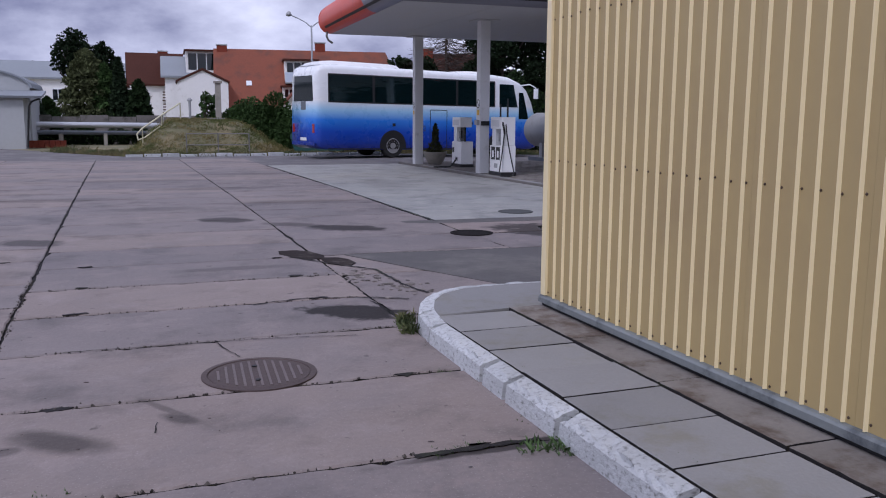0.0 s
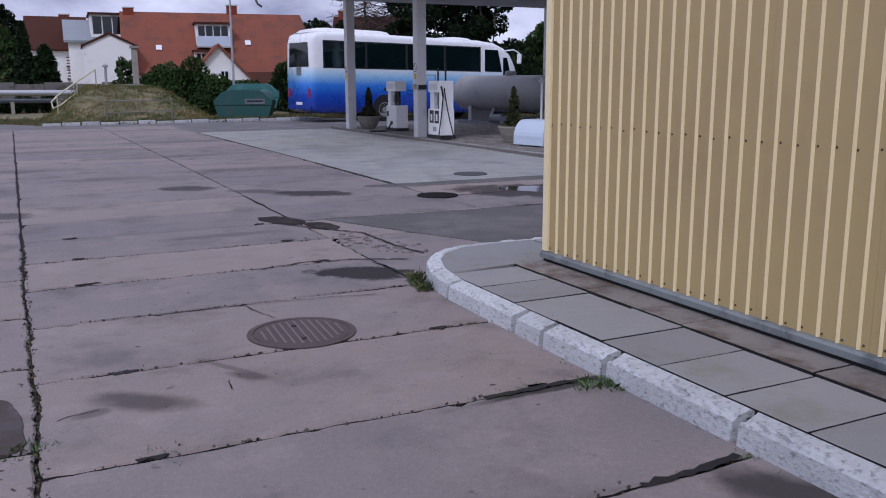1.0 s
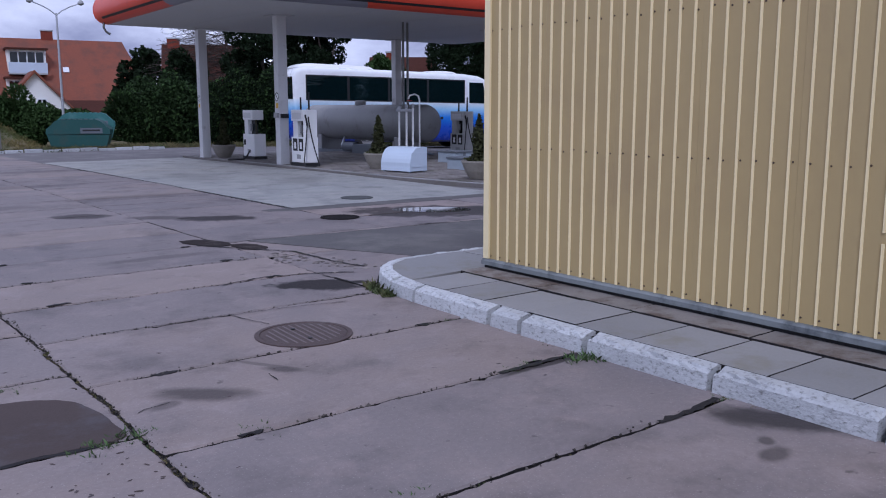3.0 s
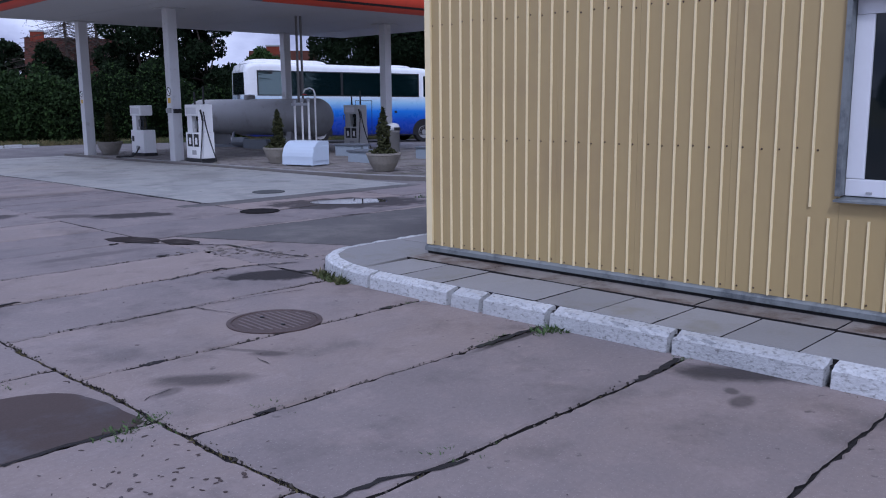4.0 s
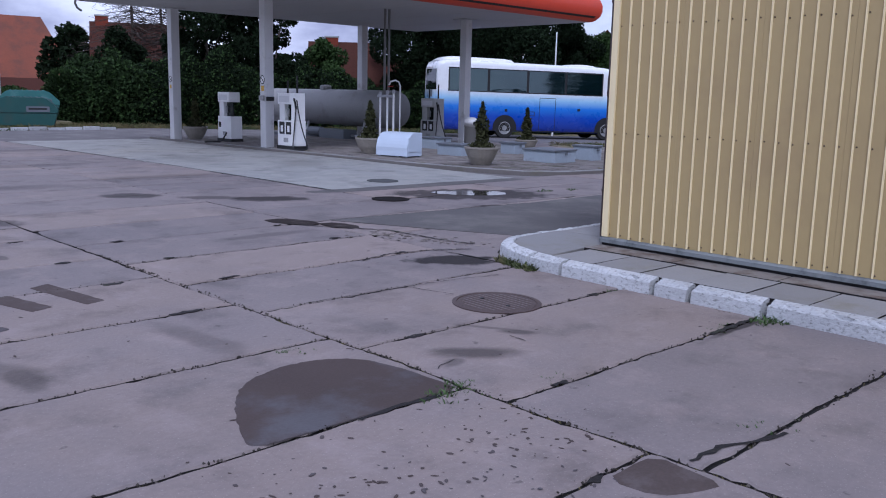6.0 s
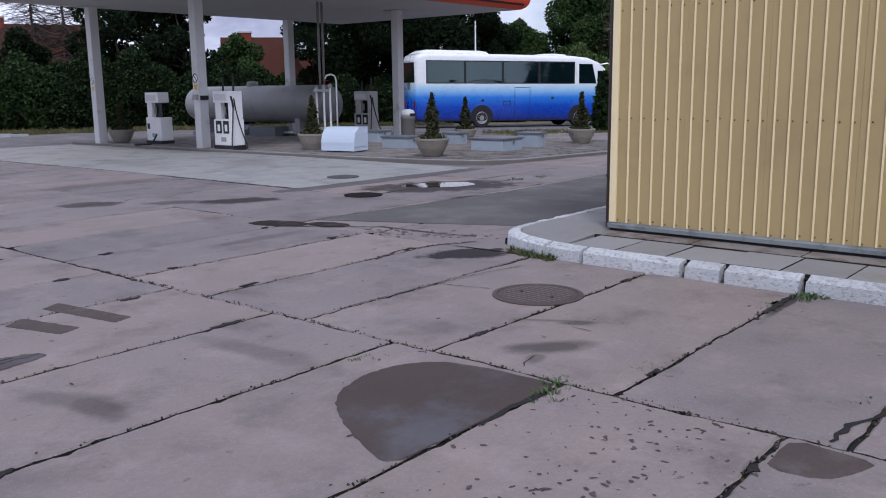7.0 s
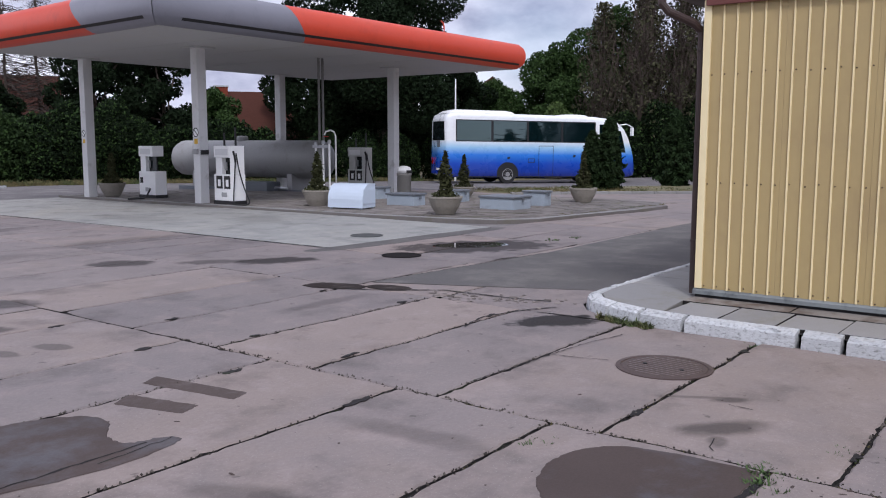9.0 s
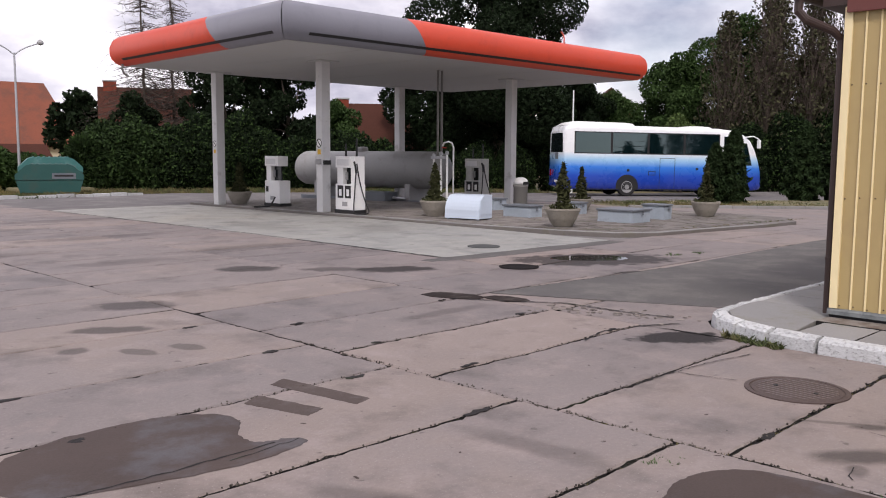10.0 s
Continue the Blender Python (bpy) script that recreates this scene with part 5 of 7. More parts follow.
shaft_box(14.15, 20.0, 4, 0.62, 0.80, 0.36, "small blue-grey steel shaft box with a dark lid")
shaft_box(12.25, 17.15, 4, 0.55, 0.85, 0.32, "blue-grey steel shaft box in the paving")
shaft_box(14.6, 17.2, 4, 0.5, 0.5, 0.34, "small blue-grey steel shaft box in the paving")
shaft_box(12.95, 14.5, 4, 0.92, 0.95, 0.33, "wide blue-grey steel shaft box with a dark lid")
shaft_box(14.65, 14.6, 4, 0.42, 0.62, 0.40, "small blue-grey steel shaft box with a dark lid")

hatch = thing("tank_fill_cover", "pale blue-white rounded fibreglass fill-point cover", "cover box", pose(10.45, 17.40, iz(10.5, 17.4), 0, 0, 12) @ Matrix.Diagonal((0.72, 0.95, 1, 1)))
arc = [(-0.46, 0.04), (-0.45, 0.16)] + [(-0.46 + 0.46 * (1 - math.cos(a)), 0.16 + 0.46 * math.sin(a)) for a in [math.pi / 2 * i / 8 for i in range(1, 9)]] + [(0.42, 0.62), (0.42, 0.04)]
bm = prism(bmesh.new(), [(b, c) for b, c in arc], -0.52, 0.52, "x")
bmesh.ops.rotate(bm, verts=bm.verts[:], cent=(0, 0, 0), matrix=Matrix.Rotation(radians(-90), 3, "Z"))
part("shell", bm, M["palebox"], hatch)
part("door", boxed(-0.40, 0.40, -0.533, -0.523, 0.14, 0.50, 0.004), M["palebox"], hatch)
for sx in (-0.4, 0.34):
    for sy in (-0.45, 0.45):
        part("foot", boxed(sx, sx + 0.06, sy - 0.03, sy + 0.03, 0, 0.038), M["bluegrey"], hatch)

binz = thing("litter_bin", "grey steel litter bin with a domed lid", "litter bin", pose(16.62, 20.85, iz(16.6, 20.8)))
part("drum", lathe(bmesh.new(), [(0.22, 0.0), (0.23, 0.02), (0.23, 0.62), (0.245, 0.64), (0.245, 0.70)], 20), M["dull_steel"], binz, shade=True)
part("hood", lathe(bmesh.new(), [(0.235, 0.705), (0.235, 0.82), (0.20, 0.90), (0.10, 0.945), (0.02, 0.95)], 20), M["steel"], binz, shade=True)
part("mouth", boxed(-0.12, 0.12, -0.25, -0.18, 0.72, 0.81), M["black"], binz)

vents = thing("vent_pipes", "group of white and grey tank vent pipes rising to the canopy", "vent pipes", pose(13.25, 21.1, iz(13.2, 21.1)))
for i, (xx, yy, top) in enumerate(((-0.28, 0.1, 1.55), (-0.08, 0.0, 1.60), (0.10, -0.08, 1.62))):
    part("pipe", rod(bmesh.new(), (xx, yy, 0), (xx, yy, top), 0.032, sides=10), M["white"], vents)
    part("valve", lathe(bmesh.new(), [(0.03, 0), (0.055, 0.02), (0.055, 0.09), (0.03, 0.12)], 10, (xx, yy, top)), M["galv"], vents)
part("bent_pipe", tube(bmesh.new(), [(0.30, -0.15, 0), (0.30, -0.15, 1.85), (0.27, -0.12, 1.97), (0.18, -0.06, 2.02), (0.05, 0.0, 1.98), (0.0, 0.02, 1.88)], 0.026, 10), M["white"], vents, shade=True)
for xx in (-0.10, 0.06):
    part("tall_pipe", rod(bmesh.new(), (xx, 0.12, 1.6), (xx, 0.12, CH - 0.05 - iz(13.2, 21.1)), 0.036, sides=8), M["dull_steel"], vents)
part("manifold", boxed(-0.36, 0.18, -0.05, 0.16, 1.50, 1.58, 0.01), M["galv"], vents)
part("valve_wheel", lathe(bmesh.new(), [(0.07, 0), (0.08, 0.01), (0.07, 0.02)], 14, (0.0, -0.05, 1.82)), M["sign_red"], vents)

# ---------------------------------------------------------------- gas tank
TA, TB, TR, TZ = Vector((16.30, 24.3)), Vector((15.95, 31.5)), 0.67, 1.20
td = (TB - TA).normalized()
tl = (TB - TA).length
tank = thing("gas_tank", "dull silver horizontal gas tank on saddles", "gas tank", Matrix.Translation((TA.x, TA.y, gz(TA.x, TA.y))) @ Matrix.Rotation(math.atan2(td.y, td.x), 4, "Z"))
prof = [(0.02, -0.28), (0.27, -0.265), (0.48, -0.20), (0.62, -0.09), (TR, 0.05), (TR, tl - 0.05), (0.62, tl + 0.09), (0.48, tl + 0.20), (0.27, tl + 0.265), (0.02, tl + 0.28)]
bm = lathe(bmesh.new(), prof, 32)
bmesh.ops.rotate(bm, verts=bm.verts[:], cent=(0, 0, 0), matrix=Matrix.Rotation(radians(90), 3, "Y"))
bmesh.ops.translate(bm, verts=bm.verts[:], vec=(0, 0, TZ))
part("shell", bm, M["tank"], tank, shade=True)
for xx in (1.1, tl - 1.1):
    part("saddle", boxed(xx - 0.12, xx + 0.12, -0.5, 0.5, 0, TZ - 0.50, 0.01), M["grey_paint"], tank)
part("base_frame", boxed(0.2, tl - 0.2, -0.55, -0.40, 0.0, 0.14, 0.01), M["lid"], tank)
part("base_frame", boxed(0.2, tl - 0.2, 0.40, 0.55, 0.0, 0.14, 0.01), M["lid"], tank)
part("pump_skid", boxed(1.6, 3.0, 0.45, 1.1, 0.0, 0.42, 0.02), M["lid"], tank)
part("motor", rod(bmesh.new(), (3.2, 0.8, 0.30), (3.9, 0.8, 0.30), 0.17, 0.17, 14), M["lid"], tank, shade=False)
part("pipework", tube(bmesh.new(), [(1.0, 0.7, 0.2), (3.9, 0.7, 0.25), (4.3, 0.65, 0.35), (4.5, 0.4, 0.62)], 0.05, 8), M["galv"], tank)
part("dome_cover", lathe(bmesh.new(), [(0.22, 0), (0.22, 0.14), (0.18, 0.19), (0.02, 0.20)], 16, (tl * 0.55, 0, TZ + TR - 0.03)), M["tank"], tank)

# paving of the island, laid in rows
def inside(x, y):
    k = False
    for n in range(len(ISLAND)):
        (x0, y0), (x1, y1) = ISLAND[n], ISLAND[(n + 1) % len(ISLAND)]
        if (y0 > y) != (y1 > y) and x < x0 + (y - y0) * (x1 - x0) / (y1 - y0):
            k = not k
    return k


pv = random.Random(23)
PS = 0.30
one = boxed(-PS / 2 + 0.008, PS / 2 - 0.008, -PS / 2 + 0.008, PS / 2 - 0.008, -0.03, 0.0)
paver_mesh, verts, faces, count = None, [], [], 0
yy, row = 12.15, 0
while yy < 28.8:
    xx = 9.4 + (row % 2) * PS / 2
    while xx < 19.2:
        if all(inside(xx + a, yy + c) for a in (-0.28, 0.28) for c in (-0.28, 0.28)):
            z = gz(xx, yy) * 0.8 + IZ - 0.01 + 0.006 + pv.uniform(-0.004, 0.004)
            if yy < 15.4 and count < 280:
                count += 1
                at = pose(xx, yy, z, pv.uniform(-1.2, 1.2), pv.uniform(-1.2, 1.2), pv.uniform(-1, 1))
                if paver_mesh is None:
                    ob = part("paver", one, M["paver_piece"], island, at=at)
                    paver_mesh = ob.data
                else:
                    ob = new("paver", paver_mesh)
                    ob.parent, ob.matrix_basis = island, at
            else:
                h, m = PS / 2 - 0.008, len(verts)
                verts += [(xx - h, yy - h, z - 0.03), (xx + h, yy - h, z - 0.03), (xx + h, yy + h, z - 0.03), (xx - h, yy + h, z - 0.03), (xx - h, yy - h, z), (xx + h, yy - h, z), (xx + h, yy + h, z), (xx - h, yy + h, z)]
                faces += [(m + 4, m + 5, m + 6, m + 7), (m, m + 1, m + 5, m + 4), (m + 1, m + 2, m + 6, m + 5), (m + 2, m + 3, m + 7, m + 6), (m + 3, m, m + 4, m + 7)]
        xx += PS
    yy += PS
    row += 1
tagged(raw("pavers", verts, faces, M["paver_piece"], island), kind="stuff")

# ---------------------------------------------------------------- coach
coach = thing("coach", "white and blue touring coach driving slowly across the yard", "coach")
BL, HW = 11.4, 1.25


def hull(x):
    """Half width, floor and roof heights of the body at x from the rear."""
    rows = [(0.0, 1.12, 0.62, 3.36), (0.10, 1.20, 0.45, 3.58), (0.35, 1.25, 0.36, 3.68), (1.0, 1.25, 0.34, 3.70), (4.0, 1.25, 0.34, 3.67), (8.6, 1.25, 0.34, 3.63), (9.5, 1.25, 0.34, 3.55), (10.1, 1.24, 0.34, 3.34), (10.5, 1.21, 0.34, 3.06), (10.8, 1.16, 0.36, 2.62), (11.05, 1.08, 0.38, 2.06), (11.25, 0.98, 0.42, 1.56), (11.4, 0.84, 0.50, 1.12)]
    for a, b in zip(rows, rows[1:]):
        if a[0] <= x <= b[0]:
            s = (x - a[0]) / (b[0] - a[0])
            return [p + (q - p) * s for p, q in zip(a[1:], b[1:])]
    return rows[-1][1:]


def side_y(hw, z, z1):
    """The side leans in a little above the waist and rounds into the roof."""
    y = hw - 0.05 * max(0.0, (z - 1.9)) / 1.5
    e = z1 - z
    if e < 0.22:
        y -= 0.22 - math.sqrt(max(0.0, 0.22 ** 2 - (0.22 - e) ** 2))
    return y


bm = bmesh.new()
rings = []
for x in [0.0, 0.04, 0.10, 0.2, 0.35, 1, 2, 3, 4, 5, 6, 7, 8, 8.6, 9.1, 9.5, 9.8, 10.1, 10.3, 10.5, 10.65, 10.8, 10.93, 11.05, 11.15, 11.25, 11.33, 11.4]:
    hw, z0, z1 = hull(x)
    zs = [z0, z0 + 0.05, z0 + 0.3] + [z0 + (z1 - z0) * k for k in (0.25, 0.4, 0.55, 0.7, 0.82)] + [z1 - 0.22, z1 - 0.15, z1 - 0.08, z1 - 0.03, z1]
    half = [(side_y(hw - (0.03 if i == 0 else 0), z, z1), z) for i, z in enumerate(zs)]
    rings.append([bm.verts.new((x, -y, z)) for y, z in half] + [bm.verts.new((x, y, z)) for y, z in half[::-1]])
for a, b in zip(rings, rings[1:]):
    for i in range(len(a)):
        j = (i + 1) % len(a)
        bm.faces.new((a[i], b[i], b[j], a[j]))
bm.faces.new(rings[0])
bm.faces.new(rings[-1][::-1])
body = part("body", bm, M["coach"], coach, "paint fading from white to deep blue", shade=True)


def flank(x0, x1, z0, z1, material, name, out=0.008, s=-1, cut0=0.0, cut1=0.0, parent=None, label="", nz=4):
    """A panel that follows the coach's side; cut0 and cut1 slant its ends."""
    bm = bmesh.new()
    nx = max(1, int((x1 - x0) / 0.4))
    grid = []
    for k in range(nz + 1):
        z = z0 + (z1 - z0) * k / nz
        row = []
        for i in range(nx + 1):
            x = x0 + (x1 - x0) * i / nx + (cut0 if i == 0 else 0) * k / nz + (cut1 if i == nx else 0) * k / nz
            hw, lo, hi = hull(x)
            row.append(bm.verts.new((x, s * (side_y(hw, min(z, hi - 0.03), hi) + out), z)))
        grid.append(row)
    for r0, r1 in zip(grid, grid[1:]):
        for i in range(nx):
            bm.faces.new((r0[i], r0[i + 1], r1[i + 1], r1[i]))
    geom = bmesh.ops.extrude_face_region(bm, geom=bm.faces[:])
    bmesh.ops.translate(bm, verts=[v for v in geom["geom"] if isinstance(v, bmesh.types.BMVert)], vec=(0, -s * 0.012, 0))
    return part(name, bm, material, parent or coach, label)


for s in (-1, 1):
    flank(0.50, 8.68, 2.20, 3.33, M["black"], "window_band", 0.004, s)
    for i in range(4):
        flank(0.56 + 2.045 * i, 2.48 + 2.045 * i, 2.25, 3.28, M["coach_glass"], "side_window", 0.012, s, label="tinted side window")
    flank(8.92, 9.95, 2.22, 3.22, M["coach_glass"], "side_window", 0.010, s, label="tinted side window", cut1=-0.25)
    flank(10.02, 10.62, 1.70, 2.88, M["coach_glass"], "front_quarter_window", 0.010, s, cut1=-0.35)
    for ax in (3.45, 8.95):
        bm = bmesh.new()
        n, cz, rr = 16, 0.52, 0.62
        pts = [(ax + rr * math.cos(math.pi * i / n), cz + rr * math.sin(math.pi * i / n)) for i in range(n + 1)] + [(ax - rr, 0.36), (ax + rr, 0.36)]
        prism(bm, pts, s * (HW - 0.1), s * (HW + 0.006), "y")
        part("wheel_arch", bm, M["black"], coach)
# hairlines of doors and flaps
def frame_lines(x0, x1, z0, z1, name, w=0.022):
    root = flank(x0, x1, z1 - w, z1, M["black"], name, 0.006)
    for a, b in ((x0, x0 + w), (x1 - w, x1)):
        flank(a, b, z0, z1 - w - 0.002, M["black"], "seam", 0.006, parent=root)
    return root
frame_lines(5.25, 6.12, 0.42, 2.02, "middle_door")
frame_lines(4.62, 5.02, 1.14, 1.34, "fuel_flap", 0.03)
flank(4.62, 5.02, 1.12, 1.15, M["black"], "flap_edge", 0.007)
flank(3.42, 3.56, 1.30, 1.42, M["black"], "side_vent", 0.006)
flank(7.32, 7.46, 1.42, 1.54, M["black"], "side_marker", 0.006)
flank(0.5, 10.2, 0.36, 0.40, M["black"], "skirt_edge", 0.003)
# rear
def rear(name, y0, y1, z0, z1, material, out, label="", top=0.0):
    bm = bmesh.new()
    v = [bm.verts.new(p) for p in ((-out - 0.002, y0, z0), (-out - 0.002, y1, z0), (-out + 0.05 * 0, y1 - top, z1), (-out + 0.05 * 0, y0 + top, z1))]
    bm.faces.new(v)
    g2 = bmesh.ops.extrude_face_region(bm, geom=bm.faces[:])
    bmesh.ops.translate(bm, verts=[q for q in g2["geom"] if isinstance(q, bmesh.types.BMVert)], vec=(0.03, 0, 0))
    return part(name, bm, material, coach, label)
rear("rear_window", -0.92, 0.92, 2.25, 3.24, M["glass_dark"], 0.012, "tinted rear window", 0.08)
rear("badge_shape", -0.22, 0.22, 1.90, 2.24, M["lid"], 0.010, "dark plain shield shape", -0.0)
for y in (-1.04, 0.86):
    rear("tail_lamp", y, y + 0.18, 1.0, 1.35, M["tail"], 0.014)
rear("number_plate", -0.28, 0.28, 0.68, 0.80, M["white"], 0.014)
rear("bumper", -1.08, 1.08, 0.50, 0.62, M["coach"], 0.03)
# front glass
bm = bmesh.new()
grid = []
for x in (9.98, 10.2, 10.4, 10.6, 10.8, 11.0, 11.12):
    hw, lo, hi = hull(x)
    grid.append([bm.verts.new((x + 0.015, k * (hw - 0.20), hi + 0.012)) for k in (-1, -0.5, 0, 0.5, 1)])
for r0, r1 in zip(grid, grid[1:]):
    for i in range(4):
        bm.faces.new((r0[i], r0[i + 1], r1[i + 1], r1[i]))
part("windscreen", bm, M["glass_dark"], coach, "raked dark windscreen", shade=True)
for s in (-1, 1):
    bm = tube(bmesh.new(), [(10.15, s * 1.16, 3.20), (10.55, s * 1.34, 3.26), (10.85, s * 1.42, 3.10)], 0.03, 8)
    arm = part("mirror_arm", bm, M["coach"], coach)
    part("mirror", boxed(10.78, 10.90, s * 1.42 - 0.11, s * 1.42 + 0.11, 2.62, 3.08, 0.03), M["coach"], arm)
    part("headlamp", boxed(11.16, 11.30, s * 0.78 - 0.14, s * 0.78 + 0.14, 0.80, 1.0, 0.03), M["glass_dark"], coach)
# roof units
def pod(x0, x1, h, hw):
    bm = bmesh.new()
    ring = []
    for x, k in ((x0, 0.0), (x0 + 0.25, 0.8), (x0 + 0.6, 1.0), (x1 - 0.6, 1.0), (x1 - 0.2, 0.75), (x1, 0.0)):
        z = hull(max(x, 0.4))[2] - 0.02
        ring.append([bm.verts.new((x, y, z + h * k * e)) for y, e in ((-hw, 0.0), (-hw + 0.15, 0.85), (0, 1.0), (hw - 0.15, 0.85), (hw, 0.0))])
    for a, b in zip(ring, ring[1:]):
        for i in range(4):
            bm.faces.new((a[i], b[i], b[i + 1], a[i + 1]))
    return part("roof_unit", bm, M["white"], coach, shade=True)
pod(0.25, 4.0, 0.20, 1.0)
pod(6.9, 8.5, 0.14, 0.9)

WHEELS = []
for ax in (3.45, 8.95):
    for s in (-1, 1):
        w = new("wheel")
        w.parent = coach
        w.matrix_basis = pose(ax, s * 1.10, 0.50)
        bm = lathe(bmesh.new(), [(0.30, -0.15), (0.46, -0.15), (0.495, -0.11), (0.50, 0), (0.495, 0.11), (0.46, 0.15), (0.30, 0.15)], 28)
        bmesh.ops.rotate(bm, verts=bm.verts[:], cent=(0, 0, 0), matrix=Matrix.Rotation(radians(90), 3, "X"))
        part("tyre", bm, M["tyre"], w, shade=False)
        bm = lathe(bmesh.new(), [(0.31, -0.155), (0.29, -0.162), (0.22, -0.13), (0.14, -0.12), (0.12, -0.165), (0.02, -0.17)], 20) if s > 0 else lathe(bmesh.new(), [(0.02, 0.165), (0.12, 0.17), (0.14, 0.12), (0.22, 0.13), (0.29, 0.162), (0.31, 0.155)], 20)
        for i in range(10):
            a = 2 * math.pi * i / 10
            zz = -s * 0.168
            rod(bm, (0.20 * math.cos(a), 0.20 * math.sin(a), zz * 0.6), (0.20 * math.cos(a), 0.20 * math.sin(a), zz), 0.018, sides=6)
        bmesh.ops.rotate(bm, verts=bm.verts[:], cent=(0, 0, 0), matrix=Matrix.Rotation(radians(90), 3, "X"))
        part("rim", bm, M["rim"], w)
        WHEELS.append((w, ax, s))

# seconds, place of the rear right window corner, heading in degrees
BUS = [
    (0.0, 7.80, 33.70, 13.0), (1.0, 10.85, 34.55, 9.0), (2.0, 14.10, 34.95, 0.0), (3.5, 18.50, 33.88, -14.0), (4.5, 21.10, 32.55, -20.0),
    (5.5, 23.68, 31.34, -25.0), (6.8, 27.38, 29.98, -30.0), (8.0, 29.82, 29.37, -32.0), (9.0, 30.94, 29.33, -33.0), (10.0, 31.10, 29.36, -33.3),
]


def bus_place(t):
    """The rear end's centre and the heading, gliding through the rows."""
    for n in range(len(BUS) - 1):
        if BUS[n][0] <= t <= BUS[n + 1][0]:
            break
    def slope(k, c):
        a, b = BUS[max(k - 1, 0)], BUS[min(k + 1, len(BUS) - 1)]
        return (b[c] - a[c]) / (b[0] - a[0])
    h = BUS[n + 1][0] - BUS[n][0]
    s = (t - BUS[n][0]) / h
    out = []
    for c in (1, 2, 3):
        p, q, m0, m1 = BUS[n][c], BUS[n + 1][c], slope(n, c) * h, slope(n + 1, c) * h
        out.append((2 * s**3 - 3 * s**2 + 1) * p + (s**3 - 2 * s**2 + s) * m0 + (-2 * s**3 + 3 * s**2) * q + (s**3 - s**2) * m1)
    x, y, deg = out
    a = radians(deg)
    fwd, left = Vector((math.cos(a), math.sin(a))), Vector((-math.sin(a), math.cos(a)))
    p = Vector((x, y)) - fwd * 0.5 + left * 1.22
    return p.x, p.y, deg


def motions():
    rows, turns, rolled, last = [], [], 0.0, None
    for i in range(51):
        t = i * 0.2
        x, y, deg = bus_place(t)
        a = radians(deg)
        xr, yr = x + 3.45 * math.cos(a), y + 3.45 * math.sin(a)
        xf, yf = x + 8.95 * math.cos(a), y + 8.95 * math.sin(a)
        zr, zf = gz(xr, yr) - 0.028, gz(xf, yf) - 0.028
        dip = math.degrees(math.atan2(zr - zf, 5.5))
        z = zr + (zr - zf) / 5.5 * 3.45
        rows.append((t, pose(x, y, z) @ pose(0, 0, 0, 0, 0, deg) @ pose(0, 0, 0, 0, dip, 0)))
        if last is not None:
            rolled += math.hypot(xr - last[0], yr - last[1])
        last = (xr, yr)
        turns.append((t, math.degrees(rolled / 0.50)))
    walk(coach, rows)
    for w, ax, s in WHEELS:
        walk(w, [(t, pose(ax, s * 1.10, 0.50) @ pose(0, 0, 0, 0, d, 0)) for t, d in turns])

# ---------------------------------------------------------------- trees and shrubs
def limb(bm, a, b, r0, r1, rnd, bend=0.12, n=4, sides=6):
    a, b = Vector(a), Vector(b)
    pts = [a.lerp(b, i / n) + Vector((rnd.uniform(-1, 1), rnd.uniform(-1, 1), rnd.uniform(-0.5, 0.5))) * bend * (a - b).length * (0 if i in (0, n) else 0.5) for i in range(n + 1)]
    for i in range(n):
        rod(bm, pts[i], pts[i + 1], r0 + (r1 - r0) * i / n, r0 + (r1 - r0) * (i + 1) / n, sides, caps=False)
    return pts


def broad_tree(x, y, h, w, label, seed, material, name="tree", leaf=0.115, per=1150, low=0.22):
    rnd = random.Random(seed)
    root = thing(name, label, "tree", pose(x, y, gz(x, y) - 0.1))
    bm = bmesh.new()
    top = limb(bm, (0, 0, 0), (rnd.uniform(-0.3, 0.3), rnd.uniform(-0.3, 0.3), h * 0.75), 0.03 * h, 0.008 * h, rnd, 0.05, 5, 8)
    blobs = []
    for i in range(13):
        s = low + (0.98 - low) * (i + rnd.random()) / 13
        a = i * 2.4 + rnd.uniform(-0.4, 0.4)
        reach = w * (0.35 + 0.65 * math.sin(math.pi * min(1, max(0.0, (s - low) / (1.02 - low)) ** 0.75))) * rnd.uniform(0.55, 0.95)
        e = (reach * math.cos(a), reach * math.sin(a), h * s)
        base = top[min(4, 1 + int(s * 4))]
        limb(bm, base, e, 0.010 * h, 0.003 * h, rnd, 0.15, 3, 5)
        br = w * rnd.uniform(0.28, 0.46)
        blobs.append((*e, br, br, br * rnd.uniform(0.7, 1.0)))
        if rnd.random() < 0.8:
            k = rnd.uniform(0.5, 0.8)
            blobs.append((e[0] * k + rnd.uniform(-.4, .4), e[1] * k + rnd.uniform(-.4, .4), e[2] + br * 0.6, br * 0.7, br * 0.7, br * 0.6))
    blobs.append((0, 0, h * 0.90, w * 0.33, w * 0.33, h * 0.09))
    part("trunk", bm, M["bark"], root)
    ob = new("crown", leaf_mesh("crown", blobs_points(blobs, per, seed), leaf, material, seed, 0.2))
    ob.parent = root
    return root


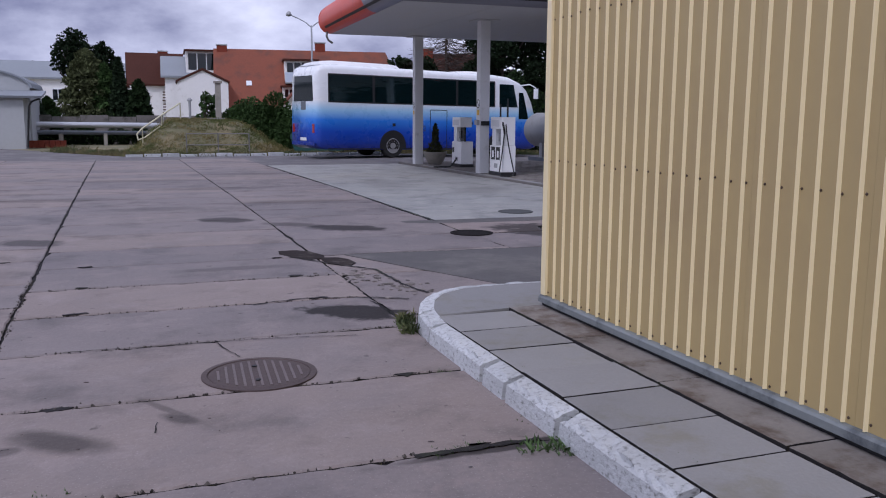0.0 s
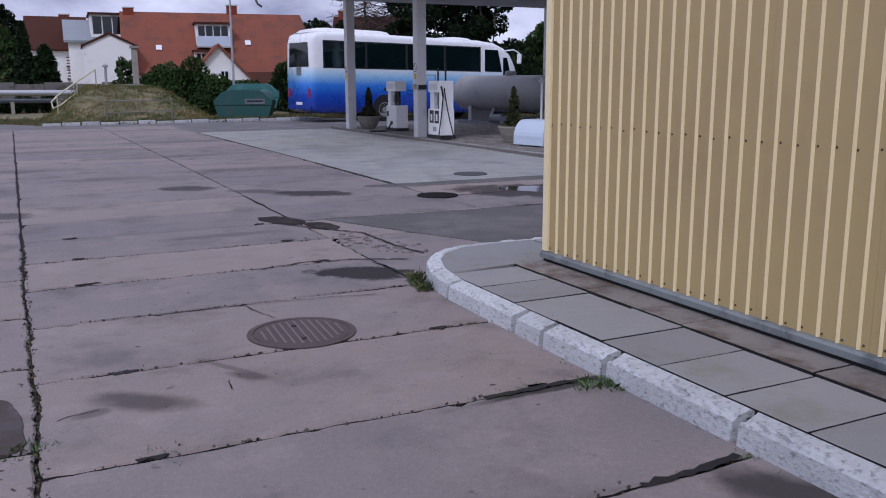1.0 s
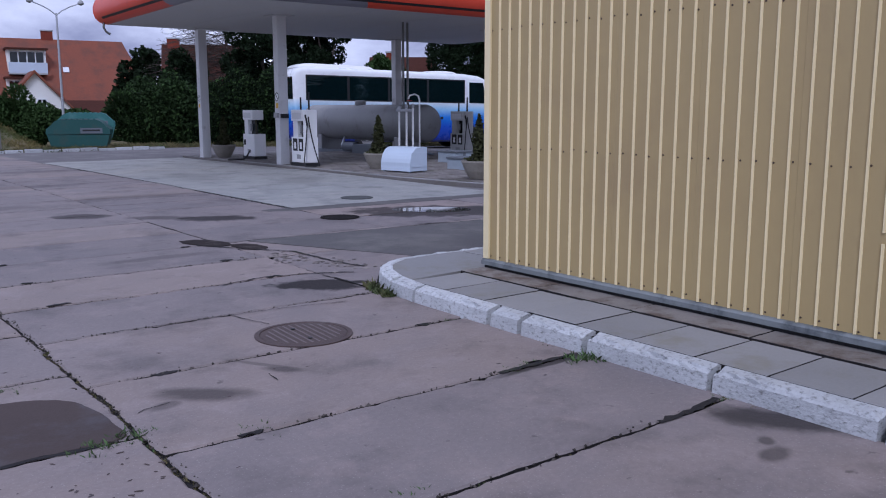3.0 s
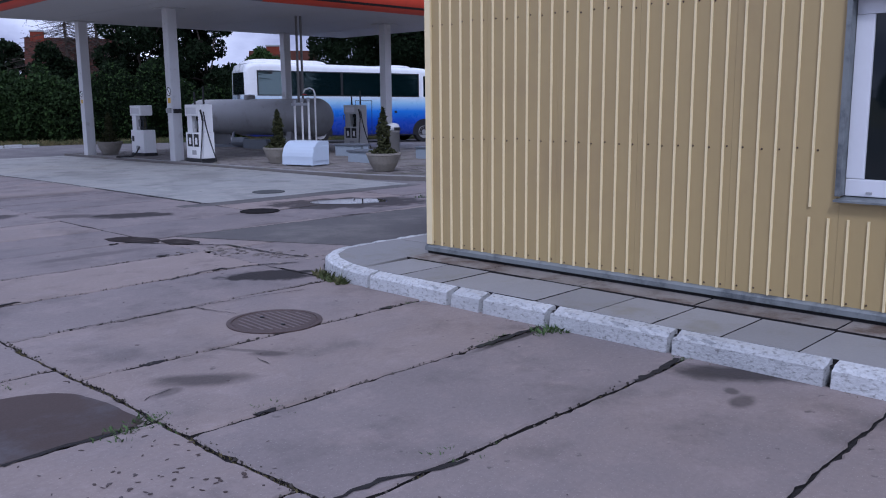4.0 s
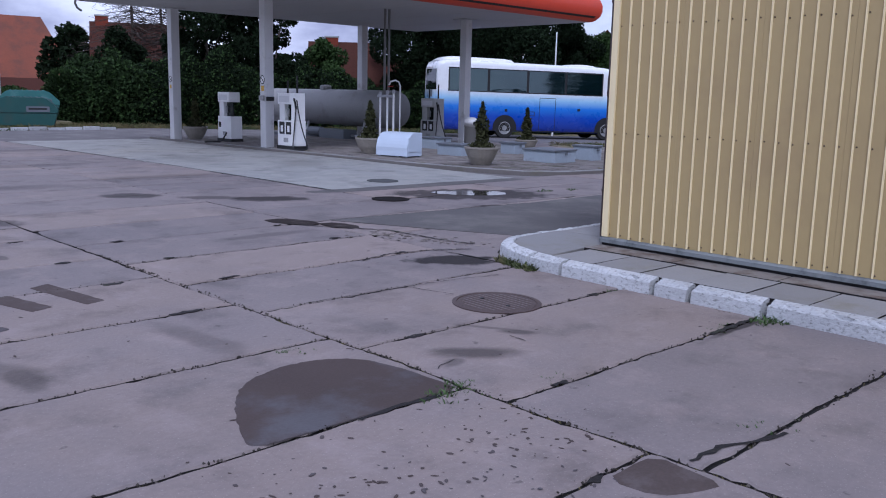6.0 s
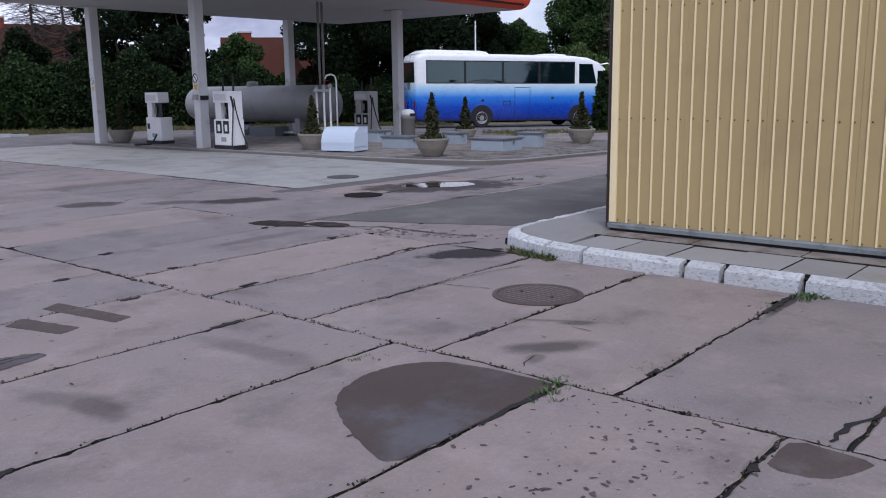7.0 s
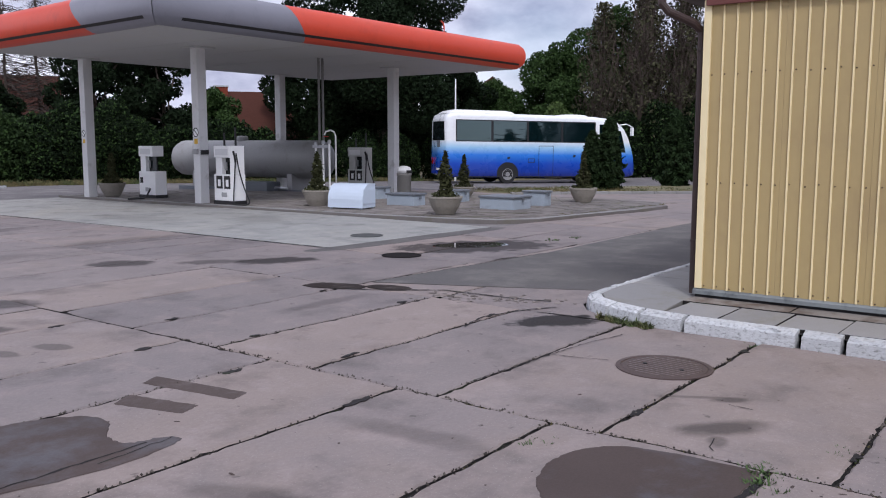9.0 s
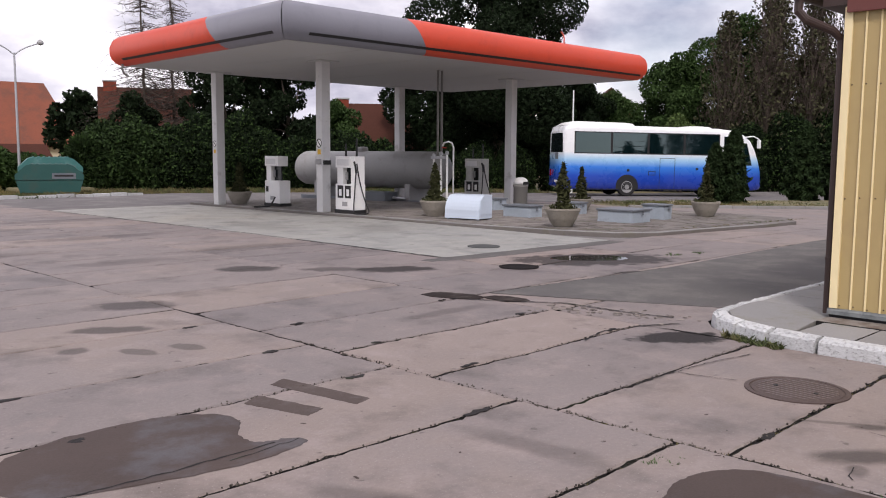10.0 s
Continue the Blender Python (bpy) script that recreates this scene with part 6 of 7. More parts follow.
def conifer(x, y, h, w, label, seed, material, name="conifer", leaf=0.16, count=5200, power=0.8, low=0.03, category="tree"):
    """A dense evergreen: sprays in tiers that narrow to the tip, with an uneven skin."""
    rnd = np.random.RandomState(seed)
    root = thing(name, label, category, pose(x, y, gz(x, y) - 0.1))
    part("trunk", rod(bmesh.new(), (0, 0, 0), (0, 0, h * 0.93), 0.022 * h, 0.004 * h, 8), M["bark"], root)
    s = rnd.uniform(0, 1, count) ** 1.15
    a = rnd.uniform(0, 2 * np.pi, count)
    ragged = 1 + 0.16 * np.sin(a * 5 + s * 23 + seed) + 0.14 * np.sin(a * 3 - s * 41) + 0.10 * np.sin(s * 60 + seed)
    belly = np.minimum(1.0, 0.55 + s * 3.0)
    r = w * (1 - s) ** power * belly * ragged * (0.45 + 0.60 * rnd.uniform(0, 1, count) ** 0.5)
    pts = np.stack([r * np.cos(a), r * np.sin(a), h * (low + (1 - low) * s)], 1)
    ob = new("crown", leaf_mesh("crown", pts, leaf, material, seed, 0.3, 1.3))
    ob.parent = root
    return root


def bare_tree(x, y, h, w, label, seed, up=0.75, twigs=90, name="bare_tree", thick=1.0):
    """A leafless or thinly leaved tree: trunk, steep limbs and many fine twigs."""
    rnd = random.Random(seed)
    root = thing(name, label, "tree", pose(x, y, gz(x, y) - 0.1))
    bm = bmesh.new()
    trunk = limb(bm, (0, 0, 0), (0.1, 0.1, h * 0.97), 0.018 * h * thick, 0.003 * h, rnd, 0.02, 8, 7)
    fine = bmesh.new()
    for i in range(twigs):
        s = 0.18 + 0.78 * rnd.random()
        p = Vector((0.1 * s, 0.1 * s, h * 0.97 * s))
        a = rnd.uniform(0, 2 * math.pi)
        ln = w * (1.1 - s) * rnd.uniform(0.6, 1.1)
        q = p + Vector((ln * math.cos(a), ln * math.sin(a), ln * up * rnd.uniform(0.6, 1.4)))
        pts = limb(bm, p, q, 0.004 * h * thick, 0.012, rnd, 0.12, 3, 4)
        for k in range(6):
            b = pts[rnd.randint(1, 3)]
            d = Vector((rnd.uniform(-1, 1), rnd.uniform(-1, 1), rnd.uniform(-0.2, 1.0) + (up - 0.4))).normalized() * ln * rnd.uniform(0.2, 0.5)
            rod(fine, b, b + d, 0.009, 0.003, 3, caps=False)
            for q2 in range(2):
                d2 = (d + Vector((rnd.uniform(-1, 1), rnd.uniform(-1, 1), rnd.uniform(-0.5, 1))) * d.length * 0.6) * 0.6
                rod(fine, b + d * 0.6, b + d * 0.6 + d2, 0.007, 0.003, 3, caps=False)
    part("trunk", bm, M["bark"], root)
    part("twig_spray", fine, M["poplar_twig"] if name == "poplar" else M["twig"], root)
    if name == "poplar":
        r2 = np.random.RandomState(seed)
        s, a = r2.uniform(0.12, 1.0, 2300), r2.uniform(0, 6.283, 2300)
        rr = w * 1.15 * (1.06 - s) ** 0.6 * (0.3 + 0.75 * r2.uniform(0, 1, 2300)) * (1 + 0.3 * np.sin(a * 4 + s * 17))
        leaves = new("crown", leaf_mesh("crown", np.stack([rr * np.cos(a), rr * np.sin(a), h * s], 1), 0.13, M["thin_leaf"], seed))
        leaves.parent = root
    return root


def shrubbery(name, label, pts, r, h, material, seed, leaf=0.16, per=900):
    """A row of grown-together bushes along points (x, y, height factor)."""
    rnd = random.Random(seed)
    blobs = []
    for x, y, k in pts:
        for j in range(5):
            a = rnd.uniform(0, 6.28)
            hh = h * k * rnd.uniform(0.55, 1.0)
            rr = r * rnd.uniform(0.5, 0.8)
            z = rnd.uniform(0.25, 0.72) * hh
            blobs.append((x + math.cos(a) * r * 0.5, y + math.sin(a) * r * 0.5, gz(x, y) + z, rr, rr, max(0.3, (hh - z))))
        blobs.append((x, y, gz(x, y) + 0.35 * h * k, r * 0.9, r * 0.9, 0.4 * h * k))
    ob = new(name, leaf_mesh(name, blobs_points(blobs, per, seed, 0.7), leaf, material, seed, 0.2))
    # Sparser, paler sprays over the outer skin of the main leaves.
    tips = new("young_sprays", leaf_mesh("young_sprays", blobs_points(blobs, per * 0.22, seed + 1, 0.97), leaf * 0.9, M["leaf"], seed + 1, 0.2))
    tips.parent = ob
    return tagged(ob, label, "shrubs", kind="stuff")


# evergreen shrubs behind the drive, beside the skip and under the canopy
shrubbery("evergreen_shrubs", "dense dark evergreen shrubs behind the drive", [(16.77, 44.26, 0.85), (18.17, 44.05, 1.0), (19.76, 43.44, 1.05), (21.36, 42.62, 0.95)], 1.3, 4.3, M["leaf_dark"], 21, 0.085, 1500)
# Leaf row added to darken the band below the heating pipes.
shrubbery("undergrowth", "low dark leaf row added to darken the band below the heating pipes", [(-7.5 + 1.1 * i, 55.9, 0.8 + 0.25 * (i % 3)) for i in range(11)], 0.6, 0.95, M["leaf_dark"], 26, 0.08, 1200)
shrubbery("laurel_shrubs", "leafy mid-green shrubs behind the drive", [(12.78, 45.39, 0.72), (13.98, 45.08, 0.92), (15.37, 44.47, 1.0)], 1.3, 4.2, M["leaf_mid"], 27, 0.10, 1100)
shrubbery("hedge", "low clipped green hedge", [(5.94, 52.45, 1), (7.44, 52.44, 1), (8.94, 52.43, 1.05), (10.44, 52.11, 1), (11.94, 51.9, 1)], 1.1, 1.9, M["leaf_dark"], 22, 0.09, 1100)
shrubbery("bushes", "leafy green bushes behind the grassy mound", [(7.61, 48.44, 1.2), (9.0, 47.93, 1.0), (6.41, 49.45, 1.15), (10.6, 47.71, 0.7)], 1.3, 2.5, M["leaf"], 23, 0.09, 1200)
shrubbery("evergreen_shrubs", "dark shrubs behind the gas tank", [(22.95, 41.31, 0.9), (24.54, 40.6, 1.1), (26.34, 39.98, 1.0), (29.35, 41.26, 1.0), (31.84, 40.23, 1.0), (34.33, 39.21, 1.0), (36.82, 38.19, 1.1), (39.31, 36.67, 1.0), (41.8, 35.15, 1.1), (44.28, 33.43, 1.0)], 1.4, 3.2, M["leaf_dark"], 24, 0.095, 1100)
broad_tree(20.98, 45.83, 8.0, 2.5, "dark broad-leaved tree behind the pumps", 31, M["leaf_dark"])
broad_tree(23.97, 44.3, 7.4, 2.3, "dark broad-leaved tree behind the pumps", 32, M["leaf_dark"])
broad_tree(35.37, 44.21, 10.0, 3.3, "dark leafy tree behind the gas tank", 34, M["leaf_dark"], per=1200)
broad_tree(37.94, 40.48, 14.2, 5.6, "large dark tree rising above the canopy", 35, M["leaf_dark"], per=1000)
broad_tree(41.34, 40.46, 8.4, 2.8, "dark leafy tree behind the drive", 44, M["leaf_dark"])
broad_tree(44.12, 38.43, 6.9, 2.6, "dark leafy tree behind the drive", 45, M["leaf_dark"])
broad_tree(30.0, 47.25, 5.2, 1.9, "low leafy tree behind the gas tank", 46, M["leaf"])
broad_tree(18.73, 51.64, 4.8, 1.8, "dark bushy tree behind the shrubs", 47, M["leaf_dark"])
broad_tree(47.32, 38.1, 6.2, 3.0, "green leafy tree behind the coach", 36, M["leaf"])
broad_tree(51.3, 35.07, 8.4, 3.2, "green leafy tree behind the coach", 37, M["leaf"])
broad_tree(57.28, 33.52, 12.2, 3.4, "tall green tree behind the coach", 38, M["leaf"], low=0.3)
broad_tree(60.75, 29.99, 9.5, 3.4, "green leafy tree behind the coach", 39, M["leaf"])
broad_tree(21.66, 66.83, 6.3, 2.2, "broad dark green tree beside a house", 40, M["leaf_dark"], per=260, leaf=0.24)
broad_tree(43.76, 30.43, 4.2, 1.8, "light green young tree beside the drive", 43, M["leaf_light"])
conifer(-1.78, 61.52, 5.9, 1.95, "broad olive-green conifer before the houses", 51, M["leaf_olive"], "spruce", leaf=0.13, count=9000, power=0.50)
conifer(-0.69, 61.01, 5.0, 1.3, "dark spruce before the houses", 56, M["leaf"], "spruce", leaf=0.13, count=7000, power=0.6)
broad_tree(-2.55, 66.03, 7.0, 1.8, "dark pine crown above the spruces", 57, M["leaf_dark"], "pine", low=0.62, per=420, leaf=0.13)
broad_tree(-0.64, 66.51, 6.6, 0.95, "small dark pine crown above the spruces", 60, M["leaf_dark"], "pine", low=0.62, per=420, leaf=0.13)
conifer(-4.1, 60.04, 2.8, 1.1, "low green conifer before the houses", 59, M["leaf"], "spruce", leaf=0.13, count=5200, power=0.6)
conifer(0.2, 60.0, 5.3, 0.85, "slim dark conifer before the houses", 52, M["needle"], "spruce")
conifer(1.35, 59.49, 3.9, 0.85, "rounded dark conifer before the houses", 53, M["thuja"], "thuja", power=0.45)
conifer(-4.91, 58.04, 3.0, 1.0, "low dark conifer beside the pipes", 58, M["needle"], "thuja", power=0.5)
conifer(26.7, 19.25, 2.5, 0.47, "dark columnar thuja beside the drive", 61, M["thuja"], "thuja", 0.085, 4200, 0.42)
conifer(27.18, 18.72, 3.05, 0.56, "dark columnar thuja beside the drive", 62, M["thuja"], "thuja", 0.085, 4600, 0.42)
conifer(32.0, 17.9, 3.5, 0.75, "dark columnar thuja beside the drive", 63, M["thuja"], "thuja", 0.10, 4600, 0.45)
conifer(33.4, 16.9, 4.2, 0.85, "dark columnar thuja beside the drive", 64, M["thuja"], "thuja", 0.10, 4600, 0.45)
conifer(36.5, 15.4, 4.0, 0.9, "dark columnar thuja beside the drive", 65, M["thuja"], "thuja", 0.11, 4600, 0.45)
bare_tree(21.07, 55.83, 14.0, 4.6, "half-dead larch with bare grey branches", 71, -0.22, 240, "larch", 0.45)
bare_tree(23.27, 56.31, 14.5, 4.2, "half-dead larch with bare grey branches", 72, -0.22, 240, "larch", 0.45)
for i, (px, py, ph) in enumerate(((49.5, 27.6, 15.0), (51.2, 25.6, 14.0), (52.6, 23.6, 15.0), (54.5, 29.5, 14.5), (47.8, 29.6, 11.5), (51.5, 27.8, 15.5), (53.6, 26.0, 15.0), (54.5, 21.5, 14.5))):
    bare_tree(px, py, ph, 1.9, "tall thin-leaved poplar with steep brown branches", 80 + i, 2.3, 170, "poplar", 0.7)
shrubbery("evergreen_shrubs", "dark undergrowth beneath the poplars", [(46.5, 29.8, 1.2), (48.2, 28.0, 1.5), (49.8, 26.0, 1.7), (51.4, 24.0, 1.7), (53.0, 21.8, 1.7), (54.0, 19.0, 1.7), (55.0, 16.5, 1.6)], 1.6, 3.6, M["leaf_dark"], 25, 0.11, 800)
# woods close the horizon; unseen stretches are added to shape coach-window reflections
wr = random.Random(9)
far = []
for i in range(230):
    a = 2 * math.pi * i / 230 + wr.uniform(-0.01, 0.01)
    if 1.7 < a < 2.95:                     # added unseen belt: darkens the coach windows' reflections
        d, hh = wr.uniform(78, 95), wr.uniform(16.0, 21.0)
    elif 2.95 <= a < 4.2:                  # added unseen belt: low, leaves sky in the window reflections
        d, hh = wr.uniform(78, 95), wr.uniform(5.5, 9.0)
    else:
        d = wr.uniform(125, 150)
        hh = wr.uniform(5.0, 9.0) if math.cos(a - 0.65) > 0.2 else wr.uniform(3.5, 7.0)
    far.append((10 + d * math.sin(a), 10 + d * math.cos(a), hh * 0.45, wr.uniform(2.2, 3.4), wr.uniform(2.2, 3.4), hh * 0.5))
tagged(new("far_woods", leaf_mesh("far_woods", blobs_points(far, 26, 5, 0.8), 0.85, M["leaf_dark"], 5)), "dark belt of trees, with unseen stretches added for window reflections", "woods", kind="stuff")


def blades(name, label, places, material, seed, h=0.12, n=14, spread=0.06):
    """Tufts of narrow grass blades."""
    rnd = np.random.RandomState(seed)
    v, f = [], []
    for x, y, z, k in places:
        for i in range(n):
            a, d = rnd.uniform(0, 6.28), spread * k * rnd.uniform(0, 1)
            bx, by = x + d * math.cos(a), y + d * math.sin(a)
            lean = rnd.uniform(0.2, 1.1) * h * k
            hh = h * k * rnd.uniform(0.5, 1.1)
            t2 = rnd.uniform(0, 6.28)
            wx, wy = 0.006 * k * math.sin(t2), -0.006 * k * math.cos(t2)
            m = len(v)
            v += [(bx - wx, by - wy, z), (bx + wx, by + wy, z), (bx + lean * math.cos(t2) * 0.5 + wx * .6, by + lean * math.sin(t2) * 0.5 + wy * .6, z + hh * 0.7), (bx + lean * math.cos(t2), by + lean * math.sin(t2), z + hh)]
            f += [(m, m + 1, m + 2), (m, m + 2, m + 3)]
    ob = raw(name, v, f, material)
    return tagged(ob, label, "grass", kind="stuff")


tr = random.Random(17)
spots = []
for x, y, s, n in ((2.02, 3.46, 1.5, 16), (-0.84, 3.96, 1.2, 10), (-1.02, 3.91, 1.3, 10), (1.62, 3.60, 0.8, 8), (2.02, 4.9, 0.6, 5), (2.05, 2.45, 0.7, 6), (-0.32, 3.62, 0.8, 8), (-0.80, 3.8, 0.8, 10), (-1.15, 5.12, 0.8, 10), (-0.05, 2.43, 0.8, 8), (2.28, 2.9, 0.5, 5), (2.28, 4.3, 0.4, 4), (6.9, 9.6, 0.9, 9), (7.4, 9.5, 0.9, 7)):
    for i in range(n):
        spots.append((x + tr.gauss(0, 0.07), y + tr.gauss(0, 0.05), -0.015 if x < 2.25 else 0.12, s * tr.uniform(0.5, 1.0)))
blades("joint_weeds", "small green weeds in the slab joints", spots, M["weed"], 3, 0.045, 9, 0.045)
spots = []
for i in range(420):
    y = tr.uniform(1.0, 6.0)
    spots.append((-0.78 + tr.gauss(0, 0.02), y, -0.02, tr.uniform(0.2, 0.5)))
for i in range(160):
    spots.append((tr.uniform(-0.6, 2.0), tr.choice((2.42, 3.59, 4.88)) + tr.gauss(0, 0.012), -0.02, tr.uniform(0.15, 0.35)))
for i in range(200):
    spots.append((tr.uniform(-3.7, -0.88), tr.choice((2.70, 3.92, 5.21, 6.43)) + tr.gauss(0, 0.012), -0.02, tr.uniform(0.15, 0.35)))
for i in range(260):
    spots.append((2.10 + tr.gauss(0, 0.02), tr.uniform(0, 5.6), -0.015, tr.uniform(0.15, 0.5)))
for i in range(75):
    s = tr.random()
    spots.append((2.08 + 0.17 * s * s + tr.gauss(0, 0.028), 5.82 + 0.62 * s + tr.gauss(0, 0.02), -0.01, tr.uniform(0.6, 1.9)))
blades("joint_moss", "low moss and grass along the joints", spots, M["grass"], 4, 0.045, 7, 0.03)
crumbs = bmesh.new()
for i in range(260):
    x, y = tr.uniform(-3.6, 2.0), tr.uniform(0.8, 8)
    if tr.random() < 0.75:
        x, y = tr.uniform(-2.6, -0.8), tr.gauss(3.2, 0.35)
    s = tr.uniform(0.004, 0.012)
    m = Matrix.Translation((x, y, 0.003)) @ Matrix.Rotation(tr.uniform(0, 6), 4, "Z") @ Matrix.Diagonal((s * tr.uniform(1, 2.6), s * tr.uniform(0.5, 1.2), s * 0.2, 1))
    bmesh.ops.create_icosphere(crumbs, subdivisions=1, radius=1.0, matrix=m)
tagged(finish("leaf_litter", crumbs, M["patch"]), "scattered dark crumbs and leaf bits on the slabs", "litter", kind="stuff")
# crumbs of broken concrete and grit along the joints
gv2, gf2 = [], []
for i in range(1100):
    if i % 3 == 0:
        x, y = -0.78 + tr.gauss(0, 0.020), tr.uniform(1.0, 9.0)
    elif i % 3 == 1:
        x, y = tr.uniform(-0.6, 2.05), tr.choice((2.42, 3.59, 4.88, 6.10, 7.28, 8.42)) + tr.gauss(0, 0.016)
    else:
        x, y = tr.uniform(-3.6, -0.8), tr.choice((2.70, 3.92, 5.21, 6.43, 7.72)) + tr.gauss(0, 0.016)
    s = tr.uniform(0.003, 0.011) * (1.6 if tr.random() < 0.06 else 1.0)
    m = len(gv2)
    a = tr.uniform(0, 6.28)
    for k in range(4):
        r = s * tr.uniform(0.7, 1.3)
        gv2.append((x + r * math.cos(a + 1.57 * k), y + r * math.sin(a + 1.57 * k), tr.uniform(-0.004, 0.003)))
    gv2 += [(x, y, 0.003 + s * tr.uniform(0.4, 0.9)), (x, y, -0.012)]
    gf2 += [(m + k, m + (k + 1) % 4, m + 4) for k in range(4)] + [(m + (k + 1) % 4, m + k, m + 5) for k in range(4)]
tagged(raw("joint_crumbs", gv2, gf2, M["crumb"]), "loose concrete crumbs and grit in the slab joints", "grit", kind="stuff")
spots = []
for i in range(2600):
    x = tr.uniform(-3, 34)
    y = verge(x) + abs(tr.gauss(0.15, 2.0))
    spots.append((x, y, gz(x, y) - 0.10, tr.uniform(0.8, 2.0)))
for i in range(700):
    a, b = tr.uniform(-8.5, 8.5), tr.uniform(-2.2, 2.2)
    c, s = math.cos(radians(-33)), math.sin(radians(-33))
    x, y = 29.5 + a * c - b * s, 16.8 + a * s + b * c
    spots.append((x, y, gz(x, y) + 0.0, tr.uniform(0.6, 1.3)))
for i in range(70):
    x = tr.uniform(12, 18.5)
    spots.append((x, 12.25 + abs(tr.gauss(0, 0.12)), iz(x, 12.3), tr.uniform(0.1, 0.3)))
blades("verge_grass", "dry uncut grass along the drive", spots, M["grass"], 6, 0.15, 12, 0.25)
vg = tagged(new("grass_verge"), "grassed kerbed verge between the drives", "verge", kind="structure")
bm = bmesh.new()
c, s = math.cos(radians(-33)), math.sin(radians(-33))
prism(bm, [(29.5 + a * c - b * s, 16.8 + a * s + b * c) for a, b in ((-8.7, -2.2), (8.7, -2.3), (8.7, 2.3), (-8.0, 2.3), (-8.8, 1.0))], -0.6, -0.20, "z")
part("turf", bm, M["earth"], vg)
for i in range(17):
    a = -8.6 + i
    p = Vector((29.5 + (a + .5) * c + 2.32 * s, 16.8 + (a + .5) * s - 2.32 * c, 0))
    part("kerb_stone", boxed(-0.49, 0.49, -0.07, 0.07, -0.2, 0.09, 0.012), M["flag"], vg, at=pose(p.x, p.y, gz(p.x, p.y), 0, 0, -33))

# ---------------------------------------------------------------- grassy mound, rails, skip
def mound_z(x, y):
    def ease(q):
        q = max(0.0, min(1.0, q))
        return q * q * (3 - 2 * q)
    side = ease((x - 0.25) / 2.4) * ease((8.05 - x) / 3.2)
    along = ease((y - 37.9) / 4.5) * ease((46.9 - y) / 3)
    return gz(x, y) - 0.08 + 1.55 * side * along + 0.05 * math.sin(x * 3.1) * math.cos(y * 2.3)


mv, mf = [], []
n1, n2 = 48, 40
for i in range(n1 + 1):
    for k in range(n2 + 1):
        x, y = 0.15 + 8.0 * i / n1, 37.9 + 9.0 * k / n2
        mv.append((x, y, mound_z(x, y)))
for i in range(n1):
    for k in range(n2):
        p = i * (n2 + 1) + k
        mf.append((p, p + n2 + 1, p + n2 + 2, p + 1))
tagged(raw("mound", mv, mf, M["earth"], shade=True), "grass-covered earth mound with dry patches", "mound", kind="structure")


spots = []
for i in range(2600):
    x, y = tr.uniform(0.25, 7.95), 37.9 + 6.5 * tr.random()
    spots.append((x, y, mound_z(x, y) - 0.03, tr.uniform(0.6, 1.6)))
blades("mound_grass", "dry tufted grass on the mound", spots, M["mound_grass"], 8, 0.10, 16, 0.26)
mk = tagged(new("mound_kerb"), "row of pale kerb stones along the mound", "kerb", kind="structure")
for i in range(16):
    x = 0.6 + i * 0.72
    part("kerb_stone", boxed(-0.33, 0.33, -0.08, 0.08, -0.2, 0.07 + 0.02 * (i % 3), 0.015), M["kerb"], mk, at=pose(x, 37.45 + 0.03 * (i % 2), gz(x, 37), 0, 0, tr.uniform(-2, 2)))
hr = thing("handrail", "pale yellow tubular handrail up the mound", "handrail")
rail_pts = [(0.8, 41.2, 0.70), (1.05, 41.5, 0.95), (1.95, 42.5, 1.55), (2.85, 43.4, 2.12)]
part("top_rail", tube(bmesh.new(), rail_pts, 0.035, 8), M["rail"], hr)
part("lower_rail", tube(bmesh.new(), [(0.8, 41.2, 0.70), (0.85, 41.1, 0.45), (1.15, 41.5, 0.55), (1.95, 42.5, 1.1)], 0.03, 8), M["rail"], hr)
for x, y, z in rail_pts[1:]:
    part("post", rod(bmesh.new(), (x, y, -0.1), (x, y, z), 0.03), M["rail"], hr)
bf = thing("steel_barrier", "grey steel barrier frame before the mound", "barrier", pose(4.07, 38.55, gz(4.0, 38.5)))
for x in (-1.32, 0, 1.32):
    part("post", rod(bmesh.new(), (x, 0, -0.1), (x, 0, 0.92), 0.025), M["dull_steel"], bf)
for z in (0.42, 0.90):
    part("bar", rod(bmesh.new(), (-1.32, 0, z), (1.32, 0, z), 0.022), M["dull_steel"], bf)
vp = thing("vent_post", "concrete post with a cap on the mound", "post", pose(4.66, 43.7, mound_z(4.66, 43.7)))
part("shaft", boxed(-0.13, 0.13, -0.13, 0.13, -0.05, 1.72, 0.015), M["planter"], vp)
part("cap", boxed(-0.19, 0.19, -0.19, 0.19, 1.72, 1.83, 0.015), M["planter"], vp)
part("base_slab", boxed(-1.0, 0.25, -0.5, 0.5, -0.08, 0.06, 0.015), M["flag"], vp)
vp2 = thing("vent_pipe", "short grey vent pipe on the mound", "vent pipe", pose(3.31, 43.6, mound_z(3.31, 43.6)))
part("pipe", rod(bmesh.new(), (0, 0, -0.05), (0, 0, 0.95), 0.06, sides=10), M["grey_paint"], vp2)
part("cowl", lathe(bmesh.new(), [(0.12, 0), (0.13, 0.08), (0.04, 0.16)], 12, (0, 0, 0.93)), M["grey_paint"], vp2)
broad_tree(4.27, 44.57, 2.9, 0.55, "small leafy sapling on the mound", 91, M["leaf"], "sapling", 0.10, 700, 0.4)

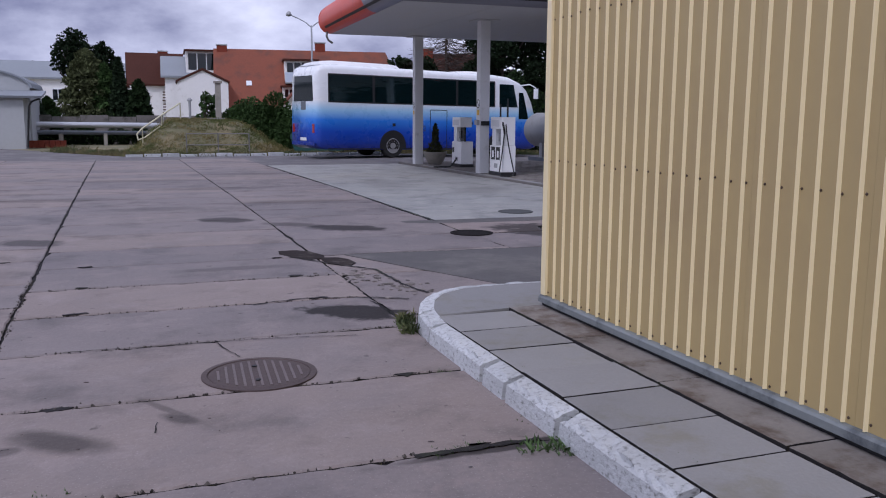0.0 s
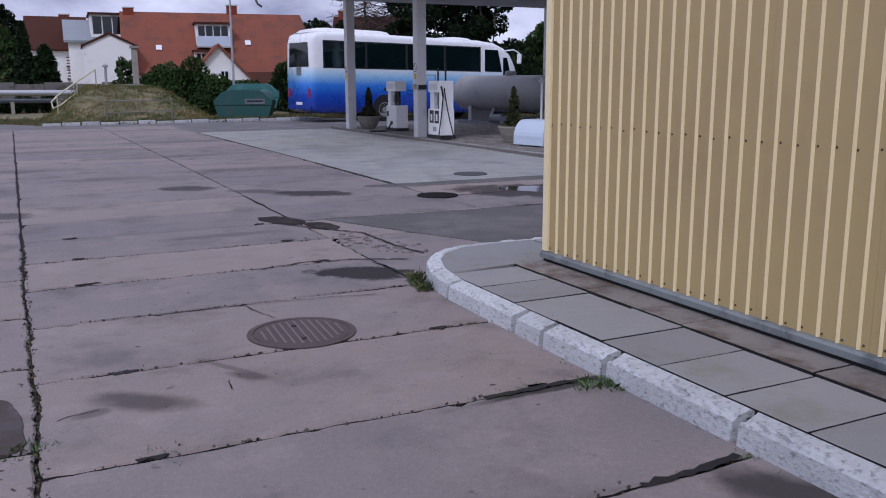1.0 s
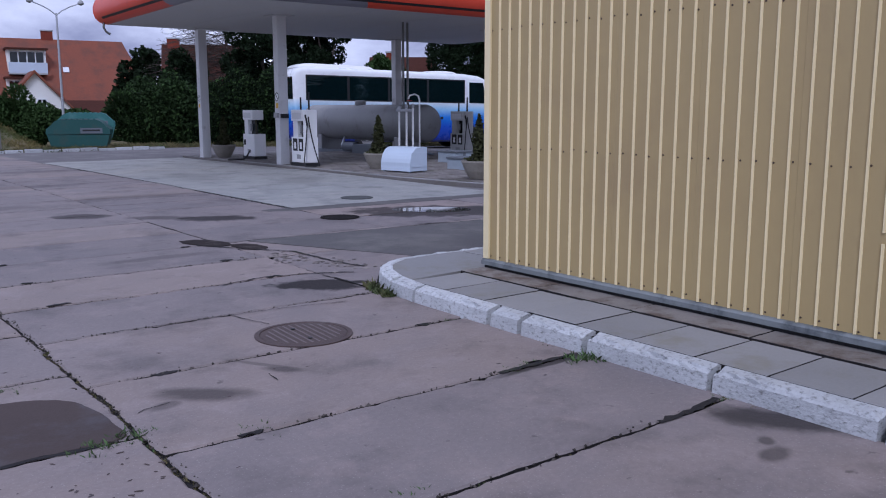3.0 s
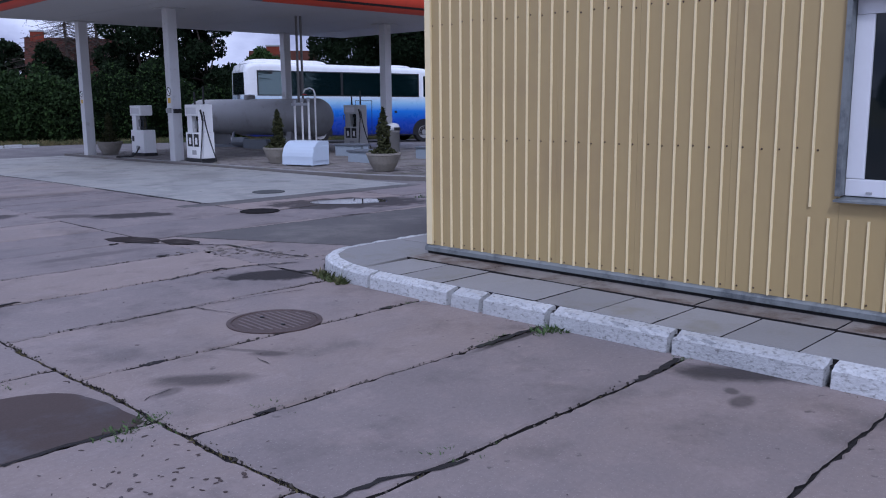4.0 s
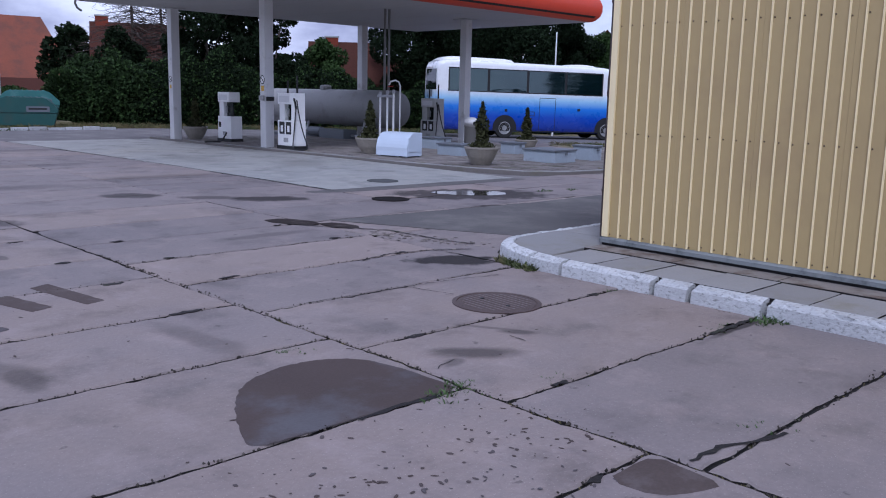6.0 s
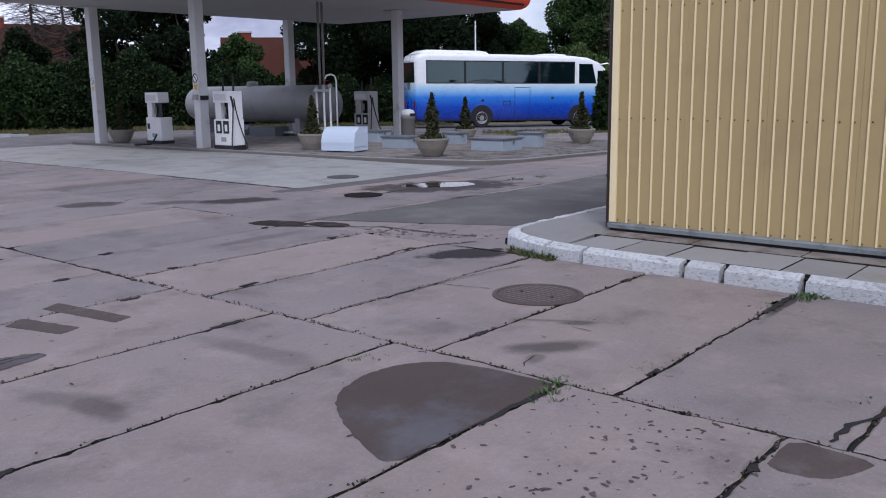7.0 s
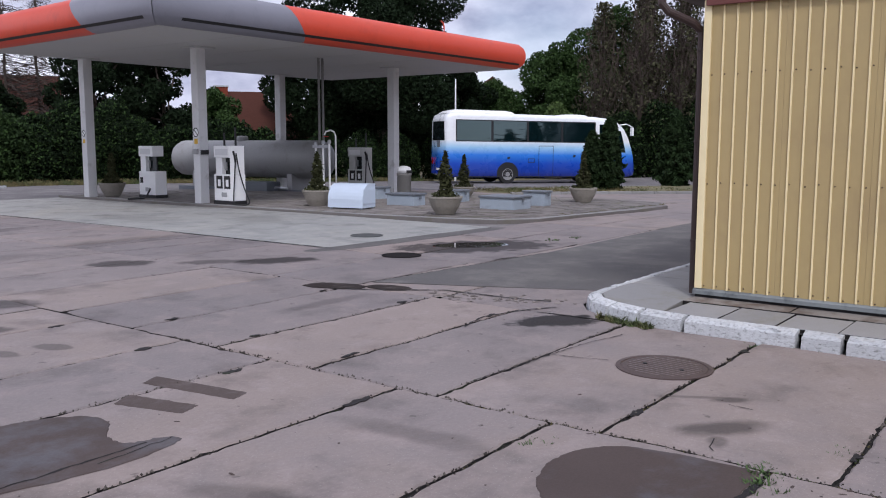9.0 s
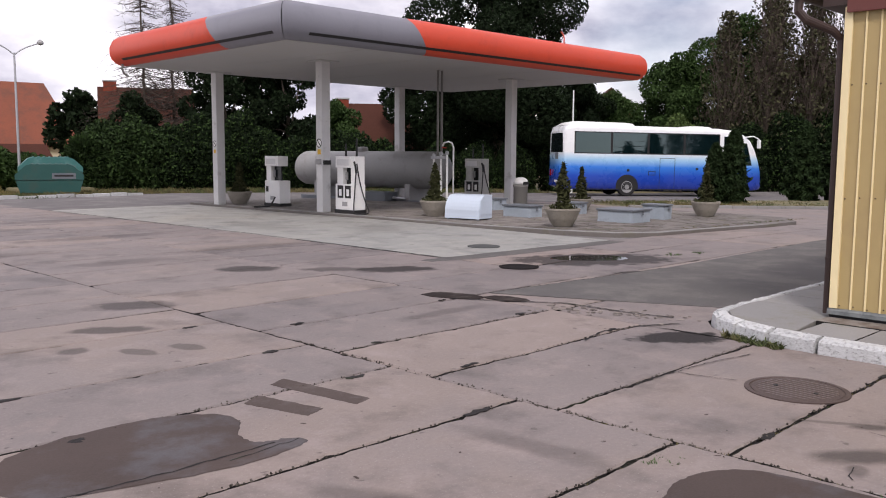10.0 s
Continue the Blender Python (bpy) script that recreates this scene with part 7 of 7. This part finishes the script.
skip = thing("waste_skip", "dark teal-green lidded steel waste container", "waste container", pose(8.92, 40.0, gz(8.9, 40) - 0.08, 0, 0, -22) @ Matrix.Diagonal((0.90, 0.88, 0.94, 1)))
part("tub", prism(bmesh.new(), [(-1.25, 0.20), (-1.42, 0.74), (1.42, 0.74), (1.25, 0.20)], -0.85, 0.85, "y"), M["green_bin"], skip)
bm = prism(bmesh.new(), [(-1.44, 0.76), (-1.44, 0.98), (-1.0, 1.38), (-0.8, 1.44), (0.8, 1.44), (1.0, 1.38), (1.44, 0.98), (1.44, 0.76)], -0.88, 0.88, "y")
part("lid", bm, M["green_bin"], skip)
for i in range(7):
    part("lid_rib", boxed(-0.75 + 0.25 * i - 0.03, -0.75 + 0.25 * i + 0.03, -0.86, 0.86, 1.442, 1.47), M["green_bin"], skip)
part("flap", boxed(0.1, 1.1, -0.90, -0.885, 0.80, 1.05, 0.005), M["lid"], skip)
part("slot", boxed(0.2, 1.0, -0.908, -0.902, 0.90, 0.98), M["black"], skip)
part("underframe", boxed(-1.15, 1.15, -0.7, 0.7, 0.0, 0.20, 0.01), M["black"], skip)

skip2 = copy_thing(skip, pose(9.85, 42.4, 0.06, 0, 0, -18))
tagged(skip2, "pale teal-green lidded container on a raised bank", "waste container")
for ob in skip2.children:
    if ob.name.split(".")[0] in ("tub", "lid", "lid_rib"):
        ob.data = ob.data.copy()
        ob.data.materials[0] = M["pale_teal"]
bank = tagged(finish("bank", boxed(8.3, 11.4, 41.3, 43.5, -0.4, 0.062, 0.10), M["earth"]), "low earth bank under the container", "bank", kind="structure")

lamp = thing("street_lamp", "tall grey street lamp with two curved arms", "street lamp", pose(9.8, 46.0, gz(9.8, 46)))
part("mast", rod(bmesh.new(), (0, 0, -0.1), (0, 0, 6.4), 0.075, 0.045, 10), M["galv"], lamp)
for s in (-1, 1):
    arm = part("arm", tube(bmesh.new(), [(0, 0, 6.3), (s * 0.25, -s * 0.05, 6.52), (s * 0.6, -s * 0.1, 6.72), (s * 1.05, -s * 0.15, 6.90)], 0.03, 8), M["galv"], lamp)
    part("head", lathe(bmesh.new(), [(0.02, 0), (0.14, 0.05), (0.16, 0.12), (0.10, 0.22), (0.03, 0.27)], 12, (s * 1.15, -s * 0.16, 6.82)), M["grey_paint"], arm)
fl = thing("flagpole", "slim white mast behind the drive", "mast", pose(36.2, 33.2, gz(36, 33.5)))
part("mast", rod(bmesh.new(), (0, 0, -0.1), (0, 0, 5.9), 0.06, 0.04, 8), M["white"], fl)

# district heating pipes
dh = thing("heating_pipes", "silver lagged district-heating pipes on low supports", "pipeline")
for k, (yy, zz, rr) in enumerate(((54.6, 0.98, 0.17), (55.1, 0.52, 0.13))):
    part("pipe", rod(bmesh.new(), (-8.5, yy, zz), (5.0, yy + 0.3, zz - 0.1), rr, sides=14), M["galv"] if k == 0 else M["lid"], dh, shade=False)
for i in range(6):
    part("support", boxed(-8.0 + 2.4 * i, -7.8 + 2.4 * i, 54.3, 55.4, -0.3, 0.42, 0.01), M["planter"], dh)
gw = tagged(new("garden_wall"), "weathered grey garden wall behind the pipes", "wall", kind="structure")
for i in range(12):
    part("wall_panel", boxed(-8.5 + 1.6 * i, -6.92 + 1.6 * i, 57.0, 57.15, -0.3, 1.50 - 0.10 * (i % 2), 0.01), M["garden"], gw)

# ---------------------------------------------------------------- houses
def window_on(parent, x, z, w, h, y, bars=1, name="window"):
    """A framed window on a south wall at y; its pane lies back in the frame."""
    f = part(name, boxed(x - w / 2, x + w / 2, y - 0.06, y + 0.02, z - h / 2, z + h / 2, 0.01), M["frame"], parent)
    n = bars + 1
    for i in range(n):
        a = x - w / 2 + 0.08 + i * (w - 0.08) / n
        part("pane", boxed(a, a + (w - 0.08) / n - 0.08, y - 0.075, y - 0.063, z - h / 2 + 0.08, z + h / 2 - 0.08), M["glass_dark"], f)
    part("sill", boxed(x - w / 2 - 0.08, x + w / 2 + 0.08, y - 0.16, y - 0.062, z - h / 2 - 0.07, z - h / 2 - 0.005), M["plaster_grey"], f)
    return f


def gable_house(x, y, turn, lx, ly, eave, ridge, wall_m, roof_m, label, axis="x", over=0.35, windows=(), chimneys=(), skylights=(), hip=0.0):
    """A house with a pitched roof whose ridge runs along the given local axis."""
    root = thing("house", label, "house", pose(x, y, gz(x, y) - 0.1, 0, 0, turn))
    bm = bmesh.new()
    if axis == "x":
        prism(bm, [(-ly / 2, 0), (ly / 2, 0), (ly / 2, eave), (0, ridge), (-ly / 2, eave)], -lx / 2, lx / 2, "x")
    else:
        prism(bm, [(-lx / 2, 0), (lx / 2, 0), (lx / 2, eave), (0, ridge), (-lx / 2, eave)], -ly / 2, ly / 2, "y")
    for v in bm.verts:
        if v.co.z > eave + 0.01 and v.co.x > 0:
            v.co.x -= hip
    part("wall", bm, wall_m, root)
    half = ly / 2 if axis == "x" else lx / 2
    run = (lx if axis == "x" else ly) / 2 + over
    slope = (ridge - eave) / half
    for s in (-1, 1):
        bm = bmesh.new()
        o = [(0, ridge + 0.02), (s * (half + over), eave - slope * over + 0.02), (s * (half + over), eave - slope * over + 0.20), (0, ridge + 0.22)]
        prism(bm, o, -run, run, "x" if axis == "x" else "y")
        for v in bm.verts:
            if v.co.z > ridge - 0.01 and v.co.x > 0:
                v.co.x -= hip
        part("roof", bm, roof_m, root)
    for w in windows:
        window_on(root, *w)
    for cx, cy, h in chimneys:
        ch = part("chimney", boxed(cx - 0.45, cx + 0.45, cy - 0.3, cy + 0.3, ridge - 1.0, ridge + h, 0.02), M["brick_red"], root)
        part("chimney_cap", boxed(cx - 0.5, cx + 0.5, cy - 0.35, cy + 0.35, ridge + h, ridge + h + 0.1), M["plaster_grey"], ch)
    for sx, k in skylights:
        zz = eave + (ridge - eave) * k
        yy = -half * (1 - k)
        bm = boxed(-0.24, 0.24, -0.28, 0.28, 0.0, 0.08, 0.01)
        part("skylight", bm, M["frame"], root, at=pose(sx, yy - 0.02, zz + 0.22, math.degrees(math.atan(slope)), 0, 0))
    return root


# long terrace under a steep red roof
terrace = gable_house(17.03, 81.27, -7, 16.7, 9.0, 2.7, 7.6, M["plaster_cream"], M["tile_red"], "terraced house under a steep red tiled roof with dormers", windows=[(4.6, 1.7, 1.3, 1.1, -4.5), (-3.0, 1.6, 1.2, 1.1, -4.5)], chimneys=[(-7.95, 0.0, 0.5), (0.95, 0.2, 0.9)], skylights=[(-5.65, 0.35), (1.95, 0.45)], hip=1.6)


def dormer(parent, x, y0, y1, z0, z1, w, balcony=False):
    d = part("dormer", boxed(x - w / 2, x + w / 2, y0, y1, z0, z1), M["plaster"], parent)
    part("dormer_roof", boxed(x - w / 2 - 0.15, x + w / 2 + 0.15, y0 - 0.35, y1, z1 + 0.004, z1 + 0.16), M["tile_brown"], d)
    n = 4
    for i in range(n):
        a = x - w / 2 + 0.15 + i * (w - 0.3) / n
        part("dormer_window", boxed(a + 0.05, a + (w - 0.3) / n - 0.05, y0 - 0.03, y0 - 0.004, z0 + 0.55, z1 - 0.18), M["glass_dark"], d)
    if balcony:
        part("balcony_front", boxed(x - w / 2, x + w / 2, y0 - 0.75, y0 - 0.68, z0 - 0.1, z0 + 0.75), M["palebox"], d)
        part("balcony_floor", boxed(x - w / 2, x + w / 2, y0 - 0.75, y0 - 0.004, z0 - 0.22, z0 - 0.102), M["plaster_grey"], d)
    return d


dormer(terrace, -1.05, -2.9, 0.5, 4.9, 6.7, 2.9, True)
dormer(terrace, -1.85, -4.3, -1.0, 2.9, 4.3, 1.9)
gable_house(15.13, 75.18, -7, 5.6, 4.0, 1.6, 4.6, M["plaster"], M["tile_red"], "low white gabled annexe with a red roof", axis="y", windows=[(0.4, 2.2, 0.7, 0.9, -2.0)])
gable_house(19.53, 75.44, -7, 4.4, 3.6, 1.5, 2.4, M["plaster_cream"], M["tile_brown"], "low cream annexe with a brown roof", windows=[(0.6, 0.9, 1.3, 0.9, -1.8)])
dormer_house = gable_house(7.33, 86.94, -3, 6.0, 8.0, 5.2, 7.0, M["plaster"], M["roof_grey"], "white house with a flat-roofed top storey", windows=[(-1.2, 3.4, 1.3, 1.2, -4.0)])
dormer(dormer_house, 0.7, -3.6, 2, 5.3, 7.5, 3.6)
gable_house(7.07, 79.45, -4, 4.2, 5.0, 4.5, 5.5, M["plaster"], M["tile_brown"], "white gabled house wall above the hedge", axis="y", over=0.12)
h3 = gable_house(3.55, 89.48, 0, 4.6, 8.0, 4.6, 7.4, M["plaster"], M["tile_brown"], "white house with a brown roof and dark wooden balconies", windows=[(-1.2, 3.2, 1.1, 1.2, -4.0), (1.4, 4.0, 1.3, 0.9, -4.0)], chimneys=[(0.8, 0.5, 0.4)])
for z in (1.9, 3.0):
    part("balcony", boxed(0.4, 2.8, -5.0, -4.02, z, z + 0.12), M["wood"], h3)
    for i in range(3):
        part("balcony_rail", boxed(0.4, 2.8, -5.02, -4.97, z + 0.25 + 0.25 * i, z + 0.37 + 0.25 * i), M["wood"], h3)
gable_house(-3.18, 97.53, 4, 15.0, 8.0, 5.2, 6.8, M["plaster"], M["roof_grey"], "long white house with a shallow grey roof", windows=[(x, 3.6, 1.1, 1.2, -4.0) for x in (-5.5, -2.5, 0.5, 3.5)])
gable_house(12.83, 98.9, 0, 12.0, 8.0, 5.4, 7.2, M["plaster"], M["roof_grey"], "white house with a grey roof beyond the terrace", chimneys=[(-2, 0, 0.6)])
gable_house(34.63, 50.71, -38, 5.0, 6.0, 3.0, 5.6, M["brick_red"], M["tile_brown"], "red brick house with a brown roof behind the trees", windows=[(0.9, 2.1, 0.9, 1.0, -3.0)], chimneys=[(-1.2, 0, 0.5)], hip=1.2)
gable_house(39.42, 49.67, -38, 5.0, 6.0, 2.6, 4.6, M["plaster_cream"], M["tile_brown"], "cream house behind the trees", windows=[(0, 1.8, 1.2, 1.1, -3.0)])
gable_house(25.14, 63.79, -24, 6.0, 6.5, 3.2, 6.6, M["brick_red"], M["tile_brown"], "brown-roofed house half hidden behind the larches", chimneys=[(-2.5, 0, 0.6)])
gable_house(60.4, 47.5, -50, 8.0, 9.0, 3.5, 7.8, M["brick_red"], M["tile_brown"], "brown-roofed gabled house behind the coach", axis="y")

# shed beside the yard
shed = thing("shed", "grey rendered shed with a rounded roof and white lean-to", "shed", pose(-7.67, 51.5, gz(-8, 51) - 0.12))
arcs = [(-3.3, 0), (3.3, 0), (3.3, 3.2)] + [(3.3 * math.cos(a), 3.2 + 1.0 * math.sin(a)) for a in [math.pi * i / 12 for i in range(1, 12)]] + [(-3.3, 3.2)]
part("wall", prism(bmesh.new(), arcs, 0.6, 8.0, "y"), M["plaster_grey"], shed)
part("roof", prism(bmesh.new(), [(3.45 * math.cos(a), 3.2 + 1.12 * math.sin(a)) for a in [math.pi * i / 12 for i in range(13)]] + [(3.31 * math.cos(a), 3.2 + 1.01 * math.sin(a)) for a in [math.pi * (12 - i) / 12 for i in range(13)]], 0.45, 8.1, "y"), M["roof_grey"], shed)
part("lean_to", boxed(-1.6, 3.2, -2.2, 0.596, 0, 2.62), M["plaster_grey"], shed)
part("lean_to_roof", prism(bmesh.new(), [(-2.5, 2.62), (0.59, 2.95), (0.59, 3.07), (-2.55, 2.74)], -1.8, 4.1, "x"), M["roof_grey"], shed)
part("door", boxed(0.6, 1.8, -2.24, -2.204, 0, 2.1), M["frame"], shed)
part("downpipe", tube(bmesh.new(), [(4.0, -2.3, 2.62), (3.6, -2.3, 2.45), (3.45, -2.28, 2.2), (3.3, -2.28, 0.1)], 0.05, 8), M["black"], shed)
bp = thing("brick_stack", "low stack of red bricks beside the shed", "bricks", pose(-3.57, 51.0, gz(-4, 51) - 0.08))
for lay in range(5):
    for i in range(7):
        part("brick", boxed(-0.95 + 0.27 * i, -0.95 + 0.27 * i + 0.25, -0.26, 0.24, 0.075 * lay + 0.002, 0.075 * lay + 0.072), M["brick_red"], bp)

motions()
